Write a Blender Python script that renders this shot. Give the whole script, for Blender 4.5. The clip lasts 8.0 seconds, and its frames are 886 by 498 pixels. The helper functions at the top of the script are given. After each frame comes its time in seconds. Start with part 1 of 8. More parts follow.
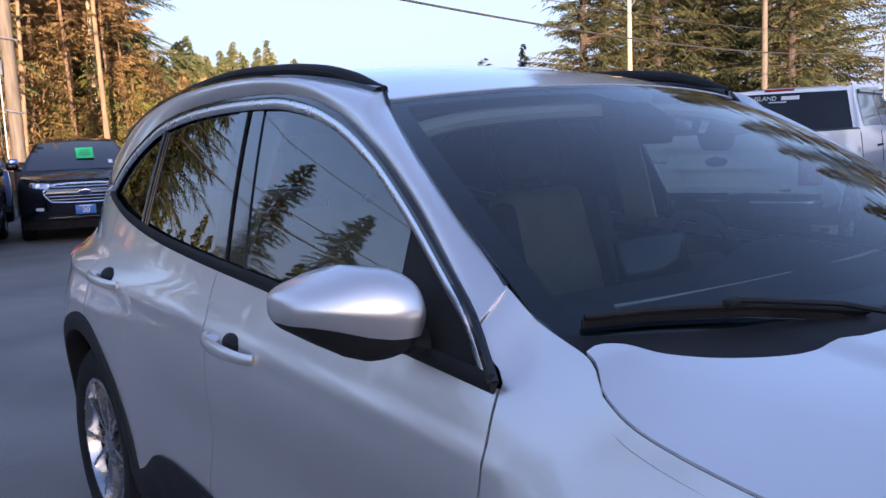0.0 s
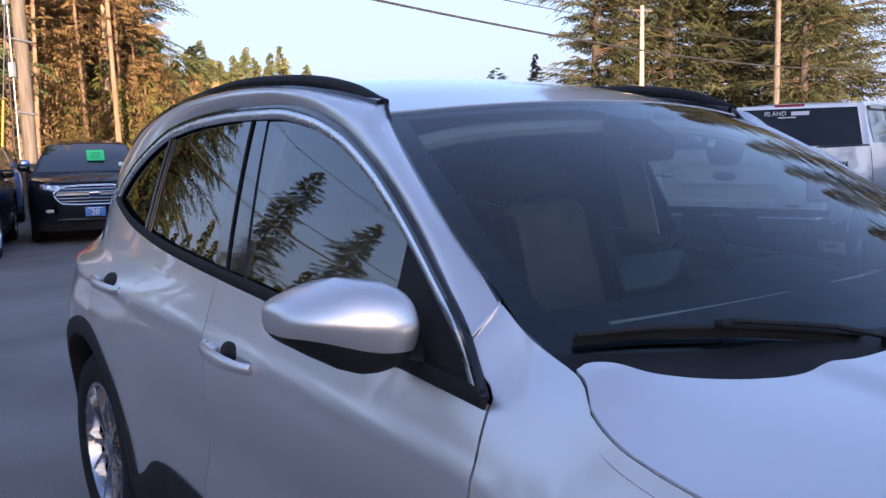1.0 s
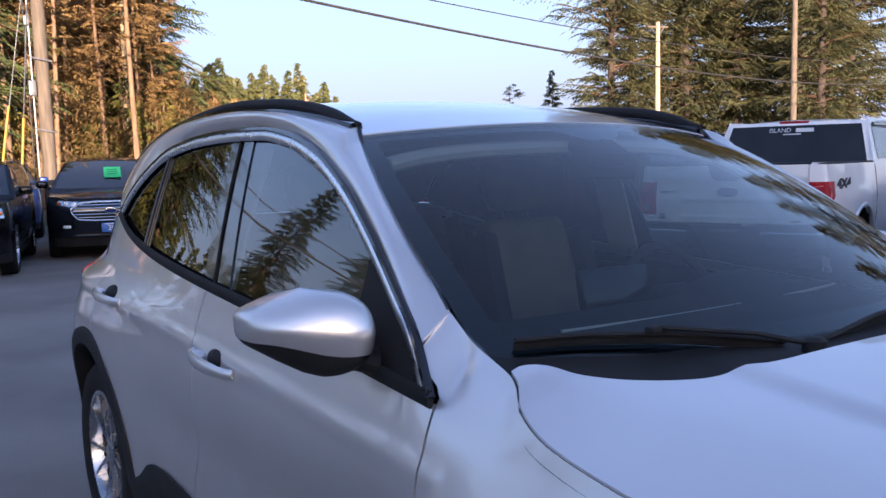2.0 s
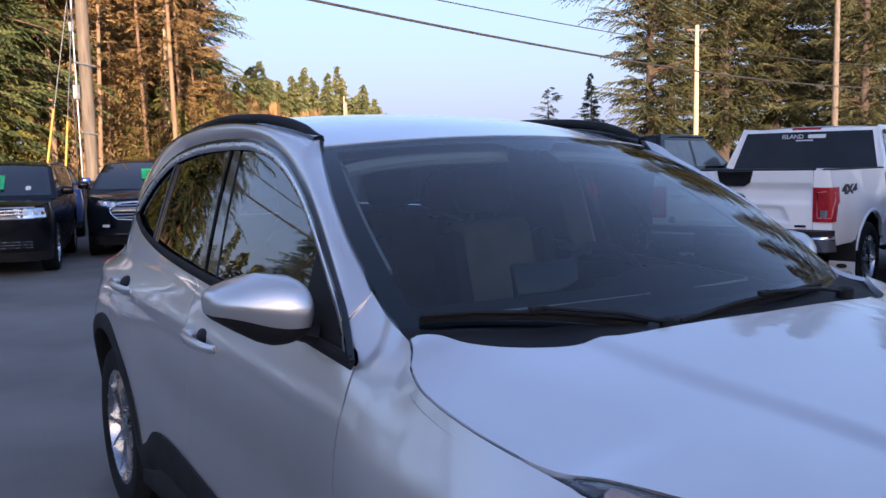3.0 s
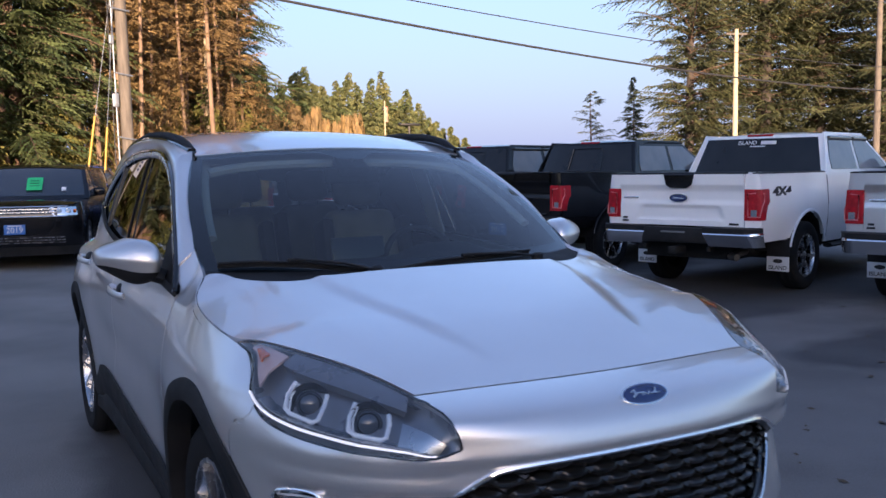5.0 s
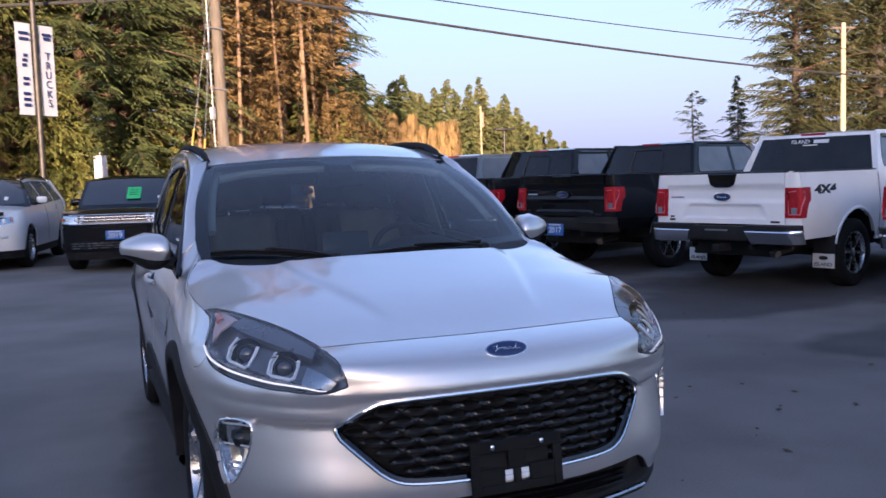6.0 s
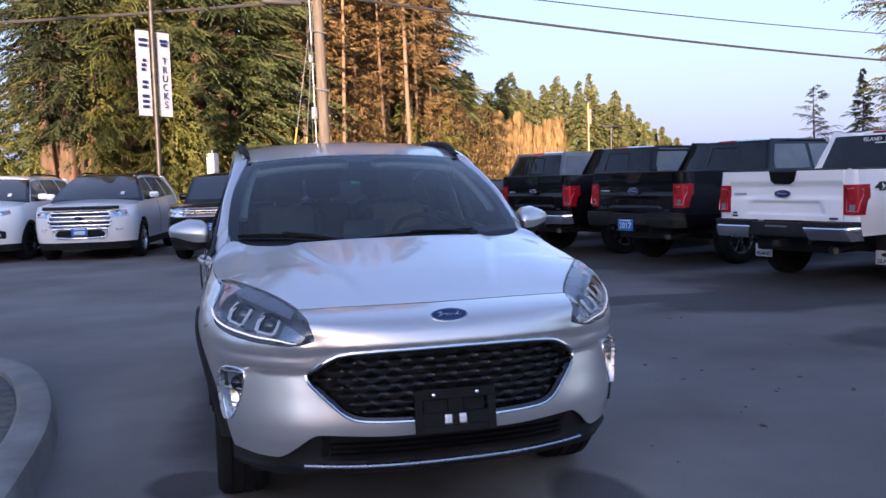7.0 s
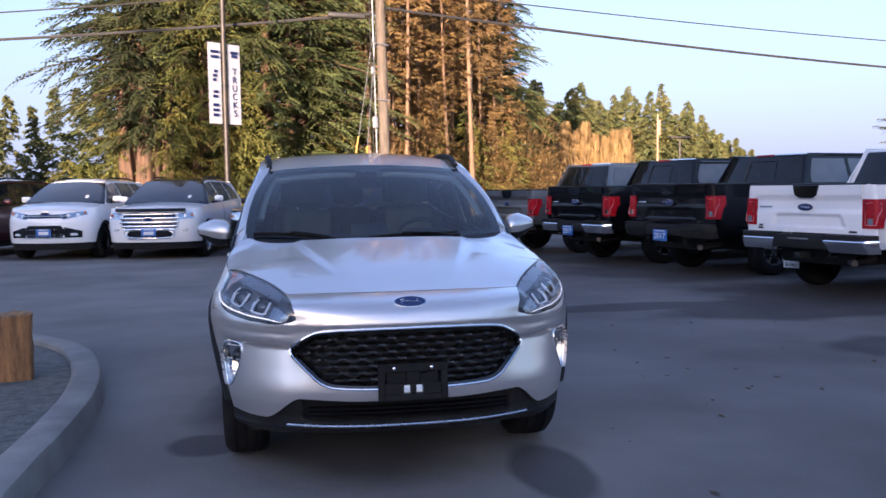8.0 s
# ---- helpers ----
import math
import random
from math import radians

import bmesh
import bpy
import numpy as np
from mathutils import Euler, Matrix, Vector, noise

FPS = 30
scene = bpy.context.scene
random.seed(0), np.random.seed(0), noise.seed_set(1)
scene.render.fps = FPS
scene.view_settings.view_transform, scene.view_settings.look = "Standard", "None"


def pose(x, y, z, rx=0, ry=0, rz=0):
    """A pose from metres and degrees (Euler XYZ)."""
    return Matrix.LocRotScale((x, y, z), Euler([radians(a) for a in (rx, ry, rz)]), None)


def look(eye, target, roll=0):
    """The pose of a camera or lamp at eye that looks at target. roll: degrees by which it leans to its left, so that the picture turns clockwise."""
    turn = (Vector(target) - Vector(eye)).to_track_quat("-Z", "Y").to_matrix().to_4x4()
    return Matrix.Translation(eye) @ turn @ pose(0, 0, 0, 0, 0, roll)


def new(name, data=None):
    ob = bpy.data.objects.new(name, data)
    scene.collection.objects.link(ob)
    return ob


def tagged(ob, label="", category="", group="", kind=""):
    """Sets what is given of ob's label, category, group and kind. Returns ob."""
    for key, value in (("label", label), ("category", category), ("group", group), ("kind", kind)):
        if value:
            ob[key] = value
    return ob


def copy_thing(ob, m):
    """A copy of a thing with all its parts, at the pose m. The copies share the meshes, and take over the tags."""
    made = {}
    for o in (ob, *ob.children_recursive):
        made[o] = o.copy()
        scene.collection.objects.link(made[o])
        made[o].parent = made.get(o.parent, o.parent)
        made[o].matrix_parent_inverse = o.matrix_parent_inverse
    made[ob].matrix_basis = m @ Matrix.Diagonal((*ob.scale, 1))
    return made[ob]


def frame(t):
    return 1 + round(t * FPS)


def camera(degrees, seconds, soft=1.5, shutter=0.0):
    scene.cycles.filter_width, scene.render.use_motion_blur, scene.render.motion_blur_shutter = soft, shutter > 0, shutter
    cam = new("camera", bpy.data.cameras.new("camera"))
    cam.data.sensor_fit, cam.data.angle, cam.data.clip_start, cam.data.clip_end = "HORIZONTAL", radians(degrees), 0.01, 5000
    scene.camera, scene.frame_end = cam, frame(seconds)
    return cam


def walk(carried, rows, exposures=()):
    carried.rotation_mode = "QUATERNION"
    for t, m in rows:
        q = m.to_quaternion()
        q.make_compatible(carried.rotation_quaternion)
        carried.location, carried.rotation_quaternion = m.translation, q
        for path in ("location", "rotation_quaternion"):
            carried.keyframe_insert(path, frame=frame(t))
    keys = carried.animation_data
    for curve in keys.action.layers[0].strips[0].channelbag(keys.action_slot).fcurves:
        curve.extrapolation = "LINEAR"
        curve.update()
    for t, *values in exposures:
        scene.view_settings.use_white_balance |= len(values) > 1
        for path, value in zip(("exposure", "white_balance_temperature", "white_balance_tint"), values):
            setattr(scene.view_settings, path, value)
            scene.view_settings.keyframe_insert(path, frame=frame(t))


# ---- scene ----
# camera and walk
cam = camera(52.74, 8.0, shutter=0.3)
PATH = [
    (0.0, -1.7072, 0.3211, 1.4372, 82.848, 2.105, -36.311),
    (0.5, -1.6972, 0.3256, 1.4457, 83.044, 1.627, -36.020),
    (1.0, -1.6913, 0.3020, 1.4489, 83.384, 1.103, -35.629),
    (1.5, -1.6981, 0.2477, 1.4461, 83.819, 1.133, -35.554),
    (2.0, -1.6748, 0.1269, 1.4565, 84.414, 1.179, -34.519),
    (3.5, -1.6658, -0.6138, 1.4674, 84.708, 0.323, -30.700),
    (4.0, -1.5999, -0.9545, 1.4609, 85.001, -0.103, -29.635),
    (4.5, -1.5559, -1.3225, 1.4618, 85.221, 0.414, -29.435),
    (4.7, -1.5483, -1.4712, 1.4589, 85.060, 0.686, -29.559),
    (5.8, -1.2763, -2.3362, 1.4491, 84.990, 1.356, -23.978),
    (6.0, -1.2271, -2.5114, 1.4357, 85.331, 1.739, -22.318),
    (6.5, -1.0592, -2.8555, 1.4186, 85.359, 1.619, -17.989),
    (7.0, -0.8854, -3.2513, 1.4100, 85.366, 1.645, -15.114),
    (7.5, -0.7643, -3.6528, 1.4049, 86.138, 1.607, -13.596),
    (8.0, -0.5777, -3.9802, 1.4035, 86.001, 0.794, -10.495),
]
walk(cam, [(r[0], pose(*r[1:])) for r in PATH],
     exposures=[(0.0, 1.95, 5800, 30), (2.0, 1.84, 5800, 30), (3.5, 1.66, 5780, 29), (4.7, 1.62, 5750, 27), (6.0, 1.74, 5880, 31), (8.0, 1.88, 5750, 31)])

# world and sun: low evening sun behind the camera, to its left
SUN_EL, SUN_AZ = 6.5, 203.0          # azimuth clockwise from +y
world = bpy.data.worlds.new("world")
scene.world = world
world.use_nodes = True
wn = world.node_tree.nodes
sky = wn.new("ShaderNodeTexSky")
sky.sky_type = "NISHITA"
sky.sun_disc = False
sky.sun_elevation, sky.sun_rotation = radians(SUN_EL), radians(SUN_AZ)
sky.air_density, sky.dust_density, sky.ozone_density = 1.0, 1.3, 2.0
wn["Background"].inputs[1].default_value = 0.14
# thin evening cloud, faintly pink, over the whole sky
sky_co = wn.new("ShaderNodeTexCoord")
sky_map = wn.new("ShaderNodeMapping")
sky_map.inputs["Scale"].default_value = (1.0, 1.0, 3.2)
cloud = wn.new("ShaderNodeTexNoise")
cloud.inputs["Scale"].default_value, cloud.inputs["Detail"].default_value, cloud.inputs["Roughness"].default_value = 2.3, 7, 0.55
veil = wn.new("ShaderNodeMapRange")
veil.inputs[1].default_value, veil.inputs[2].default_value, veil.inputs[3].default_value, veil.inputs[4].default_value = 0.46, 0.68, 0.0, 0.34
sky_mix = wn.new("ShaderNodeMix")
sky_mix.data_type = "RGBA"
sky_mix.inputs[7].default_value = (1.14, 1.36, 1.80, 1)
wl = world.node_tree.links
wl.new(sky_co.outputs["Generated"], sky_map.inputs["Vector"])
wl.new(sky_map.outputs[0], cloud.inputs["Vector"])
wl.new(cloud.outputs["Fac"], veil.inputs[0])
# cool haze towards the horizon, on the side away from the sun
sky_sep = wn.new("ShaderNodeSeparateXYZ")
haze = wn.new("ShaderNodeMapRange")
haze.inputs[1].default_value, haze.inputs[2].default_value, haze.inputs[3].default_value, haze.inputs[4].default_value = 0.0, 0.30, 0.96, 0.30
sky_sum = wn.new("ShaderNodeMath")
sky_sum.operation = "MAXIMUM"
wl.new(sky_co.outputs["Generated"], sky_sep.inputs[0])
wl.new(sky_sep.outputs["Z"], haze.inputs[0])
away = wn.new("ShaderNodeMapRange")
away.interpolation_type = "SMOOTHSTEP"
away.inputs[1].default_value, away.inputs[2].default_value, away.inputs[3].default_value, away.inputs[4].default_value = -0.5, 0.45, 0.0, 1.0
haze_fac = wn.new("ShaderNodeMath")
haze_fac.operation = "MULTIPLY"
wl.new(sky_sep.outputs["Y"], away.inputs[0])
wl.new(haze.outputs[0], haze_fac.inputs[0])
wl.new(away.outputs[0], haze_fac.inputs[1])
wl.new(haze_fac.outputs[0], sky_sum.inputs[0])
wl.new(veil.outputs[0], sky_sum.inputs[1])
wl.new(sky_sum.outputs[0], sky_mix.inputs[0])
wl.new(sky.outputs[0], sky_mix.inputs[6])
wl.new(sky_mix.outputs[2], wn["Background"].inputs[0])
sun_dir = Vector((math.sin(radians(SUN_AZ)) * math.cos(radians(SUN_EL)), math.cos(radians(SUN_AZ)) * math.cos(radians(SUN_EL)), math.sin(radians(SUN_EL))))
sun = new("sun", bpy.data.lights.new("sun", "SUN"))
sun.data.energy, sun.data.angle, sun.data.color = 4.4, radians(0.5), (1.0, 0.79, 0.50)
sun.matrix_world = look(sun_dir * 200, (0, 0, 0))

# materials
def socket(b, key, value):
    b.inputs[key].default_value = value


def surf(name, c1, c2=None, rough=0.6, rough2=None, metal=0.0, scale=6.0, fine=0.0, bump=0.0, bump_scale=60.0, coat=0.0, coat_rough=0.03, ior=1.5, stretch=(1, 1, 1), vary=0.0):
    """Principled surface: colour wanders c1..c2 at a large and a small scale, with grain relief."""
    m = bpy.data.materials.new(name)
    m.use_nodes = True
    nt = m.node_tree
    b = nt.nodes["Principled BSDF"]
    socket(b, "Base Color", (*c1, 1))
    socket(b, "Roughness", rough)
    socket(b, "Metallic", metal)
    socket(b, "Coat Weight", coat)
    socket(b, "Coat Roughness", coat_rough)
    socket(b, "IOR", ior)
    if c2 is None and not bump and rough2 is None:
        return m
    tc = nt.nodes.new("ShaderNodeTexCoord")
    mp = nt.nodes.new("ShaderNodeMapping")
    mp.inputs["Scale"].default_value = stretch
    nt.links.new(tc.outputs["Object"], mp.inputs["Vector"])
    n1 = nt.nodes.new("ShaderNodeTexNoise")
    n1.inputs["Scale"].default_value, n1.inputs["Detail"].default_value = scale, 6
    nt.links.new(mp.outputs[0], n1.inputs["Vector"])
    n2 = nt.nodes.new("ShaderNodeTexNoise")
    n2.inputs["Scale"].default_value, n2.inputs["Detail"].default_value = bump_scale, 3
    nt.links.new(mp.outputs[0], n2.inputs["Vector"])
    fac = nt.nodes.new("ShaderNodeMath")
    fac.operation = "MULTIPLY_ADD"
    nt.links.new(n2.outputs["Fac"], fac.inputs[0])
    fac.inputs[1].default_value = fine
    base = nt.nodes.new("ShaderNodeMapRange")
    base.inputs[1].default_value, base.inputs[2].default_value = 0.32, 0.68
    base.inputs[3].default_value, base.inputs[4].default_value = -fine / 2, 1 - fine / 2
    nt.links.new(n1.outputs["Fac"], base.inputs[0])
    nt.links.new(base.outputs[0], fac.inputs[2])
    last = fac.outputs[0]
    if vary:
        oi = nt.nodes.new("ShaderNodeObjectInfo")
        ad = nt.nodes.new("ShaderNodeMath")
        ad.operation = "MULTIPLY_ADD"
        nt.links.new(oi.outputs["Random"], ad.inputs[0])
        ad.inputs[1].default_value = vary
        nt.links.new(last, ad.inputs[2])
        last = ad.outputs[0]
    if c2 is not None:
        ramp = nt.nodes.new("ShaderNodeMix")
        ramp.data_type = "RGBA"
        ramp.inputs[6].default_value, ramp.inputs[7].default_value = (*c1, 1), (*c2, 1)
        nt.links.new(last, ramp.inputs[0])
        nt.links.new(ramp.outputs[2], b.inputs["Base Color"])
    if rough2 is not None:
        rr = nt.nodes.new("ShaderNodeMapRange")
        rr.inputs[3].default_value, rr.inputs[4].default_value = rough, rough2
        nt.links.new(last, rr.inputs[0])
        nt.links.new(rr.outputs[0], b.inputs["Roughness"])
    if bump:
        bp = nt.nodes.new("ShaderNodeBump")
        bp.inputs["Strength"].default_value, bp.inputs["Distance"].default_value = 1.0, bump
        nt.links.new(n2.outputs["Fac"], bp.inputs["Height"])
        nt.links.new(bp.outputs[0], b.inputs["Normal"])
    return m


def glass(name, tint, gloss_rough=0.0, ior=1.5):
    """Thin pane: clear to its tint, with a Fresnel mirror on top."""
    m = bpy.data.materials.new(name)
    m.use_nodes = True
    nt = m.node_tree
    out = nt.nodes["Material Output"]
    tr = nt.nodes.new("ShaderNodeBsdfTransparent")
    tr.inputs[0].default_value = (*tint, 1)
    gl = nt.nodes.new("ShaderNodeBsdfGlossy")
    gl.inputs["Roughness"].default_value = gloss_rough
    lw = nt.nodes.new("ShaderNodeLayerWeight")
    lw.inputs[0].default_value = 0.5
    pw = nt.nodes.new("ShaderNodeMath")
    pw.operation = "POWER"
    pw.inputs[1].default_value = 4.4
    nt.links.new(lw.outputs["Facing"], pw.inputs[0])
    f0 = 2 * ((ior - 1) / (ior + 1)) ** 2
    fr = nt.nodes.new("ShaderNodeMath")
    fr.operation = "MULTIPLY_ADD"
    fr.inputs[1].default_value, fr.inputs[2].default_value = 1 - f0, f0
    nt.links.new(pw.outputs[0], fr.inputs[0])
    mx = nt.nodes.new("ShaderNodeMixShader")
    nt.links.new(fr.outputs[0], mx.inputs[0])
    nt.links.new(tr.outputs[0], mx.inputs[1])
    nt.links.new(gl.outputs[0], mx.inputs[2])
    nt.links.new(mx.outputs[0], out.inputs[0])
    return m


PAINT_SILVER = surf("silver_paint", (0.72, 0.695, 0.685), (0.77, 0.745, 0.735), 0.34, 0.39, metal=0.82, scale=3, fine=0.5, bump_scale=900, coat=1.0, coat_rough=0.006)
PAINT_WHITE = surf("white_paint", (0.90, 0.90, 0.90), (0.86, 0.86, 0.87), 0.35, scale=2, coat=1.0)
PAINT_BLACK = surf("black_paint", (0.004, 0.004, 0.005), (0.008, 0.008, 0.010), 0.2, scale=3, coat=0.45)
PAINT_NAVY = surf("dark_blue_black_paint", (0.010, 0.013, 0.020), (0.014, 0.017, 0.026), 0.25, metal=0.3, scale=3, coat=0.6)
PAINT_GREY = surf("grey_paint", (0.16, 0.165, 0.17), (0.2, 0.205, 0.21), 0.35, metal=0.6, scale=3, coat=1.0)
PAINT_MAROON = surf("maroon_paint", (0.06, 0.008, 0.012), (0.09, 0.012, 0.018), 0.3, metal=0.4, scale=3, coat=1.0)
PAINT_BLUE = surf("blue_paint", (0.01, 0.04, 0.2), (0.015, 0.05, 0.24), 0.3, metal=0.3, scale=3, coat=1.0)
PLASTIC = surf("black_plastic", (0.014, 0.014, 0.015), (0.024, 0.024, 0.025), 0.55, 0.7, scale=8, bump=0.0004, bump_scale=700)
GLOSS_BLACK = surf("gloss_black", (0.006, 0.006, 0.007), None, 0.08, coat=0.5)
GRILLE_BLACK = surf("grille_black", (0.012, 0.011, 0.010), None, 0.28, coat=0.3)
BRACKET_BLACK = surf("bracket_black", (0.008, 0.008, 0.008), (0.014, 0.014, 0.014), 0.6, scale=10)
DARK = surf("dark_liner", (0.006, 0.006, 0.006), None, 0.9)
RUBBER = surf("tyre_rubber", (0.010, 0.010, 0.011), (0.020, 0.020, 0.020), 0.75, 0.9, scale=9, bump=0.001, bump_scale=120)
BRIGHT_TRIM = surf("bright_aluminium_trim", (0.86, 0.86, 0.87), (0.80, 0.80, 0.81), 0.24, 0.32, metal=1.0, scale=12)
CHROME = surf("chrome", (0.85, 0.86, 0.88), None, 0.06, metal=1.0)
SATIN = surf("satin_alloy", (0.52, 0.53, 0.55), (0.42, 0.43, 0.45), 0.22, 0.32, metal=1.0, scale=20)
ALLOY_DARK = surf("dark_alloy", (0.03, 0.031, 0.034), None, 0.3, metal=0.6)
GLASS_CLEAR = glass("windshield_glass", (0.42, 0.50, 0.52), ior=1.5)
GLASS_SIDE = glass("side_glass", (0.36, 0.43, 0.43), ior=1.8)
GLASS_REAR = glass("rear_glass", (0.34, 0.37, 0.37), ior=1.5)
GLASS_DARK = glass("privacy_glass", (0.05, 0.055, 0.055), ior=1.8)
GLASS_LAMP = glass("lamp_glass", (0.86, 0.88, 0.9), ior=1.5)
LAMP_RED = surf("red_lamp", (0.50, 0.008, 0.016), (0.28, 0.005, 0.010), 0.25, scale=30, coat=0.15)
LAMP_AMBER = surf("amber_reflector", (0.75, 0.16, 0.02), (0.5, 0.08, 0.01), 0.2, scale=60, coat=0.5)
LAMP_WHITE = surf("white_lamp", (0.82, 0.83, 0.84), None, 0.12, coat=0.5)
LAMP_DAY = surf("daylight_lamp", (0.82, 0.83, 0.84), None, 0.12, coat=0.5)
socket(LAMP_DAY.node_tree.nodes["Principled BSDF"], "Emission Color", (1.0, 0.96, 0.88, 1))
socket(LAMP_DAY.node_tree.nodes["Principled BSDF"], "Emission Strength", 0.09)
LAMP_SILVER = surf("lamp_reflector", (0.7, 0.71, 0.73), None, 0.12, metal=1.0)
LAMP_BEZEL = surf("lamp_bezel", (0.20, 0.20, 0.215), (0.25, 0.25, 0.265), 0.25, 0.35, metal=0.7, scale=14)
LAMP_PEACH = surf("peach_reflector", (0.66, 0.47, 0.42), (0.52, 0.34, 0.30), 0.25, scale=25, coat=0.3)
LENS_SMOKE = surf("projector_lens", (0.05, 0.055, 0.065), None, 0.03, metal=0.35, coat=1.0)
CLOTH_TAN = surf("tan_leather", (0.25, 0.23, 0.185), (0.20, 0.185, 0.15), 0.6, scale=10, bump=0.0006, bump_scale=250)
CLOTH_DARK = surf("dark_trim", (0.022, 0.022, 0.025), (0.035, 0.035, 0.038), 0.75, scale=10, bump=0.0005, bump_scale=300)
TRIM_PALE = surf("pale_headliner", (0.58, 0.56, 0.52), (0.52, 0.50, 0.465), 0.85, scale=14)
ASPHALT_EDGE = surf("worn_concrete", (0.36, 0.34, 0.31), (0.27, 0.255, 0.235), 0.85, scale=5, fine=0.6, bump=0.003, bump_scale=90)
# white of banners and sign, greyed: the shade on them is in the colour
BANNER_WHITE = surf("shade_greyed_white", (0.50, 0.49, 0.52), (0.42, 0.41, 0.44), 0.7, scale=2, fine=0.4)
SIGN_WHITE = surf("sign_white", (0.74, 0.74, 0.75), (0.66, 0.66, 0.68), 0.5, scale=3)
SIGN_BLUE = surf("sign_blue", (0.03, 0.135, 0.42), None, 0.4)
SIGN_GREEN = surf("green_card", (0.03, 0.62, 0.2), (0.03, 0.55, 0.18), 0.6, scale=9)
INK_BLACK = surf("black_print", (0.012, 0.012, 0.014), None, 0.5)
INK_NAVY = surf("navy_print", (0.01, 0.02, 0.09), None, 0.5)
YELLOW = surf("yellow_guard", (0.46, 0.28, 0.03), (0.36, 0.21, 0.03), 0.5, scale=8)
EMBLEM = surf("emblem_blue", (0.008, 0.02, 0.10), None, 0.15, coat=1.0)


for dark_paint in (PAINT_BLACK, PAINT_NAVY, PLASTIC, BRACKET_BLACK, RUBBER):
    socket(dark_paint.node_tree.nodes["Principled BSDF"], "Specular IOR Level", 0.15)


# mesh helpers
def spl(xs, ys):
    """A smooth curve y(x) through a few control points, with no overshoot."""
    n = len(xs)
    h = [xs[i + 1] - xs[i] for i in range(n - 1)]
    d = [(ys[i + 1] - ys[i]) / h[i] for i in range(n - 1)]
    m = [d[0]] + [0 if d[i - 1] * d[i] <= 0 else (h[i - 1] + h[i]) * 3 / ((2 * h[i] + h[i - 1]) / d[i - 1] + (h[i] + 2 * h[i - 1]) / d[i]) for i in range(1, n - 1)] + [d[-1]]

    def f(x):
        if x <= xs[0]:
            return ys[0] + m[0] * (x - xs[0])
        if x >= xs[-1]:
            return ys[-1] + m[-1] * (x - xs[-1])
        i = max(k for k in range(n - 1) if xs[k] <= x)
        t = (x - xs[i]) / h[i]
        return ys[i] * (1 + 2 * t) * (1 - t) ** 2 + h[i] * m[i] * t * (1 - t) ** 2 + ys[i + 1] * t * t * (3 - 2 * t) + h[i] * m[i + 1] * t * t * (t - 1)
    return f


def sm(a, b, x):
    t = min(1.0, max(0.0, (x - a) / (b - a)))
    return t * t * (3 - 2 * t)


def lerp(a, b, t):
    return a + (b - a) * t


def empty(name, m=None):
    ob = new(name)
    ob.empty_display_size = 0.2
    if m is not None:
        ob.matrix_world = m
    return ob


def part(name, verts, faces, material, parent=None, label="", sharp=38):
    """One mesh object out of vertices and faces, under a thing."""
    me = bpy.data.meshes.new(name)
    me.from_pydata([tuple(v) for v in verts], [], faces)
    me.update()
    me.shade_smooth()
    if sharp:
        me.set_sharp_from_angle(angle=radians(sharp))
    me.materials.append(material)
    ob = new(name, me)
    ob.parent = parent
    return tagged(ob, label)


def part_bm(name, bm, material, parent=None, label="", sharp=38):
    bm.normal_update()
    me = bpy.data.meshes.new(name)
    bm.to_mesh(me)
    bm.free()
    me.shade_smooth()
    if sharp:
        me.set_sharp_from_angle(angle=radians(sharp))
    me.materials.append(material)
    ob = new(name, me)
    ob.parent = parent
    return tagged(ob, label)


def skin(name, grid, material, parent, out=None, rim=0.012, inside=None, snap=None, label="", sharp=38):
    """A sheet through a grid of points, its free edges turned in by rim. inside(p): where it is cut out; snap(p): the cut's edge."""
    R, Cn = len(grid), len(grid[0])
    P = [Vector(p) for row in grid for p in row]
    mid = P[(R // 2) * Cn + Cn // 2]
    a = P[(R // 2) * Cn + min(Cn - 1, Cn // 2 + 1)] - mid
    b = P[min(R - 1, R // 2 + 1) * Cn + Cn // 2] - mid
    n0 = a.cross(b)
    o = Vector(out) if out is not None else mid - Vector((0, 2.3, 0.7))
    flip = n0.dot(o) < 0
    cut = [False] * len(P)
    if inside:
        cut = [inside(p) for p in P]
    F = []
    for i in range(R - 1):
        for j in range(Cn - 1):
            q = [i * Cn + j, i * Cn + j + 1, (i + 1) * Cn + j + 1, (i + 1) * Cn + j]
            if inside and all(cut[k] for k in q):
                continue
            F.append(tuple(reversed(q)) if flip else tuple(q))
    if inside and snap:
        used = {k for f in F for k in f}
        for k in used:
            if cut[k]:
                P[k] = Vector(snap(P[k]))
    N = [Vector() for _ in P]
    for f in F:
        n = (P[f[1]] - P[f[0]]).cross(P[f[2]] - P[f[0]]) + (P[f[2]] - P[f[0]]).cross(P[f[3]] - P[f[0]])
        for k in f:
            N[k] += n
    if rim:
        cnt = {}
        for f in F:
            for x, y in zip(f, f[1:] + f[:1]):
                cnt[(x, y)] = cnt.get((x, y), 0) + 1
        new_v = {}
        for (x, y) in list(cnt):
            if (y, x) not in cnt:
                for k in (x, y):
                    if k not in new_v:
                        new_v[k] = len(P)
                        P.append(P[k] - N[k].normalized() * rim)
                F.append((y, x, new_v[x], new_v[y]))
    used = sorted({k for f in F for k in f})
    mp = {k: i for i, k in enumerate(used)}
    return part(name, [P[k] for k in used], [tuple(mp[k] for k in f) for f in F], material, parent, label, sharp)


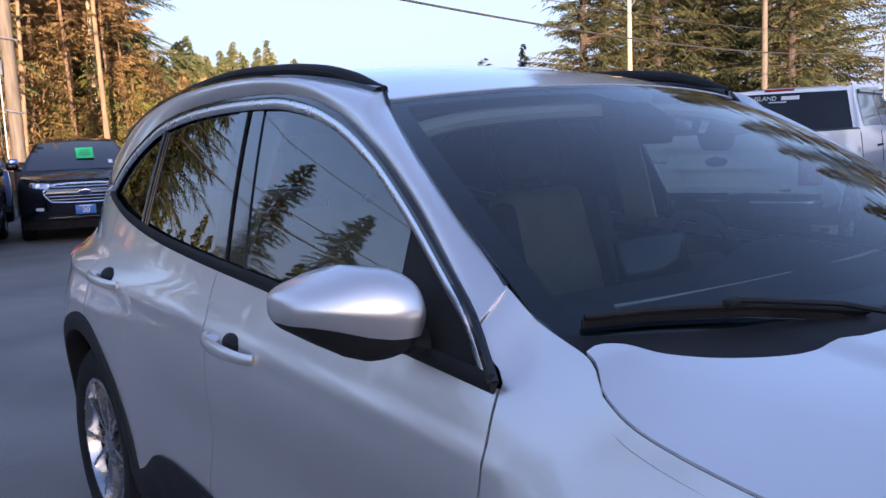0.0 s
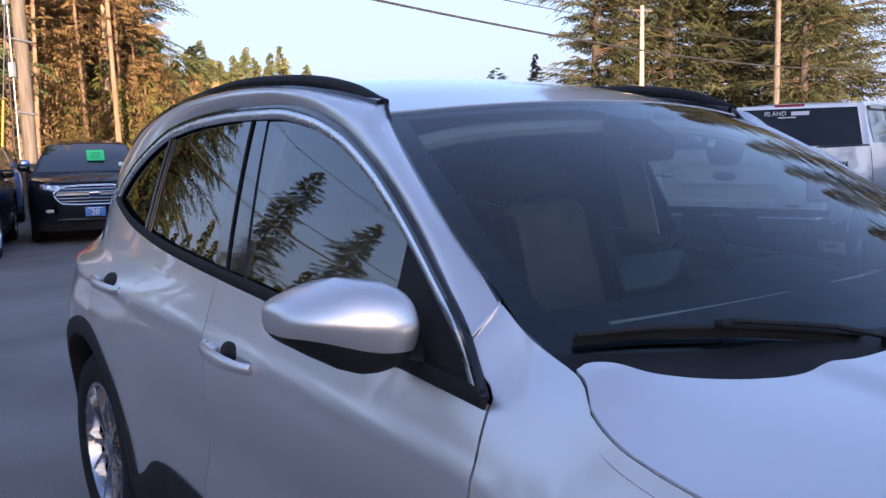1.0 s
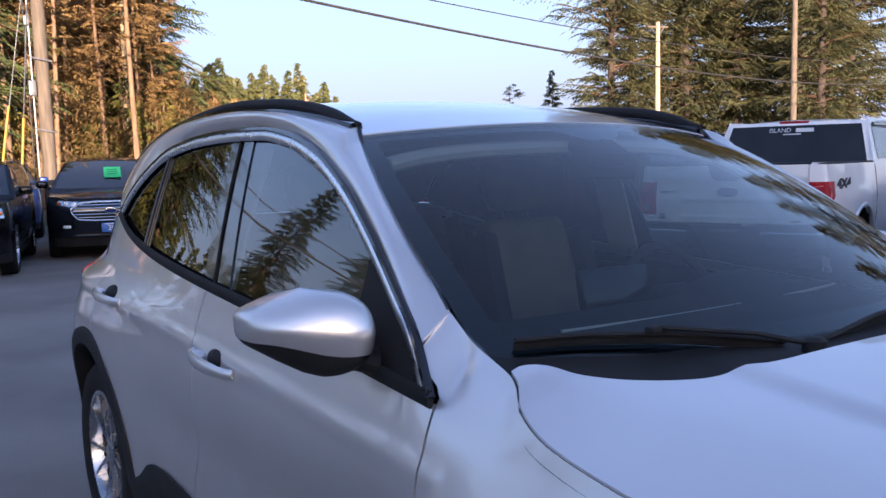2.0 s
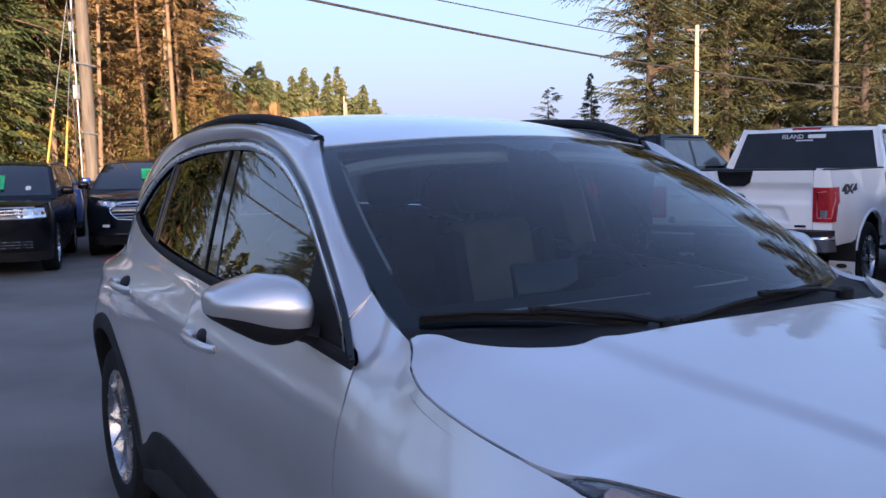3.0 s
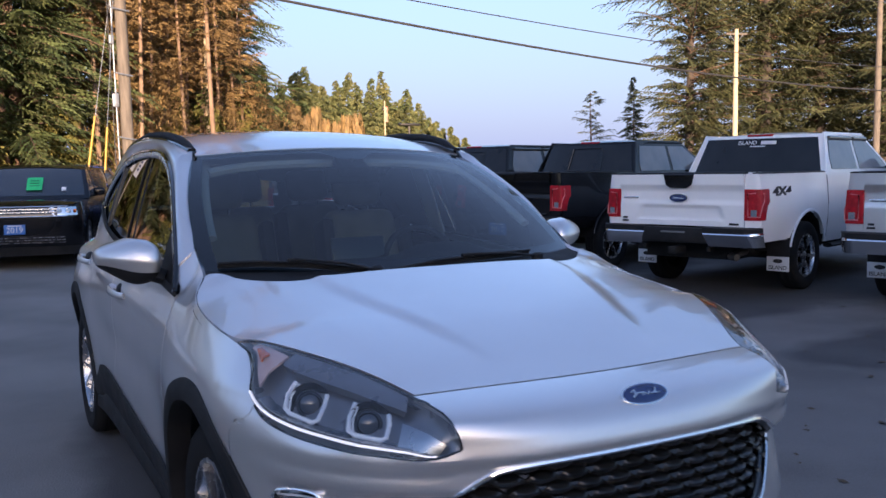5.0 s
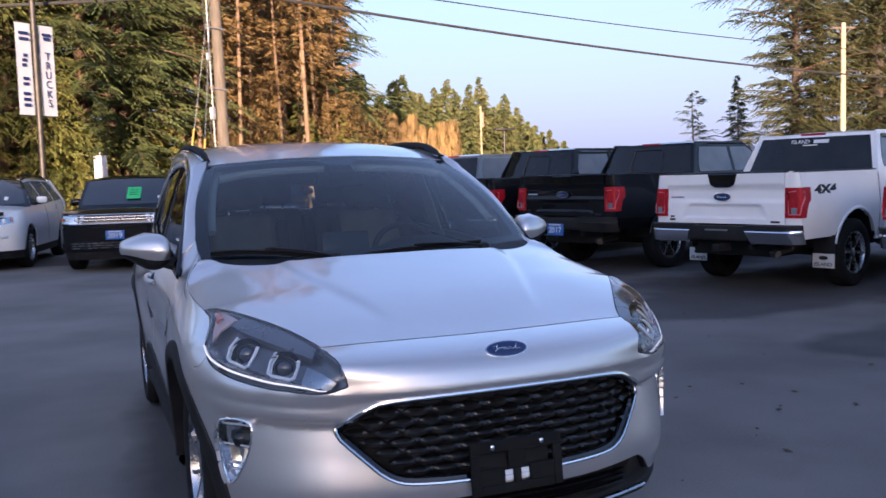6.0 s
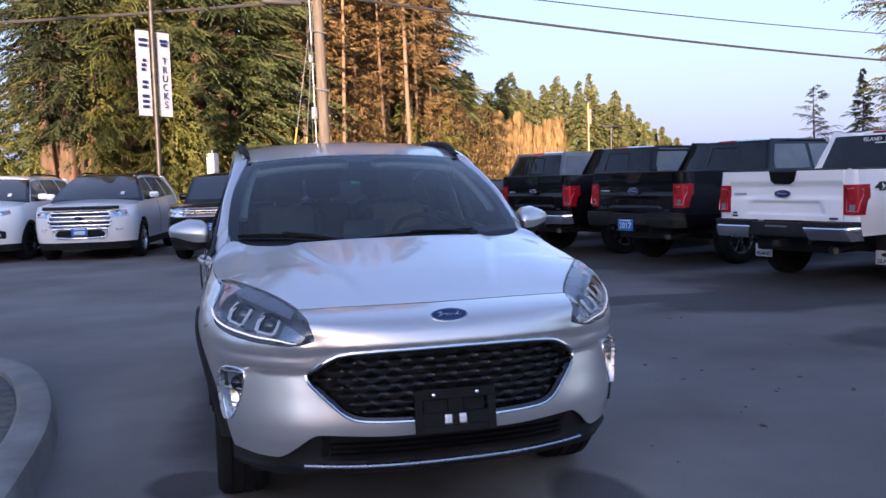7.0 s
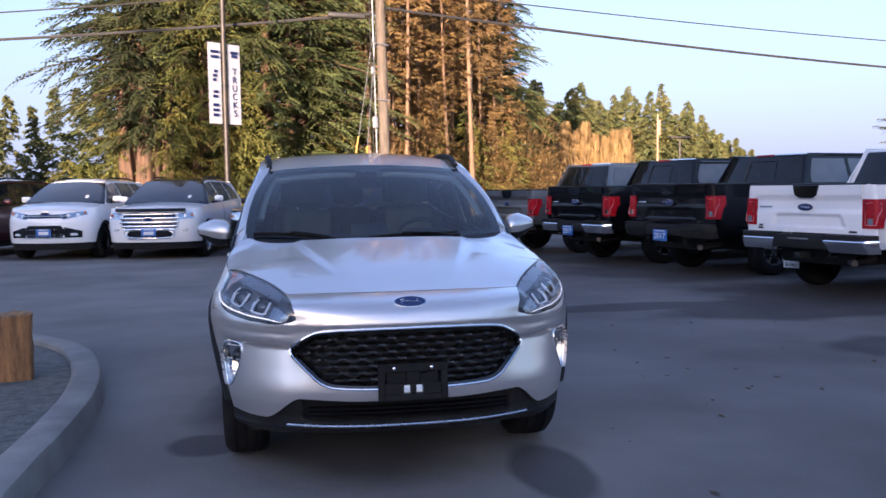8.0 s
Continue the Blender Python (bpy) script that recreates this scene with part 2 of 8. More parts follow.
def tube(name, pts, rx, material, parent=None, rz=None, seg=10, closed=False, up=(0, 0, 1), label="", taper=None, sharp=38):
    """A rod of elliptic section along a line of points (rx across, rz along up)."""
    rz = rz or rx
    pts = [Vector(p) for p in pts]
    n = len(pts)
    V, F = [], []
    upv = Vector(up)
    for i, p in enumerate(pts):
        t = (pts[(i + 1) % n] - pts[i - 1]) if closed else (pts[min(i + 1, n - 1)] - pts[max(i - 1, 0)])
        t.normalize()
        sx = t.cross(upv)
        if sx.length < 1e-4:
            sx = t.cross(Vector((1, 0.1, 0)))
        sx.normalize()
        sz = sx.cross(t)
        k = taper(i / max(1, n - 1)) if taper else 1
        for j in range(seg):
            a = 2 * math.pi * j / seg
            V.append(p + sx * (rx * k * math.cos(a)) + sz * (rz * k * math.sin(a)))
    for i in range(n if closed else n - 1):
        for j in range(seg):
            F.append((i * seg + j, i * seg + (j + 1) % seg, ((i + 1) % n) * seg + (j + 1) % seg, ((i + 1) % n) * seg + j))
    if not closed:
        F.append(tuple(range(seg)))
        F.append(tuple((n - 1) * seg + j for j in reversed(range(seg))))
    return part(name, V, F, material, parent, label, sharp)


def lathe(name, prof, material, parent=None, seg=40, m=None, label="", closed=False, sharp=38):
    """A profile of (radius, height) turned round z; m places it."""
    V, F = [], []
    for r, h in prof:
        for j in range(seg):
            a = 2 * math.pi * j / seg
            V.append(Vector((r * math.cos(a), r * math.sin(a), h)))
    k = len(prof)
    for i in range(k if closed else k - 1):
        for j in range(seg):
            F.append((i * seg + j, i * seg + (j + 1) % seg, ((i + 1) % k) * seg + (j + 1) % seg, ((i + 1) % k) * seg + j))
    if m is not None:
        V = [m @ v for v in V]
    return part(name, V, F, material, parent, label, sharp)


def block(name, size, material, parent=None, m=None, bevel=0.01, seg=2, label="", shape=None):
    """A box with rounded edges; shape(v) may move its vertices first."""
    bm = bmesh.new()
    bmesh.ops.create_cube(bm, size=1)
    for v in bm.verts:
        v.co = Vector((v.co.x * size[0], v.co.y * size[1], v.co.z * size[2]))
        if shape:
            v.co = Vector(shape(v.co))
    if bevel:
        bmesh.ops.bevel(bm, geom=bm.edges[:], offset=bevel, segments=seg, affect="EDGES", profile=0.5)
    bmesh.ops.recalc_face_normals(bm, faces=bm.faces[:])
    if m is not None:
        bm.transform(m)
    return part_bm(name, bm, material, parent, label)


def plate_poly(name, poly, depth, material, parent=None, m=None, label="", bevel=0.0):
    """A flat prism: poly in local x, z; depth along local y."""
    n = len(poly)
    V = [Vector((p[0], 0, p[1])) for p in poly] + [Vector((p[0], depth, p[1])) for p in poly]
    F = [tuple(range(n)), tuple(reversed(range(n, 2 * n)))] + [(i, i + n, (i + 1) % n + n, (i + 1) % n) for i in range(n)]
    bm = bmesh.new()
    vs = [bm.verts.new(v) for v in V]
    for f in F:
        bm.faces.new([vs[i] for i in f])
    if bevel:
        bmesh.ops.bevel(bm, geom=bm.edges[:], offset=bevel, segments=1, affect="EDGES")
    bmesh.ops.recalc_face_normals(bm, faces=bm.faces[:])
    if m is not None:
        bm.transform(m)
    return part_bm(name, bm, material, parent, label, 30)


def smooth_poly(poly, rounds=2):
    """A closed outline with its corners cut round."""
    for _ in range(rounds):
        q = []
        for a, b in zip(poly, poly[1:] + poly[:1]):
            q += [tuple(lerp(x, y, 0.25) for x, y in zip(a, b)), tuple(lerp(x, y, 0.75) for x, y in zip(a, b))]
        poly = q
    return poly


def in_poly(poly, x, y):
    c = False
    for (x1, y1), (x2, y2) in zip(poly, poly[1:] + poly[:1]):
        if (y1 > y) != (y2 > y) and x < (x2 - x1) * (y - y1) / (y2 - y1) + x1:
            c = not c
    return c


def near_poly(poly, x, y):
    best, bd = (x, y), 1e9
    for (x1, y1), (x2, y2) in zip(poly, poly[1:] + poly[:1]):
        dx, dy = x2 - x1, y2 - y1
        t = min(1, max(0, ((x - x1) * dx + (y - y1) * dy) / max(1e-12, dx * dx + dy * dy)))
        d = (x1 + dx * t - x) ** 2 + (y1 + dy * t - y) ** 2
        if d < bd:
            bd, best = d, (x1 + dx * t, y1 + dy * t)
    return best


def lettering(name, body, size, material, parent, m, depth=0.002, bold=0.0):
    """Raised letters from the built-in font, as a mesh."""
    cu = bpy.data.curves.new(name, "FONT")
    cu.body, cu.size, cu.extrude, cu.offset = body, size, depth, bold
    cu.align_x, cu.align_y = "CENTER", "CENTER"
    tmp = bpy.data.objects.new(name, cu)
    scene.collection.objects.link(tmp)
    bpy.context.view_layer.update()
    me = bpy.data.meshes.new_from_object(tmp.evaluated_get(bpy.context.evaluated_depsgraph_get()))
    bpy.data.objects.remove(tmp)
    bpy.data.curves.remove(cu)
    me.transform(m)
    me.materials.clear()
    me.materials.append(material)
    ob = new(name, me)
    ob.parent = parent
    return ob


def wheel(parent, m, r=0.36, width=0.235, spokes=10, rim_r=0.235, detail=True, finish=None, tyre_mat=None, double=True):
    """A wheel whose axle is local x, outer face to +x: tyre, barrel, rim, spokes, hub."""
    w = width / 2
    t = empty("wheel", m)
    t.parent = parent
    rot = Matrix.Rotation(radians(90), 4, "Y")
    pr = [(rim_r + 0.004, -w * 0.86), (rim_r + 0.03, -w * 0.98), (lerp(rim_r, r, 0.6), -w), (r - 0.025, -w * 0.93), (r - 0.006, -w * 0.78), (r, -w * 0.5)]
    for g in (-0.42, 0.0, 0.42):
        pr += [(r, w * (g - 0.06)), (r - 0.008, w * (g - 0.045)), (r - 0.008, w * (g + 0.045)), (r, w * (g + 0.06))]
    pr += [(r, w * 0.5), (r - 0.006, w * 0.78), (r - 0.025, w * 0.93), (lerp(rim_r, r, 0.75), w * 0.985), (lerp(rim_r, r, 0.5), w), (rim_r + 0.03, w * 0.98), (rim_r + 0.004, w * 0.86)]
    lathe("tyre", pr, RUBBER, t, 48, rot, closed=True)
    fin = finish or SATIN
    lathe("rim", [(rim_r + 0.006, w * 0.80), (rim_r + 0.008, w * 0.90), (rim_r - 0.006, w * 0.90), (rim_r - 0.014, w * 0.72), (rim_r - 0.02, w * 0.3)], fin, t, 48, rot)
    lathe("barrel", [(rim_r - 0.018, w * 0.5), (rim_r - 0.024, -w * 0.5), (0.02, -w * 0.55)], GLOSS_BLACK, t, 32, rot)
    lathe("brake_disc", [(0.14, -w * 0.45), (0.14, -w * 0.35), (0.02, -w * 0.35)], surf_disc, t, 32, rot)
    lathe("hub", [(0.052, w * 0.2), (0.05, w * 0.72), (0.036, w * 0.78), (0.001, w * 0.78)], fin, t, 24, rot)
    for k in range(spokes):
        base = 2 * math.pi * k / spokes
        legs = ((-0.30, -0.20), (0.30, 0.20)) if double else ((0, 0),)
        for da, db in legs:
            V, F = [], []
            for i in range(6):
                u = i / 5
                rad = lerp(0.04, rim_r - 0.010, u)
                ang = base + lerp(db, da, u)
                hw = lerp(0.009, 0.0075 if double else 0.016, u)
                top = w * lerp(0.70, 0.86, u)
                c, s_ = math.cos(ang), math.sin(ang)
                for dx, dz in ((-hw * 1.3, top - 0.04), (-hw, top), (hw, top), (hw * 1.3, top - 0.04)):
                    V.append(rot @ Vector((rad * c - dx * s_, rad * s_ + dx * c, dz)))
            for i in range(5):
                for j in range(3):
                    F.append((i * 4 + j, i * 4 + j + 1, (i + 1) * 4 + j + 1, (i + 1) * 4 + j))
            part("spoke", V, F, fin, t)
    return t


surf_disc = surf("brake_steel", (0.12, 0.115, 0.11), (0.08, 0.078, 0.075), 0.4, metal=1.0, scale=20)


def wheel_well(parent, x, y, z, r, depth, side):
    """Dark inner arch over a wheel: the upper half of a drum, closed inside."""
    arc = [radians(4 + 172 * i / 20) for i in range(21)]
    g = [[(side * xx, y + rr * math.cos(a), z + rr * math.sin(a)) for a in arc] for xx, rr in ((x - depth, 0.02), (x - depth, r), (x, r))]
    return skin("wheel_well", g, DARK, parent, out=(0, 0, -1), rim=0)

# ground: worn grey asphalt, darker damp stains, painted shade, one sheet to the horizon
ASPHALT = surf("asphalt", (0.236, 0.222, 0.207), (0.147, 0.138, 0.129), 0.8, 0.95, scale=0.6, fine=1.0, bump=0.004, bump_scale=95)
nt = ASPHALT.node_tree
bsdf = nt.nodes["Principled BSDF"]
old = bsdf.inputs["Base Color"].links[0].from_socket
tc = nt.nodes.new("ShaderNodeTexCoord")
warp = nt.nodes.new("ShaderNodeTexNoise")
warp.inputs["Scale"].default_value, warp.inputs["Detail"].default_value = 0.9, 5
nt.links.new(tc.outputs["Object"], warp.inputs["Vector"])
total = None
# stains and painted shade under vehicles: middle x, y, half lengths along x, y
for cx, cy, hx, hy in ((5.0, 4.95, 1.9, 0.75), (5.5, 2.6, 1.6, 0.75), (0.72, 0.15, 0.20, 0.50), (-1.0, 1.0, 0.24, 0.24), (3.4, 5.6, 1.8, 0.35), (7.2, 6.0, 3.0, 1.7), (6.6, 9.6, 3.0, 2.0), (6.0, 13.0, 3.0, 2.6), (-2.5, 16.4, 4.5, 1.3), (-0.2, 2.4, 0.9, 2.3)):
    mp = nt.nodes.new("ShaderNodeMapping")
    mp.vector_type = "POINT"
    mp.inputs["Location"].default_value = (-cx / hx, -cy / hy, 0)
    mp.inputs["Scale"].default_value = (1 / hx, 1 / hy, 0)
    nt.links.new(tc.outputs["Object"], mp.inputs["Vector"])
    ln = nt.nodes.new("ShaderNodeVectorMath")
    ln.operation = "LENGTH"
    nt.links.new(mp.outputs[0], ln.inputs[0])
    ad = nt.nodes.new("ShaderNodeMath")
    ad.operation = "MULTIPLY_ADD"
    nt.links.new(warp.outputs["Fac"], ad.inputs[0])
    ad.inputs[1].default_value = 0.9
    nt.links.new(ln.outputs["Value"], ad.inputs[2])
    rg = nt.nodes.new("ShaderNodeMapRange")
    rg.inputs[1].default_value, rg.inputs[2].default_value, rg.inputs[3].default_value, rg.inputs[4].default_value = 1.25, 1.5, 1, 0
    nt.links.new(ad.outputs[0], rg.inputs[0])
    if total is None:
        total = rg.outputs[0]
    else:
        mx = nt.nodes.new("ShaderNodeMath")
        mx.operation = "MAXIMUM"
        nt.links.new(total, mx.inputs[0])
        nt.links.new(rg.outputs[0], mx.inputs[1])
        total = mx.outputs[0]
# shade put into the colour: darker towards the pickups, with a ragged edge
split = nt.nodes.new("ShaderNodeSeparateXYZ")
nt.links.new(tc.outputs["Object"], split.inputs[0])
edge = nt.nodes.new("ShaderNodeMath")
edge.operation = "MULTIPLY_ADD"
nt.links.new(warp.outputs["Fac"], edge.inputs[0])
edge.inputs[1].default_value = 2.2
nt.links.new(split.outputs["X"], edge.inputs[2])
shade_fac = nt.nodes.new("ShaderNodeMapRange")
shade_fac.inputs[1].default_value, shade_fac.inputs[2].default_value, shade_fac.inputs[3].default_value, shade_fac.inputs[4].default_value = 1.6, 3.6, 0, 1
nt.links.new(edge.outputs[0], shade_fac.inputs[0])
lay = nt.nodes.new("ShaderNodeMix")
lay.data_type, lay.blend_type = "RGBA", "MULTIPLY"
nt.links.new(shade_fac.outputs[0], lay.inputs[0])
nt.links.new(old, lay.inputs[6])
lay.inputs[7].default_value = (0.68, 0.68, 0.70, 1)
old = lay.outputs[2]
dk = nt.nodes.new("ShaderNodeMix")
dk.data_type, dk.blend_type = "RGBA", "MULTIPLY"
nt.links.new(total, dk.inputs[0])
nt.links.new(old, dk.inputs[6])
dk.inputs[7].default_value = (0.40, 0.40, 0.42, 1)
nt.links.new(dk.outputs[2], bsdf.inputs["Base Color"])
tagged(part("ground", [(-900, -900, 0), (900, -900, 0), (900, 900, 0), (-900, 900, 0)], [(0, 1, 2, 3)], ASPHALT), "worn grey asphalt car park with damp stains and painted shade", "ground", kind="structure")
VERGE = surf("verge_grass", (0.05, 0.065, 0.02), (0.10, 0.085, 0.035), 0.95, scale=1.5, fine=0.5, bump=0.03, bump_scale=30)
V, F = [], []
for i in range(61):
    x = -120 + 260 * i / 60
    y0 = 24.0 + 0.75 * max(0, x - 2) + 1.2 * noise.noise((x * 0.2, 0, 3))
    for k, (dy, z) in enumerate(((0, 0.0), (0.5, 0.10), (6, 0.25), (60, 0.4))):
        V.append((x, y0 + dy, z + 0.005))
F = [(i * 4 + k, (i + 1) * 4 + k, (i + 1) * 4 + k + 1, i * 4 + k + 1) for i in range(60) for k in range(3)]
tagged(part("verge", V, F, VERGE), "rough grass verge below the trees", "verge", kind="structure")

# dead leaves and grit lying about
rng = random.Random(23)
V, F = [], []
for _ in range(150):
    x, y = rng.uniform(1.2, 7.5), rng.uniform(-2.5, 6.5)
    a, q = rng.uniform(0, 6.283), rng.uniform(0.008, 0.024)
    k = len(V)
    for j in range(6):
        b = a + j * 1.047
        V.append((x + q * math.cos(b) * (1.6 if j % 3 == 0 else 0.8), y + q * math.sin(b) * (1.6 if j % 3 == 0 else 0.8), 0.003 + rng.uniform(0, 0.008)))
    V.append((x, y, 0.014))
    F += [(k + j, k + (j + 1) % 6, k + 6) for j in range(6)]
LITTER = surf("dead_leaves", (0.05, 0.035, 0.022), (0.11, 0.08, 0.05), 0.9, scale=20)
tagged(part("leaf_litter", V, F, LITTER, None, sharp=0), "scattered dark dead leaves and grit on asphalt", "leaves", kind="stuff")

# kerbed island with gravel and an old timber post
KERB = surf("kerb_concrete", (0.30, 0.29, 0.265), (0.20, 0.19, 0.175), 0.88, scale=3, fine=0.6, bump=0.004, bump_scale=70)
kp = [(-1.70, -45.0), (-1.70, -20.0), (-1.70, -6.0), (-1.72, -3.0), (-1.735, -1.0), (-1.74, 0.3), (-1.725, 1.0), (-1.745, 1.9), (-1.87, 2.75), (-2.12, 3.6), (-2.52, 4.25), (-3.1, 4.75), (-3.9, 5.1), (-5.2, 5.3)]
line = []
for i in range(len(kp) - 1):
    p0, p1, p2, p3 = kp[max(0, i - 1)], kp[i], kp[i + 1], kp[min(len(kp) - 1, i + 2)]
    for j in range(8):
        t = j / 8
        line.append(tuple(0.5 * (2 * b + (c - a) * t + (2 * a - 5 * b + 4 * c - d) * t * t + (3 * b - a - 3 * c + d) * t ** 3) for a, b, c, d in zip(p0, p1, p2, p3)))
line.append(kp[-1])
line = [(x + 0.015, y) for x, y in line]
prof = [(-0.01, 0.0), (0.0, 0.04), (0.008, 0.112), (0.02, 0.138), (0.05, 0.150), (0.185, 0.153), (0.205, 0.138), (0.210, 0.05)]
V, F = [], []
for i, p in enumerate(line):
    a, b = Vector((*line[max(0, i - 1)], 0)), Vector((*line[min(len(line) - 1, i + 1)], 0))
    t = (b - a).normalized()
    nrm = Vector((-t.y, t.x, 0))
    for d, z in prof:
        q = Vector((p[0], p[1], 0)) + nrm * d
        V.append((q.x, q.y, z + 0.004 * noise.noise((q.x * 3, q.y * 3, z * 9))))
k = len(prof)
F = [(i * k + j, i * k + j + 1, (i + 1) * k + j + 1, (i + 1) * k + j) for i in range(len(line) - 1) for j in range(k - 1)]
tagged(part("kerb", V, [tuple(reversed(f)) for f in F], KERB), "curved pale concrete kerb round a gravel island", "kerb", kind="structure")
GRAVEL = surf("island_gravel", (0.17, 0.17, 0.155), (0.085, 0.088, 0.08), 0.95, scale=14, fine=0.8, bump=0.015, bump_scale=45)
inner = [Vector((V[i * k + 7][0], V[i * k + 7][1], 0.10)) for i in range(len(line))]
V2 = inner + [Vector((-12.0, p.y, 0.12)) for p in inner]
n = len(inner)
tagged(part("island_bed", V2, [(i, i + n, i + n + 1, i + 1) for i in range(n - 1)], GRAVEL), "grey gravel bed inside the kerb", "gravel", kind="structure")
WOOD = surf("old_timber", (0.42, 0.21, 0.08), (0.12, 0.065, 0.03), 0.8, scale=5, fine=0.6, bump=0.006, bump_scale=30, stretch=(4, 4, 0.7))
post = empty("timber_post", pose(-2.42, 2.66, 0.09, 0, 0, 12))
tagged(post, "weathered orange-brown timber post standing in gravel", "post")
bm = bmesh.new()
bmesh.ops.create_cube(bm, size=1)
bmesh.ops.subdivide_edges(bm, edges=bm.edges[:], cuts=7, use_grid_fill=True)
for v in bm.verts:
    v.co = Vector((v.co.x * 0.24, v.co.y * 0.22, (v.co.z + 0.5) * 0.47))
    r = noise.noise(v.co * 9) * 0.012 + noise.noise(Vector((v.co.x * 30, v.co.y * 30, v.co.z * 3))) * 0.006
    v.co += Vector((v.co.x, v.co.y, 0)).normalized() * r
    v.co.z += noise.noise(v.co * 6) * 0.012 * (v.co.z > 0.3)
bmesh.ops.bevel(bm, geom=[e for e in bm.edges if e.calc_face_angle(0) > 1.0], offset=0.012, segments=1, affect="EDGES")
part_bm("post_block", bm, WOOD, post)

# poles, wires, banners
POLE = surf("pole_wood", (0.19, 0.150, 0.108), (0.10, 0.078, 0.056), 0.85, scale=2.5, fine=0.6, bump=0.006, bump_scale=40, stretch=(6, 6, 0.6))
# lighter copy of the pole wood, low sunlight put into its colour
POLE_SUNLIT = surf("pole_wood_painted_sunlit", (0.60, 0.46, 0.27), (0.45, 0.33, 0.19), 0.8, scale=2.5, fine=0.5, bump=0.004, bump_scale=40, stretch=(6, 6, 0.6))
STEEL = surf("dark_steel_post", (0.05, 0.045, 0.042), (0.09, 0.075, 0.06), 0.5, metal=0.6, scale=4, fine=0.5)
GALV = surf("galvanised", (0.26, 0.265, 0.27), (0.18, 0.185, 0.19), 0.5, metal=0.6, scale=10)
CABLE = surf("black_cable", (0.03, 0.028, 0.026), (0.05, 0.045, 0.04), 0.6, scale=4)


def pole(name, x, y, h, r, label, lean=0.0, mat_=None):
    p = empty(name, pose(x, y, 0, 0, lean, 0))
    tagged(p, label, "pole")
    lathe("shaft", [(r, -0.2), (r * 0.97, h * 0.4), (r * 0.72, h), (0.005, h + 0.02)], mat_ or POLE, p, 18)
    return p


p1 = pole("utility_pole", 2.60, 22.3, 11.5, 0.152, "tall weathered wooden utility pole with cables and conduit", lean=-0.8)
tube("conduit", [(-0.24, -0.08, 0.0), (-0.24, -0.08, 8.5)], 0.022, GALV, p1, seg=8)
tube("ground_wire", [(-0.33, -0.05, 0.3), (-0.32, -0.05, 8.6)], 0.012, CABLE, p1, seg=6)
for z in (2.4, 4.0, 5.6):
    tube("conduit_bracket", [(-0.26, -0.08, z), (-0.08, -0.22, z - 0.06), (0.18, -0.2, z - 0.10)], 0.022, GALV, p1, seg=6)
block("cable_box", (0.16, 0.14, 0.34), GALV, p1, Matrix.Translation((-0.26, -0.1, 3.3)), 0.02)
block("cable_box", (0.12, 0.12, 0.22), GALV, p1, Matrix.Translation((-0.28, -0.1, 4.8)), 0.02)
block("splice_case", (1.1, 0.16, 0.16), CABLE, p1, Matrix.Translation((-1.0, -0.15, 6.36)) @ Matrix.Rotation(radians(3), 4, "Y"), 0.06, 3)
tube("cross_arm", [(-1.1, 0, 9.6), (1.1, 0, 9.6)], 0.06, POLE, p1, seg=8)
p3 = pole("wooden_pole", 8.19, 36.16, 7.96, 0.115, "bare pale wooden pole in front of the trees", mat_=POLE_SUNLIT)
p2 = pole("utility_pole", 56.5, 52.6, 12.7, 0.22, "sunlit wooden utility pole with short cross-arm", mat_=POLE_SUNLIT)
tube("cross_arm", [(-0.9, 0.3, 12.3), (0.9, -0.3, 12.3)], 0.09, POLE, p2, seg=8)
tube("arm_brace", [(-0.6, 0.2, 12.3), (0, 0, 11.5), (0.6, -0.2, 12.3)], 0.04, GALV, p2, seg=6)
pole("utility_pole", 64.0, 44.8, 17.0, 0.26, "reddish brown wooden pole beside the pines")
lamp = pole("street_lamp", 62.0, 33.7, 7.0, 0.09, "slim galvanised street lamp with a curved arm", mat_=GALV)
tube("lamp_arm", [(0, 0, 6.9), (-0.15, 0.05, 7.4), (-0.6, 0.2, 7.75), (-1.3, 0.45, 7.8)], 0.05, GALV, lamp, seg=8)
block("lamp_head", (0.55, 0.25, 0.14), GALV, lamp, Matrix.Translation((-1.5, 0.5, 7.76)), 0.05)

mast = pole("flag_pole", 31.9, 69.1, 7.4, 0.07, "thin orange sunlit flag pole among the far trees", mat_=POLE_SUNLIT)
tube("flag", [(0.1, 0, 6.9), (0.15, 0.1, 5.6)], 0.16, surf("faded_flag", (0.5, 0.12, 0.08), (0.6, 0.3, 0.2), 0.9, scale=4), mast, rz=0.03, seg=8)
fm = pole("floodlight_mast", 29.8, 60.3, 4.9, 0.12, "dark mast with a wide flat floodlight head", mat_=STEEL)
block("floodlight_head", (1.7, 0.6, 0.16), STEEL, fm, Matrix.Translation((0, 0, 4.9)), 0.06)


def wire(name, a, b, sag, r, label):
    a, b = Vector(a), Vector(b)
    pts = []
    for i in range(61):
        t = i / 60
        p = a.lerp(b, t)
        p.z -= sag * 4 * t * (1 - t)
        pts.append(p)
    return tagged(tube(name, pts, r, CABLE, None, seg=6, label=label), label, "cable", "overhead cables")


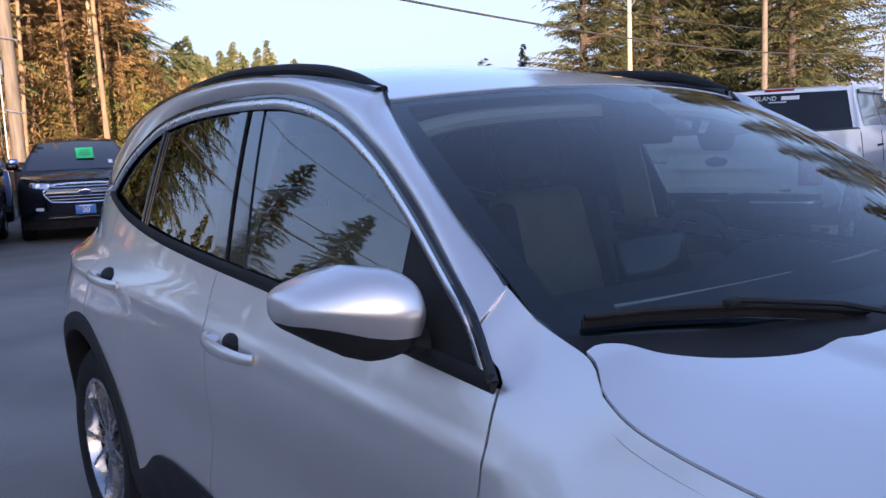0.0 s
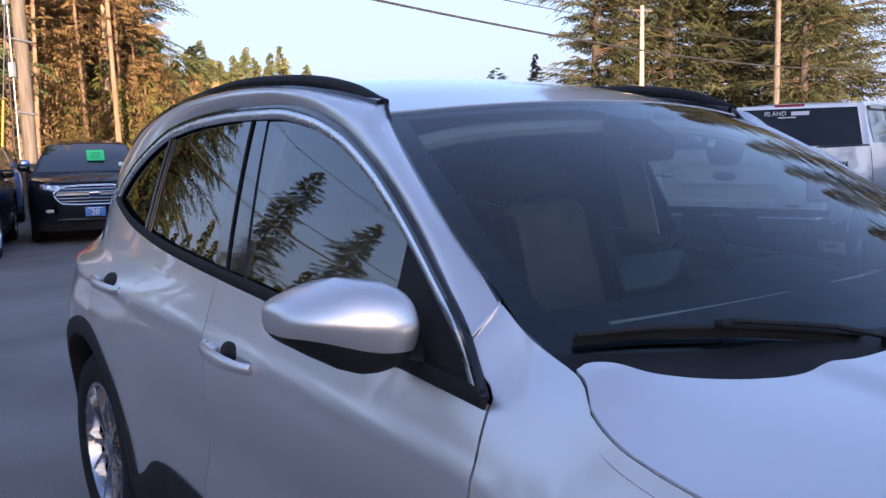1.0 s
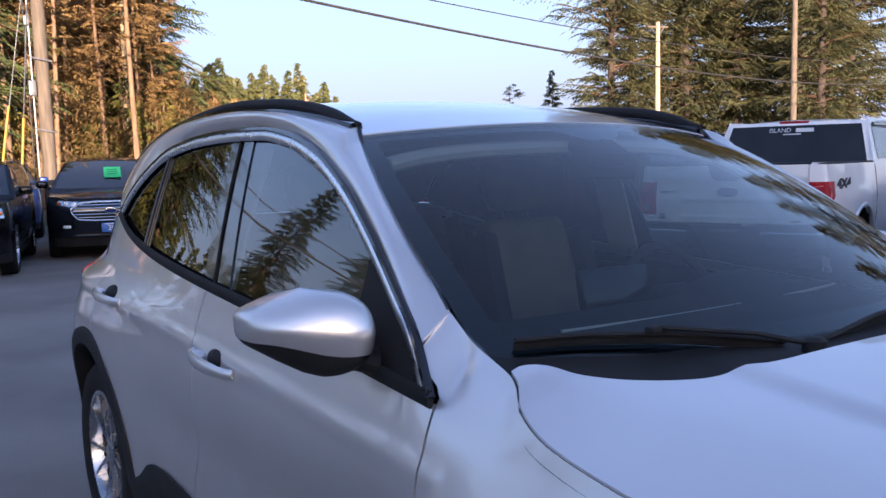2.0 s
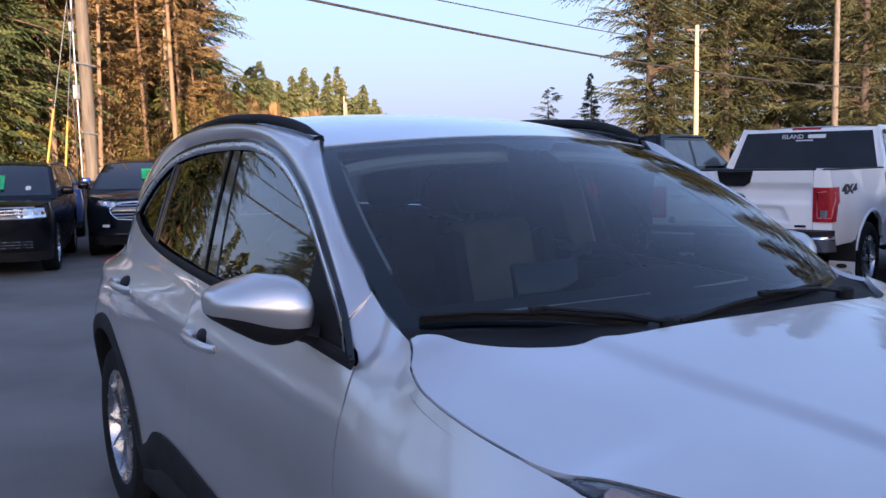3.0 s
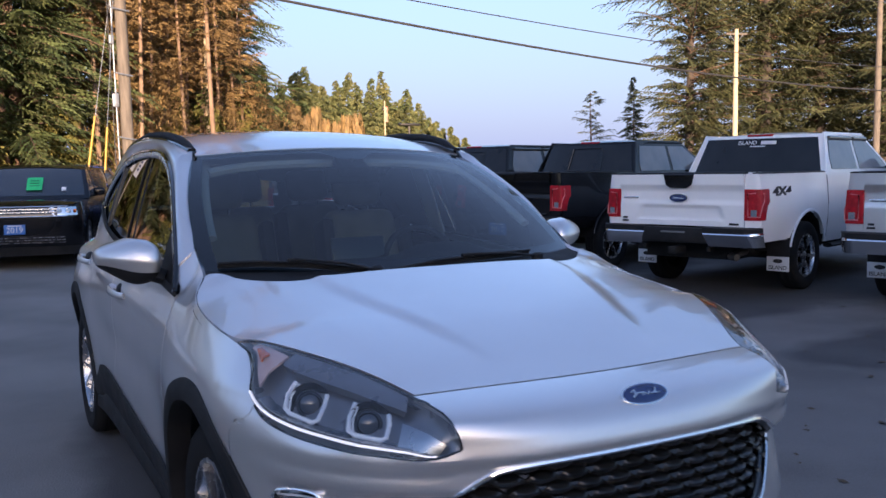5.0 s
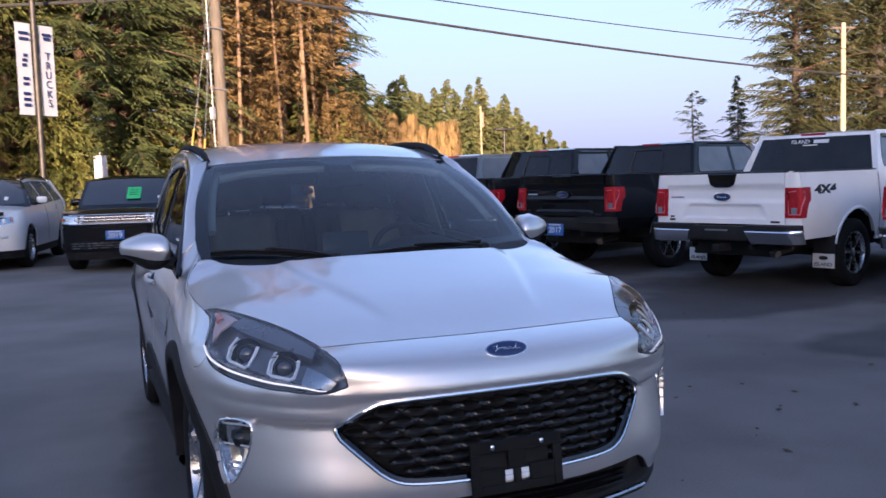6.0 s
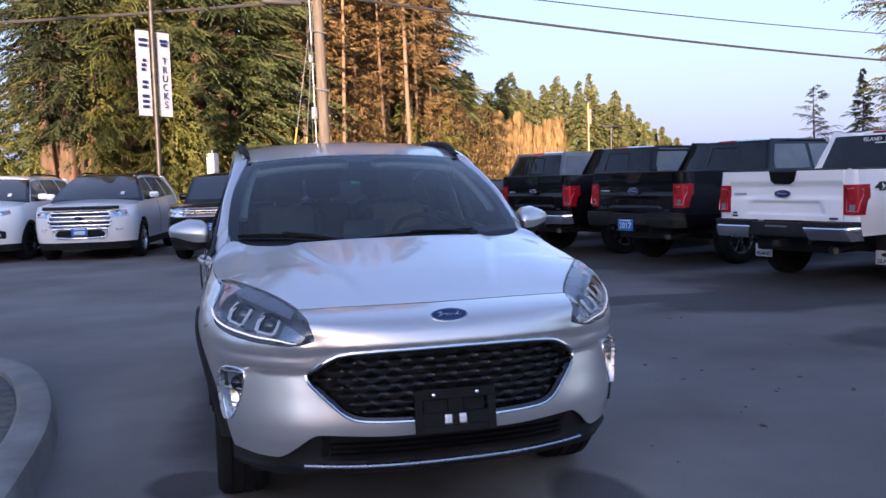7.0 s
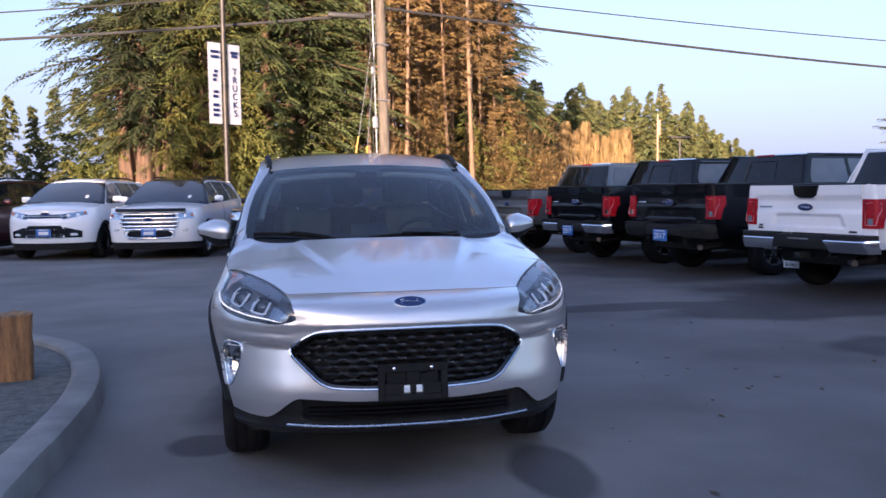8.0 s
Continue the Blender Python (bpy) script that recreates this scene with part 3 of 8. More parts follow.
wire("overhead_cable", (2.5, 22.3, 6.62), (88.0, 44.5, 8.6), 1.75, 0.042, "thick black overhead cable, sagging")
wire("overhead_cable", (2.5, 22.3, 7.20), (88.0, 44.5, 10.4), 1.55, 0.020, "thin overhead wire, sagging")
wire("overhead_cable", (2.5, 22.3, 9.60), (88.0, 44.5, 15.5), 1.5, 0.016, "thin overhead wire, sagging")
wire("overhead_cable", (2.4, 22.3, 6.45), (-40.0, 30.0, 6.3), 0.75, 0.042, "thick black overhead cable, sagging")
wire("overhead_cable", (2.4, 22.3, 7.35), (-40.0, 30.0, 7.0), 0.85, 0.022, "thin overhead wire, sagging")
wire("overhead_cable", (2.4, 22.3, 9.6), (-40.0, 30.0, 9.2), 0.8, 0.016, "thin overhead wire, sagging")
g1 = tagged(empty("guy_wire"), "guy wire with yellow plastic guard", "guy wire", "guy wires")
tube("strand", [(2.4, 22.3, 6.3), (1.75, 21.6, 0.0)], 0.010, GALV, g1, seg=6)
tube("guard", [(2.02, 21.9, 2.6), (1.75, 21.6, 0.05)], 0.028, YELLOW, g1, seg=10)
g2 = tagged(empty("guy_wire"), "guy wire with yellow plastic guard", "guy wire", "guy wires")
tube("strand", [(2.4, 22.3, 6.6), (1.35, 22.3, 0.0)], 0.010, GALV, g2, seg=6)
tube("guard", [(1.80, 22.3, 2.9), (1.35, 22.3, 0.05)], 0.028, YELLOW, g2, seg=10)

bp = tagged(empty("banner_pole", pose(-1.96, 22.28, 0)), "dark steel pole carrying two white banners", "banner pole")
lathe("shaft", [(0.075, 0), (0.065, 9.0), (0.004, 9.02)], STEEL, bp, 14)
for sx, txt in ((-1, ""), (1, "TRUCKS")):
    for z in (5.53, 3.24):
        tube("banner_arm", [(0, 0, z), (sx * 0.43, 0.36 * sx, z)], 0.014, STEEL, bp, seg=6)
    V, F = [], []
    for i in range(9):
        for j in range(21):
            u, v = i / 8, j / 20
            w = 0.02 * math.sin(v * 9 + sx) * u
            V.append((sx * lerp(0.09, 0.42, u), sx * lerp(0.08, 0.35, u) + w, lerp(3.26, 5.51, v)))
    F = [(i * 21 + j, i * 21 + j + 1, (i + 1) * 21 + j + 1, (i + 1) * 21 + j) for i in range(8) for j in range(20)]
    bn = part("banner", V, F, BANNER_WHITE, bp, "white vertical advertising banner")
    face = lambda x, z: Vector((sx * x + 0.018, sx * (0.08 + 0.27 * (x - 0.09) / 0.33) - 0.024, z))
    turn = math.degrees(math.atan2(0.27, 0.33))
    if txt:
        for i, ch_ in enumerate(txt):
            lettering("letter", ch_, 0.27, INK_NAVY, bn, Matrix.Translation(face(0.255, 4.74 - i * 0.235)) @ Matrix.Rotation(radians(turn), 4, "Z") @ Matrix.Rotation(radians(90), 4, "X"))
        q = [(0.16, 0.35, 5.28), (0.18, 0.33, 5.18)]
    else:
        q = [(0.15, 0.36, 5.26), (0.15, 0.36, 5.12), (0.20, 0.28, 4.72), (0.21, 0.31, 4.60), (0.23, 0.32, 4.48), (0.19, 0.31, 4.15), (0.20, 0.32, 4.02), (0.18, 0.33, 3.78), (0.18, 0.33, 3.64), (0.18, 0.33, 3.50)]
    for a, b, z in q:
        c0, c1 = face(a, z), face(b, z)
        tube("print_bar", [c0, c1], 0.006, INK_NAVY, bn, rz=0.045, seg=6)
sg = tagged(empty("traffic_sign", pose(-0.50, 26.0, 0, 0, 0, -8)), "back of a pale rectangular sign on a post", "sign")
tube("sign_post", [(0, 0.02, 0), (0, 0.02, 2.45)], 0.035, GALV, sg, seg=8)
block("sign_panel", (0.36, 0.02, 0.80), BANNER_WHITE, sg, Matrix.Translation((0, 0, 1.95)), 0.006)

# trees
BARK = surf("fir_bark", (0.20, 0.11, 0.06), (0.09, 0.055, 0.035), 0.9, scale=3, fine=0.7, bump=0.02, bump_scale=14, stretch=(3, 3, 0.5), vary=0.3)
BARK_DARK = surf("dark_bark", (0.085, 0.060, 0.042), (0.045, 0.034, 0.026), 0.9, scale=3, fine=0.7, bump=0.02, bump_scale=14, stretch=(3, 3, 0.5), vary=0.3)
BARK_PALE = surf("pale_bark", (0.33, 0.20, 0.11), (0.18, 0.11, 0.065), 0.9, scale=3, fine=0.6, bump=0.015, bump_scale=14, stretch=(3, 3, 0.5), vary=0.3)


def foliage(name, c1, c2, vary=0.25, trans=0.25):
    m = surf(name, c1, c2, 0.75, scale=0.7, fine=0.9, bump_scale=5, vary=vary)
    nt = m.node_tree
    b = nt.nodes["Principled BSDF"]
    geo = nt.nodes.new("ShaderNodeNewGeometry")
    hue = nt.nodes.new("ShaderNodeHueSaturation")
    mr = nt.nodes.new("ShaderNodeMapRange")
    mr.inputs[3].default_value, mr.inputs[4].default_value = 0.62, 1.40
    nt.links.new(geo.outputs["Random Per Island"], mr.inputs[0])
    nt.links.new(mr.outputs[0], hue.inputs["Value"])
    nt.links.new(b.inputs["Base Color"].links[0].from_socket, hue.inputs["Color"])
    nt.links.new(hue.outputs[0], b.inputs["Base Color"])
    tr = nt.nodes.new("ShaderNodeBsdfTranslucent")
    nt.links.new(hue.outputs[0], tr.inputs[0])
    mx = nt.nodes.new("ShaderNodeMixShader")
    mx.inputs[0].default_value = trans
    nt.links.new(b.outputs[0], mx.inputs[1])
    nt.links.new(tr.outputs[0], mx.inputs[2])
    nt.links.new(mx.outputs[0], nt.nodes["Material Output"].inputs[0])
    return m


FIR = foliage("fir_needles", (0.052, 0.080, 0.022), (0.105, 0.115, 0.030))
CEDAR = foliage("cedar_sprays", (0.085, 0.115, 0.025), (0.175, 0.160, 0.033))
RUST = foliage("rusty_twigs", (0.20, 0.118, 0.042), (0.28, 0.175, 0.056))
PINE = foliage("pine_needles", (0.042, 0.054, 0.020), (0.100, 0.095, 0.030))
# darker copy of the fir needles, the crowns' own shade put into the colour
FIR_SHADED = foliage("fir_needles_painted_shade", (0.026, 0.040, 0.014), (0.058, 0.066, 0.020))
FAR_GREEN = foliage("far_conifer_needles", (0.078, 0.104, 0.032), (0.160, 0.150, 0.045))
SHRUB = foliage("yellow_green_leaves", (0.10, 0.125, 0.022), (0.21, 0.175, 0.034))


def spray(V, F, c, d, up, ln, w):
    """One drooping spray of needles: a ragged leaf strip of two bent quads."""
    s = d.cross(up)
    if s.length < 1e-3:
        s = Vector((1, 0, 0))
    s.normalize()
    k = len(V)
    m = c + d * (ln * 0.5) + up * (ln * 0.07)
    e = c + d * ln - up * (ln * 0.12)
    V += [c - s * (w * 0.25), c + s * (w * 0.25), m + s * (w * 0.55), m - s * (w * 0.5), e + s * (w * 0.12), e - s * (w * 0.15)]
    F += [(k, k + 1, k + 2, k + 3), (k + 3, k + 2, k + 4, k + 5)]


def twig(V, F, p, d, side, ln, w, n, sag):
    """A flat needled twig: n lozenges end to end, sagging towards the tip."""
    k = len(V)
    V.append(p.copy())
    for i in range(n):
        m = p + d * (ln * (i + 0.45) / n) - Vector((0, 0, sag * ln * ((i + 0.45) / n) ** 2))
        e = p + d * (ln * (i + 1) / n) - Vector((0, 0, sag * ln * ((i + 1) / n) ** 2))
        ww = w * (1 - 0.55 * i / n)
        V += [m - side * ww, m + side * ww, e]
        F.append((k, k + 1, k + 3, k + 2))
        k += 3


def conifer_mesh(rng, h, rad, bare, n_branch, n_twig, size, droop=0.35, gaps=0.0, shape=0.75, top=1.0, hang=0.35):
    """Crown and limbs of a conifer: whorled drooping branches, each a flat frond of needled twigs."""
    V, F, LV, LF = [], [], [], []
    lobes = [(rng.uniform(0, 6.28), rng.uniform(0.25, 0.95), rng.uniform(0.25, 0.5)) for _ in range(7)]
    for i in range(n_branch):
        t = bare + (1 - bare) * (i + rng.random()) / n_branch
        a = rng.uniform(0, 2 * math.pi)
        z = h * t
        prof = (1 - t) ** shape * top + 0.02
        if t < bare + 0.12:
            prof *= 0.55 + 0.45 * (t - bare) / 0.12
        ln = rad * prof * rng.uniform(0.5, 1.15)
        for la, lt, lw in lobes:
            ln *= 1 + 0.35 * math.exp(-((t - lt) / 0.07) ** 2) * math.cos(a - la)
        if gaps and noise.noise((math.cos(a) * 1.5 + h, math.sin(a) * 1.5, z * 0.45)) < -0.38 + gaps * 0.3:
            continue
        out = Vector((math.cos(a), math.sin(a), 0))
        sd = Vector((-out.y, out.x, 0))
        rise = rng.uniform(-0.05, 0.25) + 0.5 * t
        pts = []
        for j in range(5):
            s = j / 4
            pts.append(out * (ln * s) + Vector((0, 0, z + ln * (rise * s - droop * s * s))))
        kk = len(LV)
        wl = max(0.008, 0.012 * ln)
        for j, p in enumerate(pts):
            ww = wl * (1 - 0.8 * j / 4)
            LV += [p - sd * ww, p + sd * ww, p - Vector((0, 0, ww * 1.6))]
        for j in range(4):
            for q in range(3):
                LF.append((kk + j * 3 + q, kk + j * 3 + (q + 1) % 3, kk + (j + 1) * 3 + (q + 1) % 3, kk + (j + 1) * 3 + q))
        tilt = rng.uniform(-0.35, 0.35)
        for j in range(n_twig):
            s = 0.18 + 0.82 * (j + rng.random()) / n_twig
            k0 = min(3, int(s * 4))
            p = pts[k0].lerp(pts[k0 + 1], min(1.0, s * 4 - k0))
            sid = 1 if j % 2 else -1
            fw = rng.uniform(0.35, 0.95) + 0.5 * s
            d = (out * fw + sd * (sid * (1.15 - 0.75 * s)) + Vector((0, 0, sid * tilt + rng.uniform(-0.30, 0.12)))).normalized()
            tl = (ln * 0.34 * (1.08 - 0.75 * s) + size) * rng.uniform(0.6, 1.2)
            flat = d.cross(Vector((rng.gauss(0, 1), rng.gauss(0, 1), rng.gauss(0, 1) + 0.4))).normalized()
            n = max(2, min(5, int(tl / (size * 0.9)) + 1))
            twig(V, F, p, d, flat, tl, size * rng.uniform(0.22, 0.34), n, hang * rng.uniform(0.5, 1.3))
    return V, F, LV, LF


def trunk_mesh(rng, h, r, segs=10, rings=9, sway=0.25):
    V, F = [], []
    ax, ay = rng.uniform(0, 6), rng.uniform(0, 6)
    for i in range(rings):
        t = i / (rings - 1)
        rr = r * (1 - 0.88 * t) * (1 + 0.5 * math.exp(-t * 22))
        cx, cy = sway * math.sin(t * 2.5 + ax) - sway * math.sin(ax), sway * math.sin(t * 2.1 + ay) - sway * math.sin(ay)
        for j in range(segs):
            a = 2 * math.pi * j / segs
            rj = rr * (1 + 0.12 * math.sin(3 * a + ax))
            V.append((cx + rj * math.cos(a), cy + rj * math.sin(a), h * t - 0.1))
    F = [(i * segs + j, i * segs + (j + 1) % segs, (i + 1) * segs + (j + 1) % segs, (i + 1) * segs + j) for i in range(rings - 1) for j in range(segs)]
    return V, F


def tree_kind(name, label, seed, h, r, rad, bare, nb, ns, size, leaf, bark, group, **kw):
    rng = random.Random(seed)
    t = tagged(empty(name), label, "tree", group)
    V, F = trunk_mesh(rng, h, r)
    part("trunk", V, F, bark, t, sharp=0)
    V, F, LV, LF = conifer_mesh(rng, h, rad, bare, nb, ns, size, **kw)
    tagged(part("branchwork", LV, LF, BARK, t, sharp=0), kind="stuff")
    tagged(part("crown", V, F, leaf, t, sharp=0), kind="stuff")
    return t


def put(kind, x, y, s, rot, used):
    m = pose(x, y, 0, 0, 0, rot)
    if kind not in used:
        used.add(kind)
        kind.matrix_world = pose(x, y, 0, 0, 0, rot)
        kind.scale = (s, s, s)
        ob = kind
    else:
        ob = copy_thing(kind, m)
        ob.scale = (s, s, s)
    return ob


used = set()
firs = [tree_kind("fir_tree", "tall green fir with drooping sunlit branches", 11 + i, 19 + 2 * i, 0.21, 3.4 + 0.3 * i, 0.05 + 0.04 * i, 290, 34, 0.165, FIR, BARK, "trees along the verge", gaps=0.3) for i in range(3)]
cedars = [tree_kind("cedar_tree", "broad yellow-green cedar with hanging sprays", 31 + i, 17 + 3 * i, 0.26, 3.8, 0.05 + 0.05 * i, 300, 34, 0.15, CEDAR, BARK_PALE, "trees along the verge", droop=0.5, gaps=0.25, hang=0.5) for i in range(2)]
rusts = [tree_kind("thin_tree", "slender trunk with rusty brown sunlit twigs", 51 + i, 14 + 2.5 * i, 0.085, 1.6, 0.28, 150, 20, 0.14, RUST, BARK_PALE, "trees along the verge", droop=0.1, gaps=0.4) for i in range(3)]
big_pines = [tree_kind("pine_tree", "tall dark pine with dense ragged crown", 71 + i, 41 + 4 * i, 0.5, 6.6, 0.06, 540, 24, 0.42, PINE, BARK_DARK, "pines beyond the road", droop=0.16, gaps=0.5, shape=0.5) for i in range(2)]
spruce = tree_kind("spruce_tree", "small dark pointed spruce against the sky", 91, 13.2, 0.2, 3.9, 0.03, 230, 20, 0.28, PINE, BARK, "spruces beyond the road", droop=0.28, shape=1.0)
dense_firs = [tree_kind("fir_tree", "broad dense dark green fir", 101 + i, 20 + 2 * i, 0.24, 4.3, 0.06, 430, 34, 0.17, FIR_SHADED, BARK_DARK, "dark firs", droop=0.4, shape=0.62, hang=0.5) for i in range(2)]
bare_fir = tree_kind("thin_conifer", "half-bare thin conifer against the sky", 93, 12.0, 0.2, 3.9, 0.10, 95, 18, 0.26, PINE, BARK, "spruces beyond the road", droop=0.22, shape=0.55, gaps=0.3)
rng = random.Random(5)
# the belt of trees behind the parked cars
for i in range(15):
    x = -5.6 + i * 0.92 + rng.uniform(-0.4, 0.4)
    y = 28.0 + rng.uniform(0, 3.5) + max(0, x - 2) * 0.75
    kind = dense_firs[i % 2] if -4.6 < x < -3.0 else (firs + cedars + firs[1:])[i % 7] if x < 1.5 or x > 8 else rusts[i % 3]
    put(kind, x, y, rng.uniform(0.85, 1.12) * (0.78 if kind in dense_firs else 1), rng.uniform(0, 360), used)
for i in range(16):
    x = -5.4 + i * 1.15 + rng.uniform(-0.5, 0.5)
    y = 33.5 + rng.uniform(0, 4) + max(0, x - 2) * 0.8
    put((rusts[i % 3] if i % 2 else cedars[0]) if 1.0 < x < 9.5 else firs[i % 3] if i % 3 else cedars[i % 2], x, y, rng.uniform(0.9, 1.25), rng.uniform(0, 360), used)
for i in range(22):
    x = 2.2 + i * 0.38 + rng.uniform(-0.3, 0.3)
    put(rusts[i % 3], x, 28.6 + (x - 2) * 1.15 + rng.uniform(-0.8, 2.5), rng.uniform(0.8, 1.3), rng.uniform(0, 360), used)
# trees to the left, mirrored in the car's windows
for x, y, s, k in ((-15.2, 36.5, 0.62, 1), (-19.5, 36.0, 0.62, 0), (-27.0, 35.0, 0.55, 1), (-33.0, 33.0, 0.75, 2), (-42.0, 30.0, 0.8, 0), (-55.0, 22.0, 0.9, 1), (-60.0, 5.0, 0.9, 2), (-58.0, -10.0, 0.95, 0), (-55.0, -25.0, 0.9, 1)):
    put(dense_firs[k % 2], x, y, s * 0.92, 40 * k + x, used)
# an old cedar's broad fluted trunk, low sun on its side
butt = tagged(empty("cedar_tree", pose(-4.9, 27.2, 0)), "massive old cedar trunk, fluted and sunlit", "tree", "trees along the verge")
V, F = [], []
for ox, oy, r0, lean, ph in ((-0.42, 0.05, 0.34, -0.05, 0.0), (0.10, -0.12, 0.42, 0.01, 1.3), (0.58, 0.10, 0.28, 0.05, 2.6), (1.45, 0.2, 0.20, 0.10, 0.7)):
    k = len(V)
    for i in range(15):
        t = i / 14
        for j in range(32):
            a = 2 * math.pi * j / 32
            r = r0 * (1 - 0.55 * t + 0.55 * math.exp(-t * 8)) * (1 + (0.24 - 0.10 * t) * math.sin(5 * a + ph + 0.8 * math.sin(3 * t)) + 0.09 * math.sin(9 * a + 2 * ph))
            V.append((ox + r * math.cos(a) + lean * 5.0 * t, oy + r * math.sin(a), 5.0 * t - 0.1))
    F += [(k + i * 32 + j, k + i * 32 + (j + 1) % 32, k + (i + 1) * 32 + (j + 1) % 32, k + (i + 1) * 32 + j) for i in range(14) for j in range(32)]
part("trunk", V, F, BARK, butt, sharp=0)
V, F, LV, LF = conifer_mesh(random.Random(97), 18, 3.0, 0.17, 430, 34, 0.16, droop=0.5, hang=0.5)
tagged(part("branchwork", LV, LF, BARK, butt, sharp=0), kind="stuff")
tagged(part("crown", V, F, FIR_SHADED, butt, sharp=0), kind="stuff")
# pines and spruces across the road to the right
for x, y, s, k in ((61.5, 63.0, 0.9, 0), (65.5, 64.0, 0.95, 1), (71.0, 63.0, 0.9, 0), (77.0, 61.0, 0.9, 1), (83.0, 58.0, 0.95, 0), (68.5, 60.0, 1.05, 1), (74.0, 58.0, 0.95, 0), (79.5, 55.0, 1.0, 1), (86.0, 53.0, 1.05, 0), (72.0, 47.5, 0.8, 1), (92.0, 45.0, 1.0, 0), (97.0, 38.0, 1.0, 1), (90.0, 30.0, 0.95, 0), (100.0, 22.0, 1.0, 1)):
    put(big_pines[k], x, y, s, 57 * k + x * 3, used)
put(spruce, 78.4, 90.7, 1.0, 0, used)
put(bare_fir, 73.0, 92.5, 0.95, 120, used)


def thicket(name, label, cat, spots, leaf, seed, size, per):
    """Many small leaf clumps heaped at the given spots: x, y, radius, height."""
    rng = random.Random(seed)
    V, F = [], []
    for x, y, r, h in spots:
        for _ in range(per):
            a, t, rr = rng.uniform(0, 6.283), rng.random(), rng.random() ** 0.5
            fall = math.sqrt(max(0, 1 - t * t * 0.92))
            c = Vector((x + math.cos(a) * r * rr * fall, y + math.sin(a) * r * rr * fall, h * t + 0.05))
            d = Vector((math.cos(a) * 0.6 + rng.uniform(-0.6, 0.6), math.sin(a) * 0.6 + rng.uniform(-0.6, 0.6), rng.uniform(-0.3, 0.9))).normalized()
            sz = size * rng.uniform(0.6, 1.4)
            spray(V, F, c, d, Vector((rng.uniform(-0.6, 0.6), rng.uniform(-0.6, 0.6), 1)).normalized(), sz, sz * rng.uniform(0.12, 0.3))
    return tagged(part(name, V, F, leaf, None, sharp=0), label, cat, kind="stuff")


rng = random.Random(8)
V, F = [], []
for i in range(32):
    x = -7.2 + i * 0.58 + rng.uniform(-0.3, 0.3)
    y = 26.0 + rng.uniform(0, 1.5) + max(0, x + 2.0) * 0.85
    h = rng.uniform(2.0, 5.0)
    if abs(x + 4.9) < 0.9:
        continue
    SV, SF, LV, LF = conifer_mesh(rng, h, rng.uniform(1.0, 1.5), 0.0, 70, 12, 0.16, droop=0.5, hang=0.7, shape=0.6)
    k = len(V)
    V += [v + Vector((x, y, 0.05)) for v in SV]
    F += [tuple(q + k for q in f) for f in SF]
tagged(part("shrubs", V, F, SHRUB, None, sharp=0), "yellow-green saplings and hanging sprays below the trees", "shrubs", kind="stuff")

rng = random.Random(18)
thicket("undergrowth", "rusty orange undergrowth between thin trunks", "undergrowth", [(3.0 + i * 0.5 + rng.uniform(-0.4, 0.4), 28.2 + (1.0 + i * 0.5) * 0.95 + rng.uniform(-0.5, 2.0), rng.uniform(0.9, 1.5), rng.uniform(2.2, 5.6)) for i in range(22)], RUST, 19, 0.17, 1300)


def far_woods(name, label, spots, leaf, seed, per, size):
    """A far belt of conifers, each of whorled drooping fronds: x, y, height."""
    rng = random.Random(seed)
    V, F = [], []
    for x, y, h in spots:
        base = h * rng.uniform(0.18, 0.31)
        form = rng.uniform(0.75, 1.25)
        ragged = rng.uniform(0.35, 0.7)
        for i in range(per):
            t = 0.04 + 0.96 * (i + rng.random()) / per
            a = rng.uniform(0, 6.283)
            ln = base * ((1 - t) ** form + 0.03) * rng.uniform(ragged, 1.15)
            out = Vector((math.cos(a), math.sin(a), 0))
            sd = Vector((-out.y, out.x, 0))
            c = Vector((x, y, h * t))
            d = (out + Vector((0, 0, rng.uniform(-0.25, 0.2) + 0.5 * t))).normalized()
            sag = rng.uniform(0.2, 0.5)
            twig(V, F, c, d, sd, ln, size * 0.26, 3, sag)
            for j in range(9):
                s = rng.uniform(0.25, 1.0)
                p = c + d * (ln * s) - Vector((0, 0, sag * ln * s * s))
                sid = 1 if j % 2 else -1
                q = (out * rng.uniform(0.4, 1.1) + sd * sid * rng.uniform(0.4, 1.0) + Vector((0, 0, rng.uniform(-0.6, 0.15)))).normalized()
                tl = (0.35 * ln * (1.1 - 0.6 * s) + size * 0.55) * rng.uniform(0.6, 1.2)
                twig(V, F, p, q, q.cross(Vector((rng.gauss(0, 1), rng.gauss(0, 1), rng.gauss(0, 1) + 0.3))).normalized(), tl, size * rng.uniform(0.16, 0.30), 2, 0.25)
    return tagged(part(name, V, F, leaf, None, sharp=0), label, "woods", kind="stuff")


rng = random.Random(14)
spots = []
for i in range(105):
    t = i / 104
    az = radians(lerp(10, 33, t))
    d = lerp(62, 150, t) + rng.uniform(-4, 10)
    spots.append((-0.6 + d * math.sin(az), -4 + d * math.cos(az), (lerp(8.6, 11.2, t) + rng.uniform(-2.2, 2.2)) * (1 - 0.68 * sm(25, 31.5, math.degrees(az))) * (1.15 if rng.random() < 0.2 else 1)))
for i in range(60):
    t = rng.random()
    az = radians(lerp(10, 31, t))
    d = lerp(66, 158, t) + rng.uniform(0, 14)
    spots.append((-0.6 + d * math.sin(az), -4 + d * math.cos(az), (lerp(7.0, 9.0, t) + rng.uniform(-1.5, 1.5)) * (1 - 0.68 * sm(25, 31.5, math.degrees(az)))))
far_woods("far_woods", "far belt of dark conifers beyond the road", spots, FAR_GREEN, 15, 120, 0.75)
spots = []
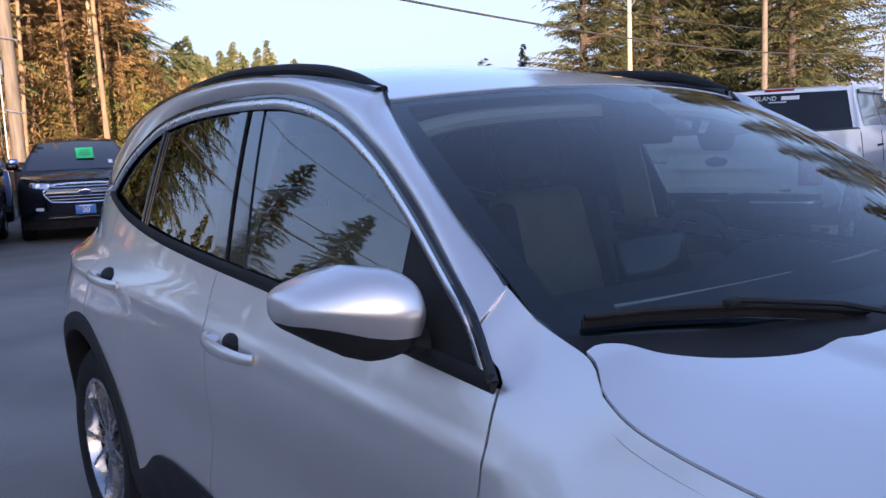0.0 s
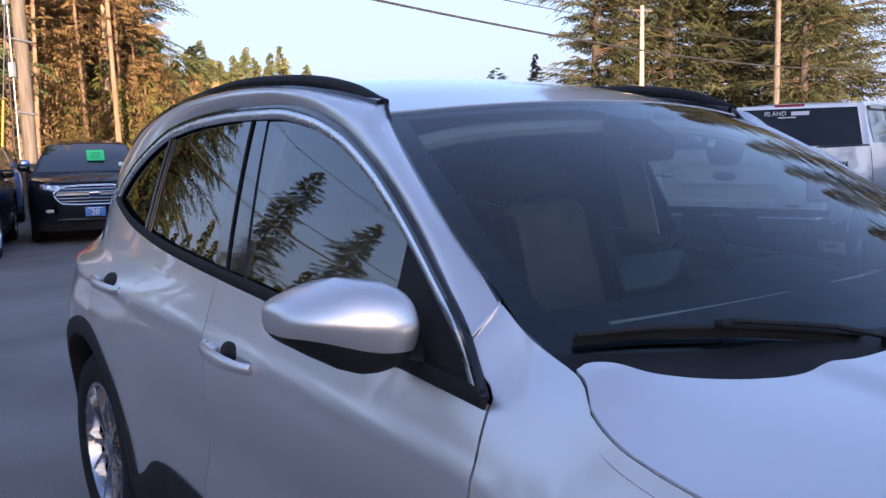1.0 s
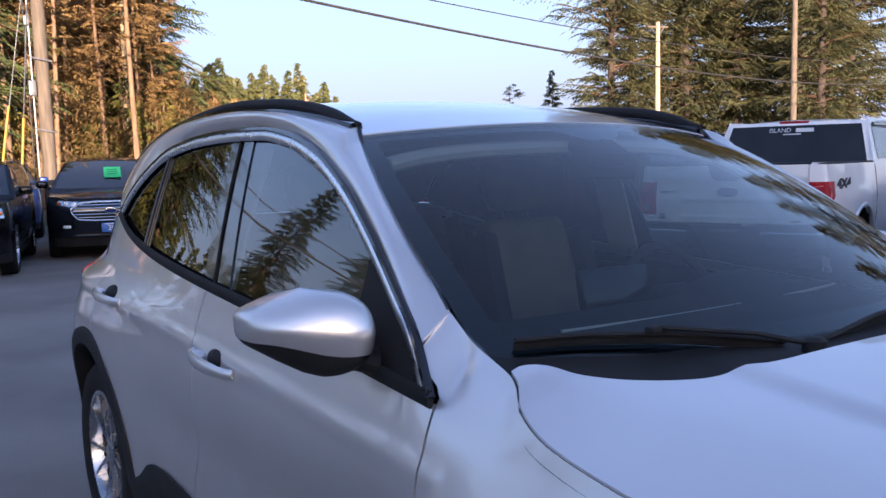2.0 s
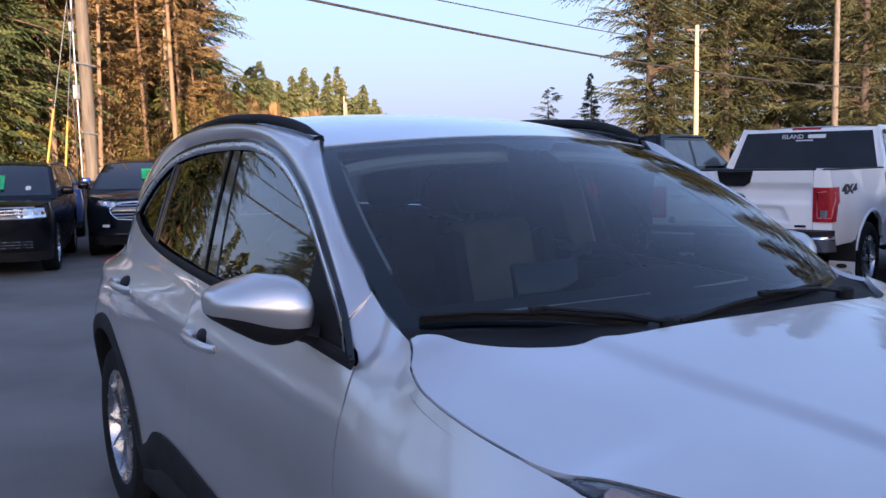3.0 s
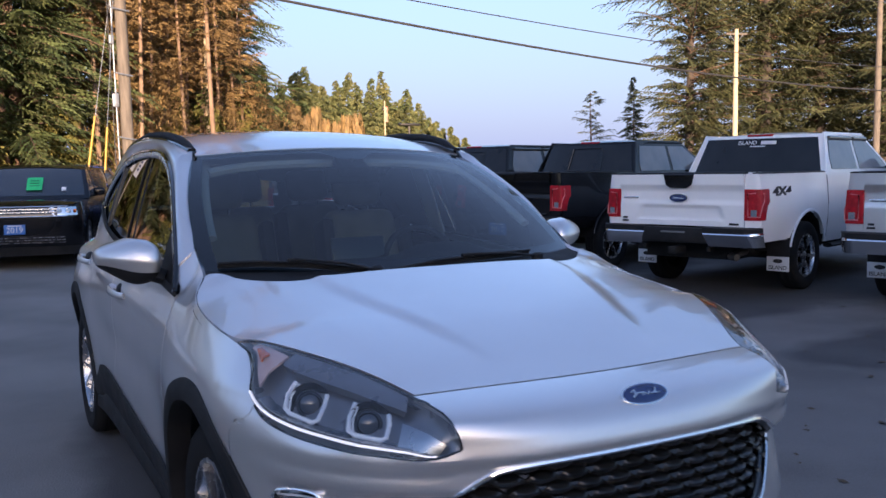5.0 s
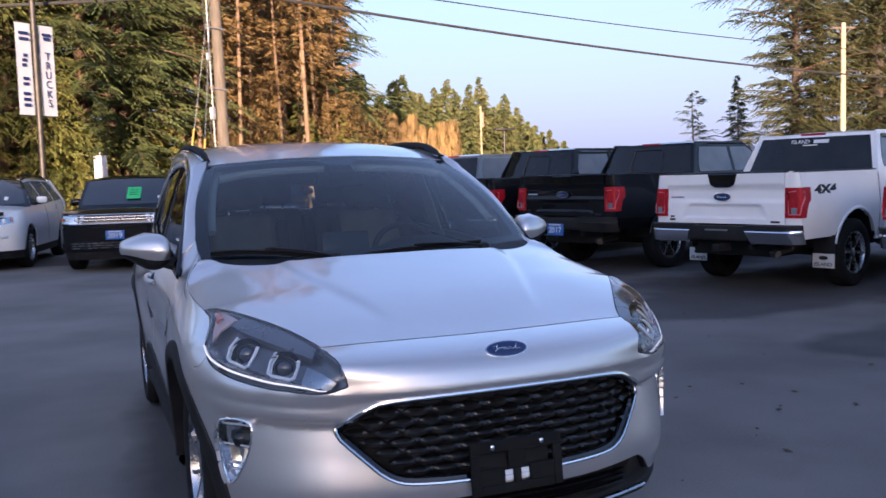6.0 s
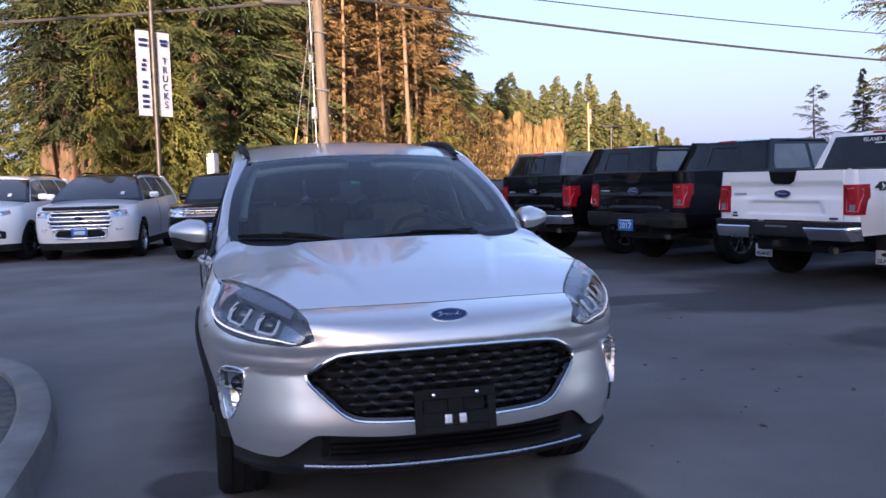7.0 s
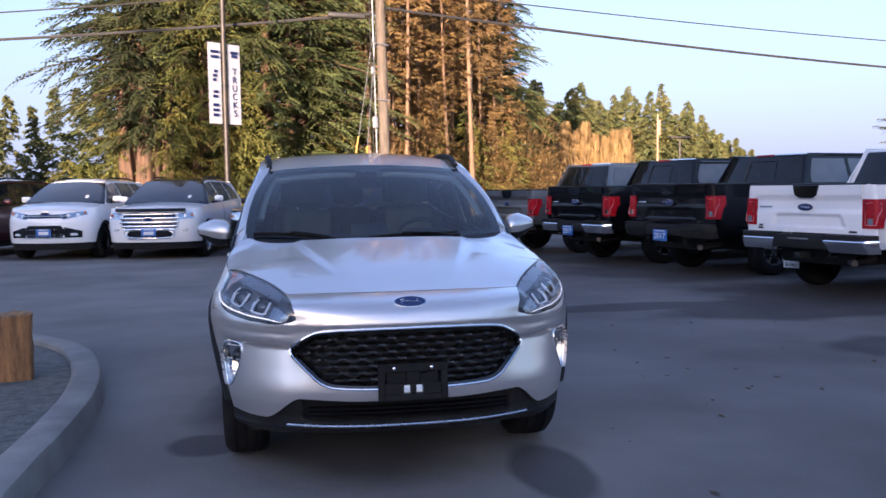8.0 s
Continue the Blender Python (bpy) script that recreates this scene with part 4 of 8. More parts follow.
for i in range(26):
    az = radians(lerp(-40, -9, i / 25))
    d = rng.uniform(75, 95)
    spots.append((-0.6 + d * math.sin(az), -4 + d * math.cos(az), rng.uniform(8, 12.5)))
far_woods("far_woods", "far belt of conifers past the cars", spots, FAR_GREEN, 16, 120, 0.75)
spots = []
for i in range(46):
    az = radians(lerp(-145, -42, i / 45) + rng.uniform(-1, 1))
    d = rng.uniform(58, 74)
    spots.append((-0.6 + d * math.sin(az), -4 + d * math.cos(az), rng.uniform(9, 17)))
far_woods("far_woods", "belt of tall conifers mirrored in the car", spots, FAR_GREEN, 17, 110, 0.8)
spots = [(-0.6 + 70 * math.sin(radians(18.3 + 0.62 * i)), -4 + 70 * math.cos(radians(18.3 + 0.62 * i)), rng.uniform(4.4, 5.6)) for i in range(7)]
V, F = [], []
for x, y, h in spots:
    for _ in range(420):
        t = rng.random()
        a = rng.uniform(0, 6.283)
        r = 0.75 * (0.4 + 0.6 * math.sin(math.pi * min(1, t * 0.85 + 0.12))) * rng.random() ** 0.5
        spray(V, F, Vector((x + r * math.cos(a), y + r * math.sin(a), h * t)), Vector((0.25 * math.cos(a), 0.25 * math.sin(a), 1)).normalized(), Vector((math.cos(a), math.sin(a), 0.1)), 0.8, 0.14)
tagged(part("poplar_thicket", V, F, RUST, None, sharp=0), "row of upright rusty bare saplings", "saplings", kind="stuff")

# unseen tan ridge added behind the viewer, keeps low sun off the car park
V, F = [], []
for i in range(61):
    x = -140 + 360 * i / 60
    for k, (dy, z) in enumerate(((18, 0), (8, 4.3), (0, 11.3), (-12, 12.2), (-60, 0))):
        V.append((x, -62 + dy, z + (0.6 * noise.noise((x * 0.06, k, 0)) if 0 < k < 4 else 0)))
F = [(i * 5 + k, i * 5 + k + 1, (i + 1) * 5 + k + 1, (i + 1) * 5 + k) for i in range(60) for k in range(4)]
# its tan stands for the warm glow mirrored in the bumper
tagged(part("unseen_shade_ridge", V, F, surf("ridge_tan", (0.30, 0.22, 0.13), (0.19, 0.145, 0.085), 0.95, scale=0.2, fine=0.6, bump=0.5, bump_scale=0.8)), "tan ridge added unseen behind the car park to block sun", "ridge", kind="structure")

# the silver crossover: its surfaces as functions, then its panels
car = empty("crossover_suv")
tagged(car, "silver crossover SUV with black cladding and black roof rails", "car")

sect = spl([0.2, 0.35, 0.5, 0.64, 0.78, 0.88, 0.96, 1.05, 1.15, 1.3], [0.862, 0.875, 0.884, 0.892, 0.897, 0.893, 0.877, 0.85, 0.815, 0.77])
nose_y = spl([0.30, 0.36, 0.45, 0.50, 0.60, 0.70, 0.76, 0.795, 0.83, 0.87, 0.895, 0.912, 0.918, 1.3], [0.03, 0.0, -0.045, -0.055, -0.045, -0.039, -0.041, -0.056, -0.046, -0.017, 0.03, 0.10, 0.165, 0.166])
nose_n = spl([0.3, 0.62, 0.8, 0.88, 0.918, 1.2], [2.72, 2.74, 2.70, 3.2, 4.8, 4.8])
wing_x = spl([0.153, 0.4, 0.697, 0.95, 1.08, 1.165, 1.215, 1.30, 1.36, 1.44], [0.548, 0.735, 0.835, 0.853, 0.848, 0.830, 0.798, 0.774, 0.766, 0.763])
wing_z = spl([0.153, 0.4, 0.697, 0.95, 1.08, 1.165, 1.215, 1.30, 1.36, 1.44], [0.916, 0.950, 0.990, 1.021, 1.043, 1.073, 1.106, 1.122, 1.140, 1.188])
lamp_x = spl([0.19, 0.25, 0.30, 0.35, 0.40, 0.45, 0.50, 0.55, 0.60, 0.66, 0.70, 0.76], [0.553, 0.578, 0.604, 0.632, 0.661, 0.690, 0.719, 0.747, 0.774, 0.804, 0.818, 0.834])
lamp_z = spl([0.19, 0.25, 0.30, 0.35, 0.40, 0.45, 0.50, 0.55, 0.60, 0.66, 0.70, 0.76], [0.9145, 0.930, 0.945, 0.958, 0.969, 0.978, 0.986, 0.993, 0.998, 1.001, 1.000, 1.002])


def edge_x(y):
    return lerp(lamp_x(y), wing_x(y), sm(0.64, 0.80, y))


def edge_z(y):
    return lerp(lamp_z(y), wing_z(y), sm(0.64, 0.80, y))


dlo_z = spl([1.372, 1.46, 1.56, 1.70, 1.89, 2.08, 2.25, 2.45, 2.7, 2.95, 3.26, 3.52, 3.69, 3.75], [1.044, 1.140, 1.213, 1.306, 1.411, 1.486, 1.527, 1.550, 1.553, 1.546, 1.516, 1.436, 1.336, 1.266])
belt_z = spl([1.37, 2.23, 2.72, 3.05, 3.456, 3.75], [1.042, 1.103, 1.132, 1.155, 1.201, 1.262])
roof_zc = spl([1.92, 2.2, 2.45, 2.8, 3.2, 3.7, 4.3], [1.553, 1.612, 1.645, 1.662, 1.648, 1.590, 1.46])
roof_w = spl([2.0, 2.4, 3.0, 3.7, 4.3], [0.621, 0.640, 0.640, 0.600, 0.525])
sill_z = spl([1.35, 1.8, 2.3, 2.8, 2.95, 3.08], [0.42, 0.45, 0.495, 0.53, 0.515, 0.44])
YC = 0.82
ARCHES = ((0.88, 0.325, 0.53), (3.66, 0.35, 0.505))


def plan(y, z):
    if y < YC:
        n = nose_n(z)
        t = min(1, max(0, (YC - y) / (YC - nose_y(z))))
        return (1 - t ** n) ** (1 / n)
    if y > 3.2:
        return 1 - 0.055 * ((y - 3.2) / 1.35) ** 2.2 - 0.15 * max(0.0, (y - 3.8) / 0.56) ** 2
    return 1.0


def flare(y, z):
    k = 1 - sm(0.77, 1.02, z)
    return k * (0.036 * math.exp(-((y - 0.86) / 0.52) ** 4) + 0.020 * math.exp(-((y - 3.67) / 0.52) ** 4))


def cabin_x(y, z):
    k = z - 1.05
    x = 0.85 - 0.27 * k - 0.15 * k * k
    if y > 2.3:
        x -= 0.05 * ((y - 2.3) / 1.4) ** 2
    if y > 3.7:
        x -= 0.09 * ((y - 3.7) / 0.6) ** 1.6
    return x


def roll(y, z):
    """How far the wing's top turns in towards the bonnet's edge."""
    if y > 1.5 or y < 0.05:
        return 0.0
    ze = wing_z(y)
    q = min(1.2, max(0, (z - (ze - 0.16)) / 0.16))
    return max(0.0, sect(ze) * plan(max(y, 0.2), ze) - wing_x(max(y, 0.2))) * q * q * sm(0.05, 0.2, y) * (1 - sm(1.38, 1.5, y))


def body_x(y, z):
    lo = sect(z) * plan(y, z) + flare(y, z) - roll(y, z)
    crease = 0.006 * math.exp(-((z - lerp(0.93, 1.0, (y - 1.2) / 2.4)) / 0.018) ** 2) * sm(1.0, 1.7, y)
    hollow = 0.012 * math.exp(-((z - 0.70) / 0.09) ** 2) * sm(1.35, 1.8, y) * (1 - sm(2.7, 3.2, y))
    lo += crease - hollow
    k = sm(1.02, 1.10, z) * sm(1.3, 1.6, y)
    return lerp(lo, cabin_x(y, z), k)


def nose(s, z):
    """A point of the front and wings by its bearing s round the front axle and its height."""
    W, L, n = sect(z), YC - nose_y(z), nose_n(z)
    if s < math.pi / 2:
        r = (abs(math.sin(s) / W) ** n + abs(math.cos(s) / L) ** n) ** (-1 / n)
        x, y = r * math.sin(s), YC - r * math.cos(s)
    else:
        x, y = W, YC + (s - math.pi / 2) * 0.9
    f = flare(y, z) * sm(0.15, 0.5, y)
    x += f - roll(y, z)
    ax = abs(x)
    pocket = min(1.0, max(0.0, (z - 0.43) / 0.25)) * (1 - sm(0.680, 0.715, z)) * sm(0.36, 0.56, ax) * (1 - sm(0.79, 0.86, ax))
    y += 0.044 * pocket
    y -= 0.010 * sm(0.752, 0.768, z) * (1 - sm(0.80, 0.84, z)) * sm(0.50, 0.58, ax) * (1 - sm(0.80, 0.88, ax))
    wing = math.exp(-((z - 0.735) / 0.028) ** 2) * sm(0.50, 0.62, ax) * (1 - sm(0.84, 0.9, ax))
    y -= 0.012 * wing
    return Vector((x, y, z))


def bearing(p):
    return math.atan2(abs(p[0]), YC - p[1]) if p[1] < YC else math.pi / 2 + (p[1] - YC) / 0.9


def s_at(y, z):
    if y >= YC:
        return math.pi / 2 + (y - YC) / 0.9
    lo, hi = 0.0, math.pi / 2
    for _ in range(26):
        mid = (lo + hi) / 2
        if nose(mid, z).y < y:
            lo = mid
        else:
            hi = mid
    return lo


D = math.pi / 180
LAMP = smooth_poly([(33.0 * D, 0.817), (38.5 * D, 0.799), (44.8 * D, 0.803), (51 * D, 0.810), (57.7 * D, 0.821), (63.8 * D, 0.844), (68.3 * D, 0.881), (72.4 * D, 0.932), (76.8 * D, 0.975), (81.0 * D, 0.990), (81.6 * D, 1.10), (40 * D, 1.10), (39.6 * D, 0.922), (36.5 * D, 0.872)], 1)
FOG = smooth_poly([(62.8 * D, 0.676), (58 * D, 0.688), (52.3 * D, 0.684), (52.0 * D, 0.640), (53.6 * D, 0.570), (57.5 * D, 0.490), (60 * D, 0.470), (61.4 * D, 0.54)], 2)
GRILLE = smooth_poly([(-0.40, 0.770), (0.0, 0.775), (0.40, 0.770), (0.475, 0.740), (0.560, 0.676), (0.475, 0.590), (0.40, 0.520), (0.30, 0.506), (0, 0.500), (-0.30, 0.506), (-0.40, 0.520), (-0.475, 0.590), (-0.560, 0.676), (-0.475, 0.740)], 2)


def lamp_cut(p):
    return in_poly(LAMP, bearing(p), p[2])


def front_cut(p):
    s = bearing(p)
    return in_poly(FOG, s, p[2]) or (p[1] < 0.4 and in_poly(GRILLE, p[0], p[2]))


def front_snap(p):
    if p[1] < 0.4 and in_poly(GRILLE, p[0], p[2]):
        x, z = near_poly(GRILLE, p[0], p[2])
        lo, hi = 0.0, 1.2
        for _ in range(24):
            mid = (lo + hi) / 2
            if nose(mid, z).x < abs(x):
                lo = mid
            else:
                hi = mid
        q = nose(lo, z)
    else:
        s = bearing(p)
        s, z = near_poly(FOG if in_poly(FOG, s, p[2]) else LAMP, s, p[2])
        z = min(z, 0.9145 if s < 40 * D else max(0.9145, wing_z(max(0.153, p[1])) - 0.003))
        q = nose(s, z)
    q.x = math.copysign(q.x, p[0])
    return q


def mirrored(grid, side):
    return [[Vector((abs(p[0]) * side if abs(p[0]) > 1e-9 else 0, p[1], p[2])) for p in row] for row in grid]


def chin(x):
    """Lower edge of the painted front, by the distance from the middle."""
    x = abs(x)
    return 0.448 + 0.012 * sm(0.2, 0.5, x) - 0.105 * sm(0.50, 0.66, x) + 0.020 * sm(0.70, 0.86, x)


def fascia_end(z):
    """Where the front ends at the side: the seam under the lamp, then the wheel arch."""
    yc, zc, R = ARCHES[0]
    a = yc - math.sqrt(max(0.0, (R + 0.006) ** 2 - (z - zc) ** 2)) if z < zc + R else 1.0
    return min(a, lerp(0.53, 0.458, sm(0.79, 0.86, z)))


def arch_top(y, lo):
    for yc, zc, R in ARCHES:
        if abs(y - yc) < R:
            lo = max(lo, zc + math.sqrt(R * R - (y - yc) ** 2))
    return lo


def nose_at_x(x, z):
    lo, hi = 0.0, 1.2
    for _ in range(22):
        mid = (lo + hi) / 2
        if nose(mid, z).x < abs(x):
            lo = mid
        else:
            hi = mid
    return nose(lo, z).y


# bonnet line, lamp's lower and inner edges
hood_zc = spl([0.148, 0.3, 0.5, 0.7, 0.85, 1.0, 1.25], [0.9175, 0.962, 1.012, 1.056, 1.085, 1.112, 1.150])
hood_rear_x = spl([0, 0.36, 0.42, 0.47, 0.53, 0.58, 0.64, 0.70, 0.755, 0.80], [1.0, 1.010, 1.018, 1.040, 1.050, 1.073, 1.118, 1.180, 1.237, 1.245])
lo_f = spl([33.0, 38.5, 44.8, 51, 57.7, 63.8, 68.3, 72.4, 76.8, 81.6], [0.817, 0.799, 0.803, 0.810, 0.821, 0.844, 0.881, 0.932, 0.978, 0.990])
inner_x = spl([0.797, 0.803, 0.810, 0.818, 0.845, 0.870, 0.900, 0.916], [0.600, 0.560, 0.532, 0.511, 0.515, 0.524, 0.542, 0.553])


hood_crease = spl([0.40, 0.60, 0.72, 0.86, 0.98, 1.08, 1.20], [0.540, 0.578, 0.610, 0.642, 0.672, 0.695, 0.750])


def hood_front(x):
    return 0.150 + 0.042 * (min(abs(x), 0.6) / 0.553) ** 2


def hood_rear(x):
    return hood_rear_x(abs(x))


def hood_z(x, y):
    e = edge_x(max(0.19, y))
    u = min(1.0, abs(x) / e)
    ez = edge_z(max(0.19, y)) - 0.2 * max(0.0, 0.19 - y)
    z = ez + (hood_zc(y) - ez) * (1 - u ** lerp(2.3, 3.0, sm(0.5, 1.0, y)))
    xr = lerp(0.27, 0.475, sm(0.15, 1.05, y))
    xc = hood_crease(y)
    a = abs(x)
    tent = max(0.0, e - a) / max(0.02, e - xc) if a > xc else 1 - sm(0.0, 0.26, xc - a)
    z += 0.007 * min(1.0, tent) * sm(0.28, 0.6, y)
    z += 0.012 * (1 - sm(xr - 0.03, xr + 0.025, abs(x))) * sm(0.2, 0.55, y)
    return z


def upper_nose(u, k):
    """The painted nose between crease and bonnet: u out from the middle, k up."""
    z0, zk = 0.796, 0.872
    if k < 0.5:
        z = lerp(z0, zk, k / 0.5)
        x = u * inner_x(z)
        return Vector((x, nose_at_x(x, z), z))
    x0, x2 = u * inner_x(zk), u * 0.5525
    p0 = Vector((x0, nose_at_x(x0, zk), zk))
    q = Vector((x0, nose_at_x(x0, zk - 0.006), zk - 0.006))
    p2 = Vector((x2, hood_front(x2) - 0.005, hood_z(x2, hood_front(x2)) - 0.002))
    d = p0 - q
    p1 = p0 + d * (0.68 * (p2.z - p0.z) / d.z)
    t = (k - 0.5) / 0.5
    return p0 * (1 - t) ** 2 + p1 * 2 * t * (1 - t) + p2 * t * t


g = [[upper_nose(i / 40, k / 28) for i in range(41)] for k in range(29)]
g = [[Vector((-p.x, p.y, p.z)) for p in reversed(row[1:])] + row for row in g]
skin("nose_panel", g, PAINT_SILVER, car, out=(0, -1, 0.5), rim=0.015, label="silver nose panel under the bonnet line")

# painted front below the crease and the lamps
NS, NV = 84, 52
grid = []
for k in range(NV):
    row = []
    for i in range(NS + 1):
        u = i / NS
        z = 0.7
        for _ in range(8):
            s = u * s_at(fascia_end(z), z)
            top = 0.797 if s < 38.5 * D else max(0.797, lo_f(s / D) - 0.002)
            z = lerp(chin(nose(s, z).x), top, k / (NV - 1))
        row.append(nose(s, z))
    grid.append([Vector((-p.x, p.y, p.z)) for p in reversed(row[1:])] + row)
skin("front_bumper", grid, PAINT_SILVER, car, out=(0, -1, 0.3), inside=front_cut, snap=front_snap, rim=0.02, label="silver painted front bumper with a sharp crease")

# lower black valance, vents and the silver lip
grid = []
for k in range(12):
    row = []
    for i in range(61):
        u = i / 60
        s = u * s_at(0.36, 0.40)
        top = chin(nose(s, 0.44).x) + 0.006
        z = lerp(0.312, top, k / 11)
        p = nose(s, max(0.36, z))
        inset = 0.020 * sm(0, 0.15, k / 11) * (1 - sm(0.9, 1, k / 11)) + 0.006
        hatch = 0.045 * (1 - sm(0.46, 0.50, p.x)) * sm(0.34, 0.36, z) * (1 - sm(top - 0.02, top - 0.006, z))
        row.append(Vector((p.x * 0.992, p.y + inset + hatch, z)))
    grid.append([Vector((-p.x, p.y, p.z)) for p in reversed(row[1:])] + row)
skin("lower_valance", grid, PLASTIC, car, out=(0, -1, 0), rim=0.03, label="black lower bumper with recessed vents")
for z in (0.375, 0.395, 0.415):
    tube("vent_slat", [(x, nose(math.atan2(abs(x), 0.85), 0.44).y + 0.045, z) for x in [(-0.46 + 0.92 * i / 30) for i in range(31)]], 0.012, GLOSS_BLACK, car, rz=0.005, seg=8)
lip = []
for i in range(41):
    x = -0.56 + 1.12 * i / 40
    s = math.atan2(abs(x), 0.80)
    lip.append((x, nose(s, 0.36).y - 0.004, 0.326 + 0.012 * (abs(x) / 0.56) ** 3))
tube("skid_strip", lip, 0.012, SATIN, car, rz=0.008, seg=8, label="thin silver lip strip")

# grille: surround, backing, scalloped cells
ring = []
for x, z in GRILLE:
    lo, hi = 0.0, 1.2
    for _ in range(24):
        mid = (lo + hi) / 2
        if nose(mid, z).x < abs(x):
            lo = mid
        else:
            hi = mid
    q = nose(lo, z)
    ring.append(Vector((math.copysign(q.x, x), q.y - 0.001, q.z)))
grille = empty("grille")
grille.parent = car
tagged(grille, "gloss black scalloped grille with chrome surround")
tube("grille_surround", ring, 0.0065, CHROME, grille, seg=8, closed=True, up=(0, 1, 0))
tube("grille_frame", [p * 0.985 + Vector((0, 0.022, 0.0098)) for p in ring], 0.016, GLOSS_BLACK, grille, seg=8, closed=True, up=(0, 1, 0))


skin("grille_backing", [[(x, nose_at_x(x, 0.64) + 0.055, z) for x in [-0.56 + 1.12 * i / 30 for i in range(31)]] for z in (0.48, 0.56, 0.64, 0.72, 0.79)], DARK, grille, out=(0, -1, 0), rim=0)
cw, ch = 0.088, 0.031
V = []
for i in range(13):
    t = i / 12
    xx = (t - 0.5) * cw * 1.02
    k = math.sin(math.pi * t) ** 0.8
    V += [Vector((xx, 0.022, 0.0)), Vector((xx, -0.010 * k + 0.010, -0.010 * k)), Vector((xx, -0.020 * k + 0.012, 0.003 * k)), Vector((xx, 0.004, 0.013 * k + 0.001)), Vector((xx, 0.030, 0.012 * k + 0.002))]
Fc = [(i * 5 + j, i * 5 + j + 1, (i + 1) * 5 + j + 1, (i + 1) * 5 + j) for i in range(12) for j in range(4)]
cell = None
tri = None
for r in range(-1, 10):
    for c in range(-7, 8):
        x = (c + 0.5 * (r % 2)) * cw
        z = 0.505 + r * ch
        if not in_poly(GRILLE, x * 1.0, z + 0.004) or not in_poly(GRILLE, x * 1.07, z):
            continue
        y = nose_at_x(x, 0.64) + 0.02
        turn = math.degrees(math.atan2(nose_at_x(x + 0.02, 0.64) - nose_at_x(x - 0.02, 0.64), 0.04))
        if cell is None:
            cell = part("grille_cell", V, Fc, GRILLE_BLACK, grille, sharp=50)
            ob = cell
        else:
            ob = new("grille_cell", cell.data)
            ob.parent = grille
        ob.matrix_basis = pose(x, y, z, 0, 0, turn)
        if tri is None:
            tri = part("grille_stud", [(-0.016, 0.0, 0.006), (0.016, 0.0, 0.006), (0.0, -0.006, -0.006), (0, 0.012, 0.002)], [(0, 2, 1), (0, 1, 3), (1, 2, 3), (0, 3, 2)], ALLOY_DARK, grille, sharp=10)
            ob = tri
        else:
            ob = new("grille_stud", tri.data)
            ob.parent = grille
        ob.matrix_basis = pose(x + cw / 2, y + 0.004, z + 0.004, 0, 0, turn)

# number-plate bracket, empty
bracket = empty("plate_bracket", pose(0, -0.066, 0.533, -6))
bracket.parent = car
tagged(bracket, "empty black licence plate bracket")
for x0, x1, z0, z1 in ((-0.158, 0.158, 0.045, 0.083), (-0.158, -0.128, -0.083, 0.0455), (0.128, 0.158, -0.083, 0.0455), (-0.1285, 0.1285, -0.083, -0.055), (-0.03, 0.03, -0.01, 0.0455), (-0.1285, -0.045, -0.0555, -0.005), (0.045, 0.1285, -0.0555, -0.005), (-0.012, 0.012, -0.0555, -0.0095)):
    block("bracket_bar", (x1 - x0, 0.012, z1 - z0), BRACKET_BLACK, bracket, Matrix.Translation(((x0 + x1) / 2, 0.006, (z0 + z1) / 2)), 0.002, 1)
block("bracket_back", (0.24, 0.010, 0.095), DARK, bracket, Matrix.Translation((0, 0.026, -0.003)), 0.004)
for x in (-0.085, 0.085):
    lathe("bracket_screw", [(0.0075, 0.0), (0.0075, 0.004), (0.001, 0.006)], CHROME, bracket, 12, pose(x, -0.001, 0.062, 90))
for x in (-0.028, 0.028):
    block("bracket_clip", (0.028, 0.006, 0.034), LAMP_WHITE, bracket, Matrix.Translation((x, 0.010, -0.032)), 0.003)

# oval badge on the nose
bp = nose(0.0, 0.882)
n_ = Vector((0, -0.74, 0.67))
bm_ = look(bp + n_, bp)
bm_.translation = bp + n_ * 0.003
badge = empty("badge", bm_)
badge.parent = car
tagged(badge, "blue oval badge with chrome rim")


def oval(w, h, n=36):
    return [Vector((w * math.cos(2 * math.pi * i / n), h * math.sin(2 * math.pi * i / n), 0)) for i in range(n)]


def oval_disc(name, w, h, thick, material, parent, dome=0.0, z0=0.0):
    V, F = [], []
    n = 36
    rings = [(1.0, z0), (1.0, z0 + thick), (0.93, z0 + thick + dome * 0.4), (0.5, z0 + thick + dome * 0.9), (0.02, z0 + thick + dome)]
    for k, zz in rings:
        V += [Vector((p.x * k, p.y * k, zz)) for p in oval(w, h, n)]
    for i in range(len(rings) - 1):
        for j in range(n):
            F.append((i * n + j, i * n + (j + 1) % n, (i + 1) * n + (j + 1) % n, (i + 1) * n + j))
    return part(name, V, F, material, parent)


oval_disc("badge_rim", 0.074, 0.030, 0.006, CHROME, badge, 0.001)
oval_disc("badge_field", 0.069, 0.0265, 0.006, EMBLEM, badge, 0.002, 0.0015)
script = [(-0.045, 0.006), (-0.03, 0.013), (-0.036, -0.006), (-0.044, -0.009), (-0.026, 0.002), (-0.012, 0.002), (-0.006, -0.006), (-0.014, -0.006), (-0.006, 0.003), (0.006, -0.006), (0.012, 0.004), (0.016, -0.006), (0.028, 0.0), (0.036, 0.013), (0.030, -0.006), (0.044, -0.003)]
tube("badge_mark", [(x, y, 0.0105) for x, y in script], 0.0022, CHROME, badge, rz=0.0012, seg=6, up=(0, 0, 1))

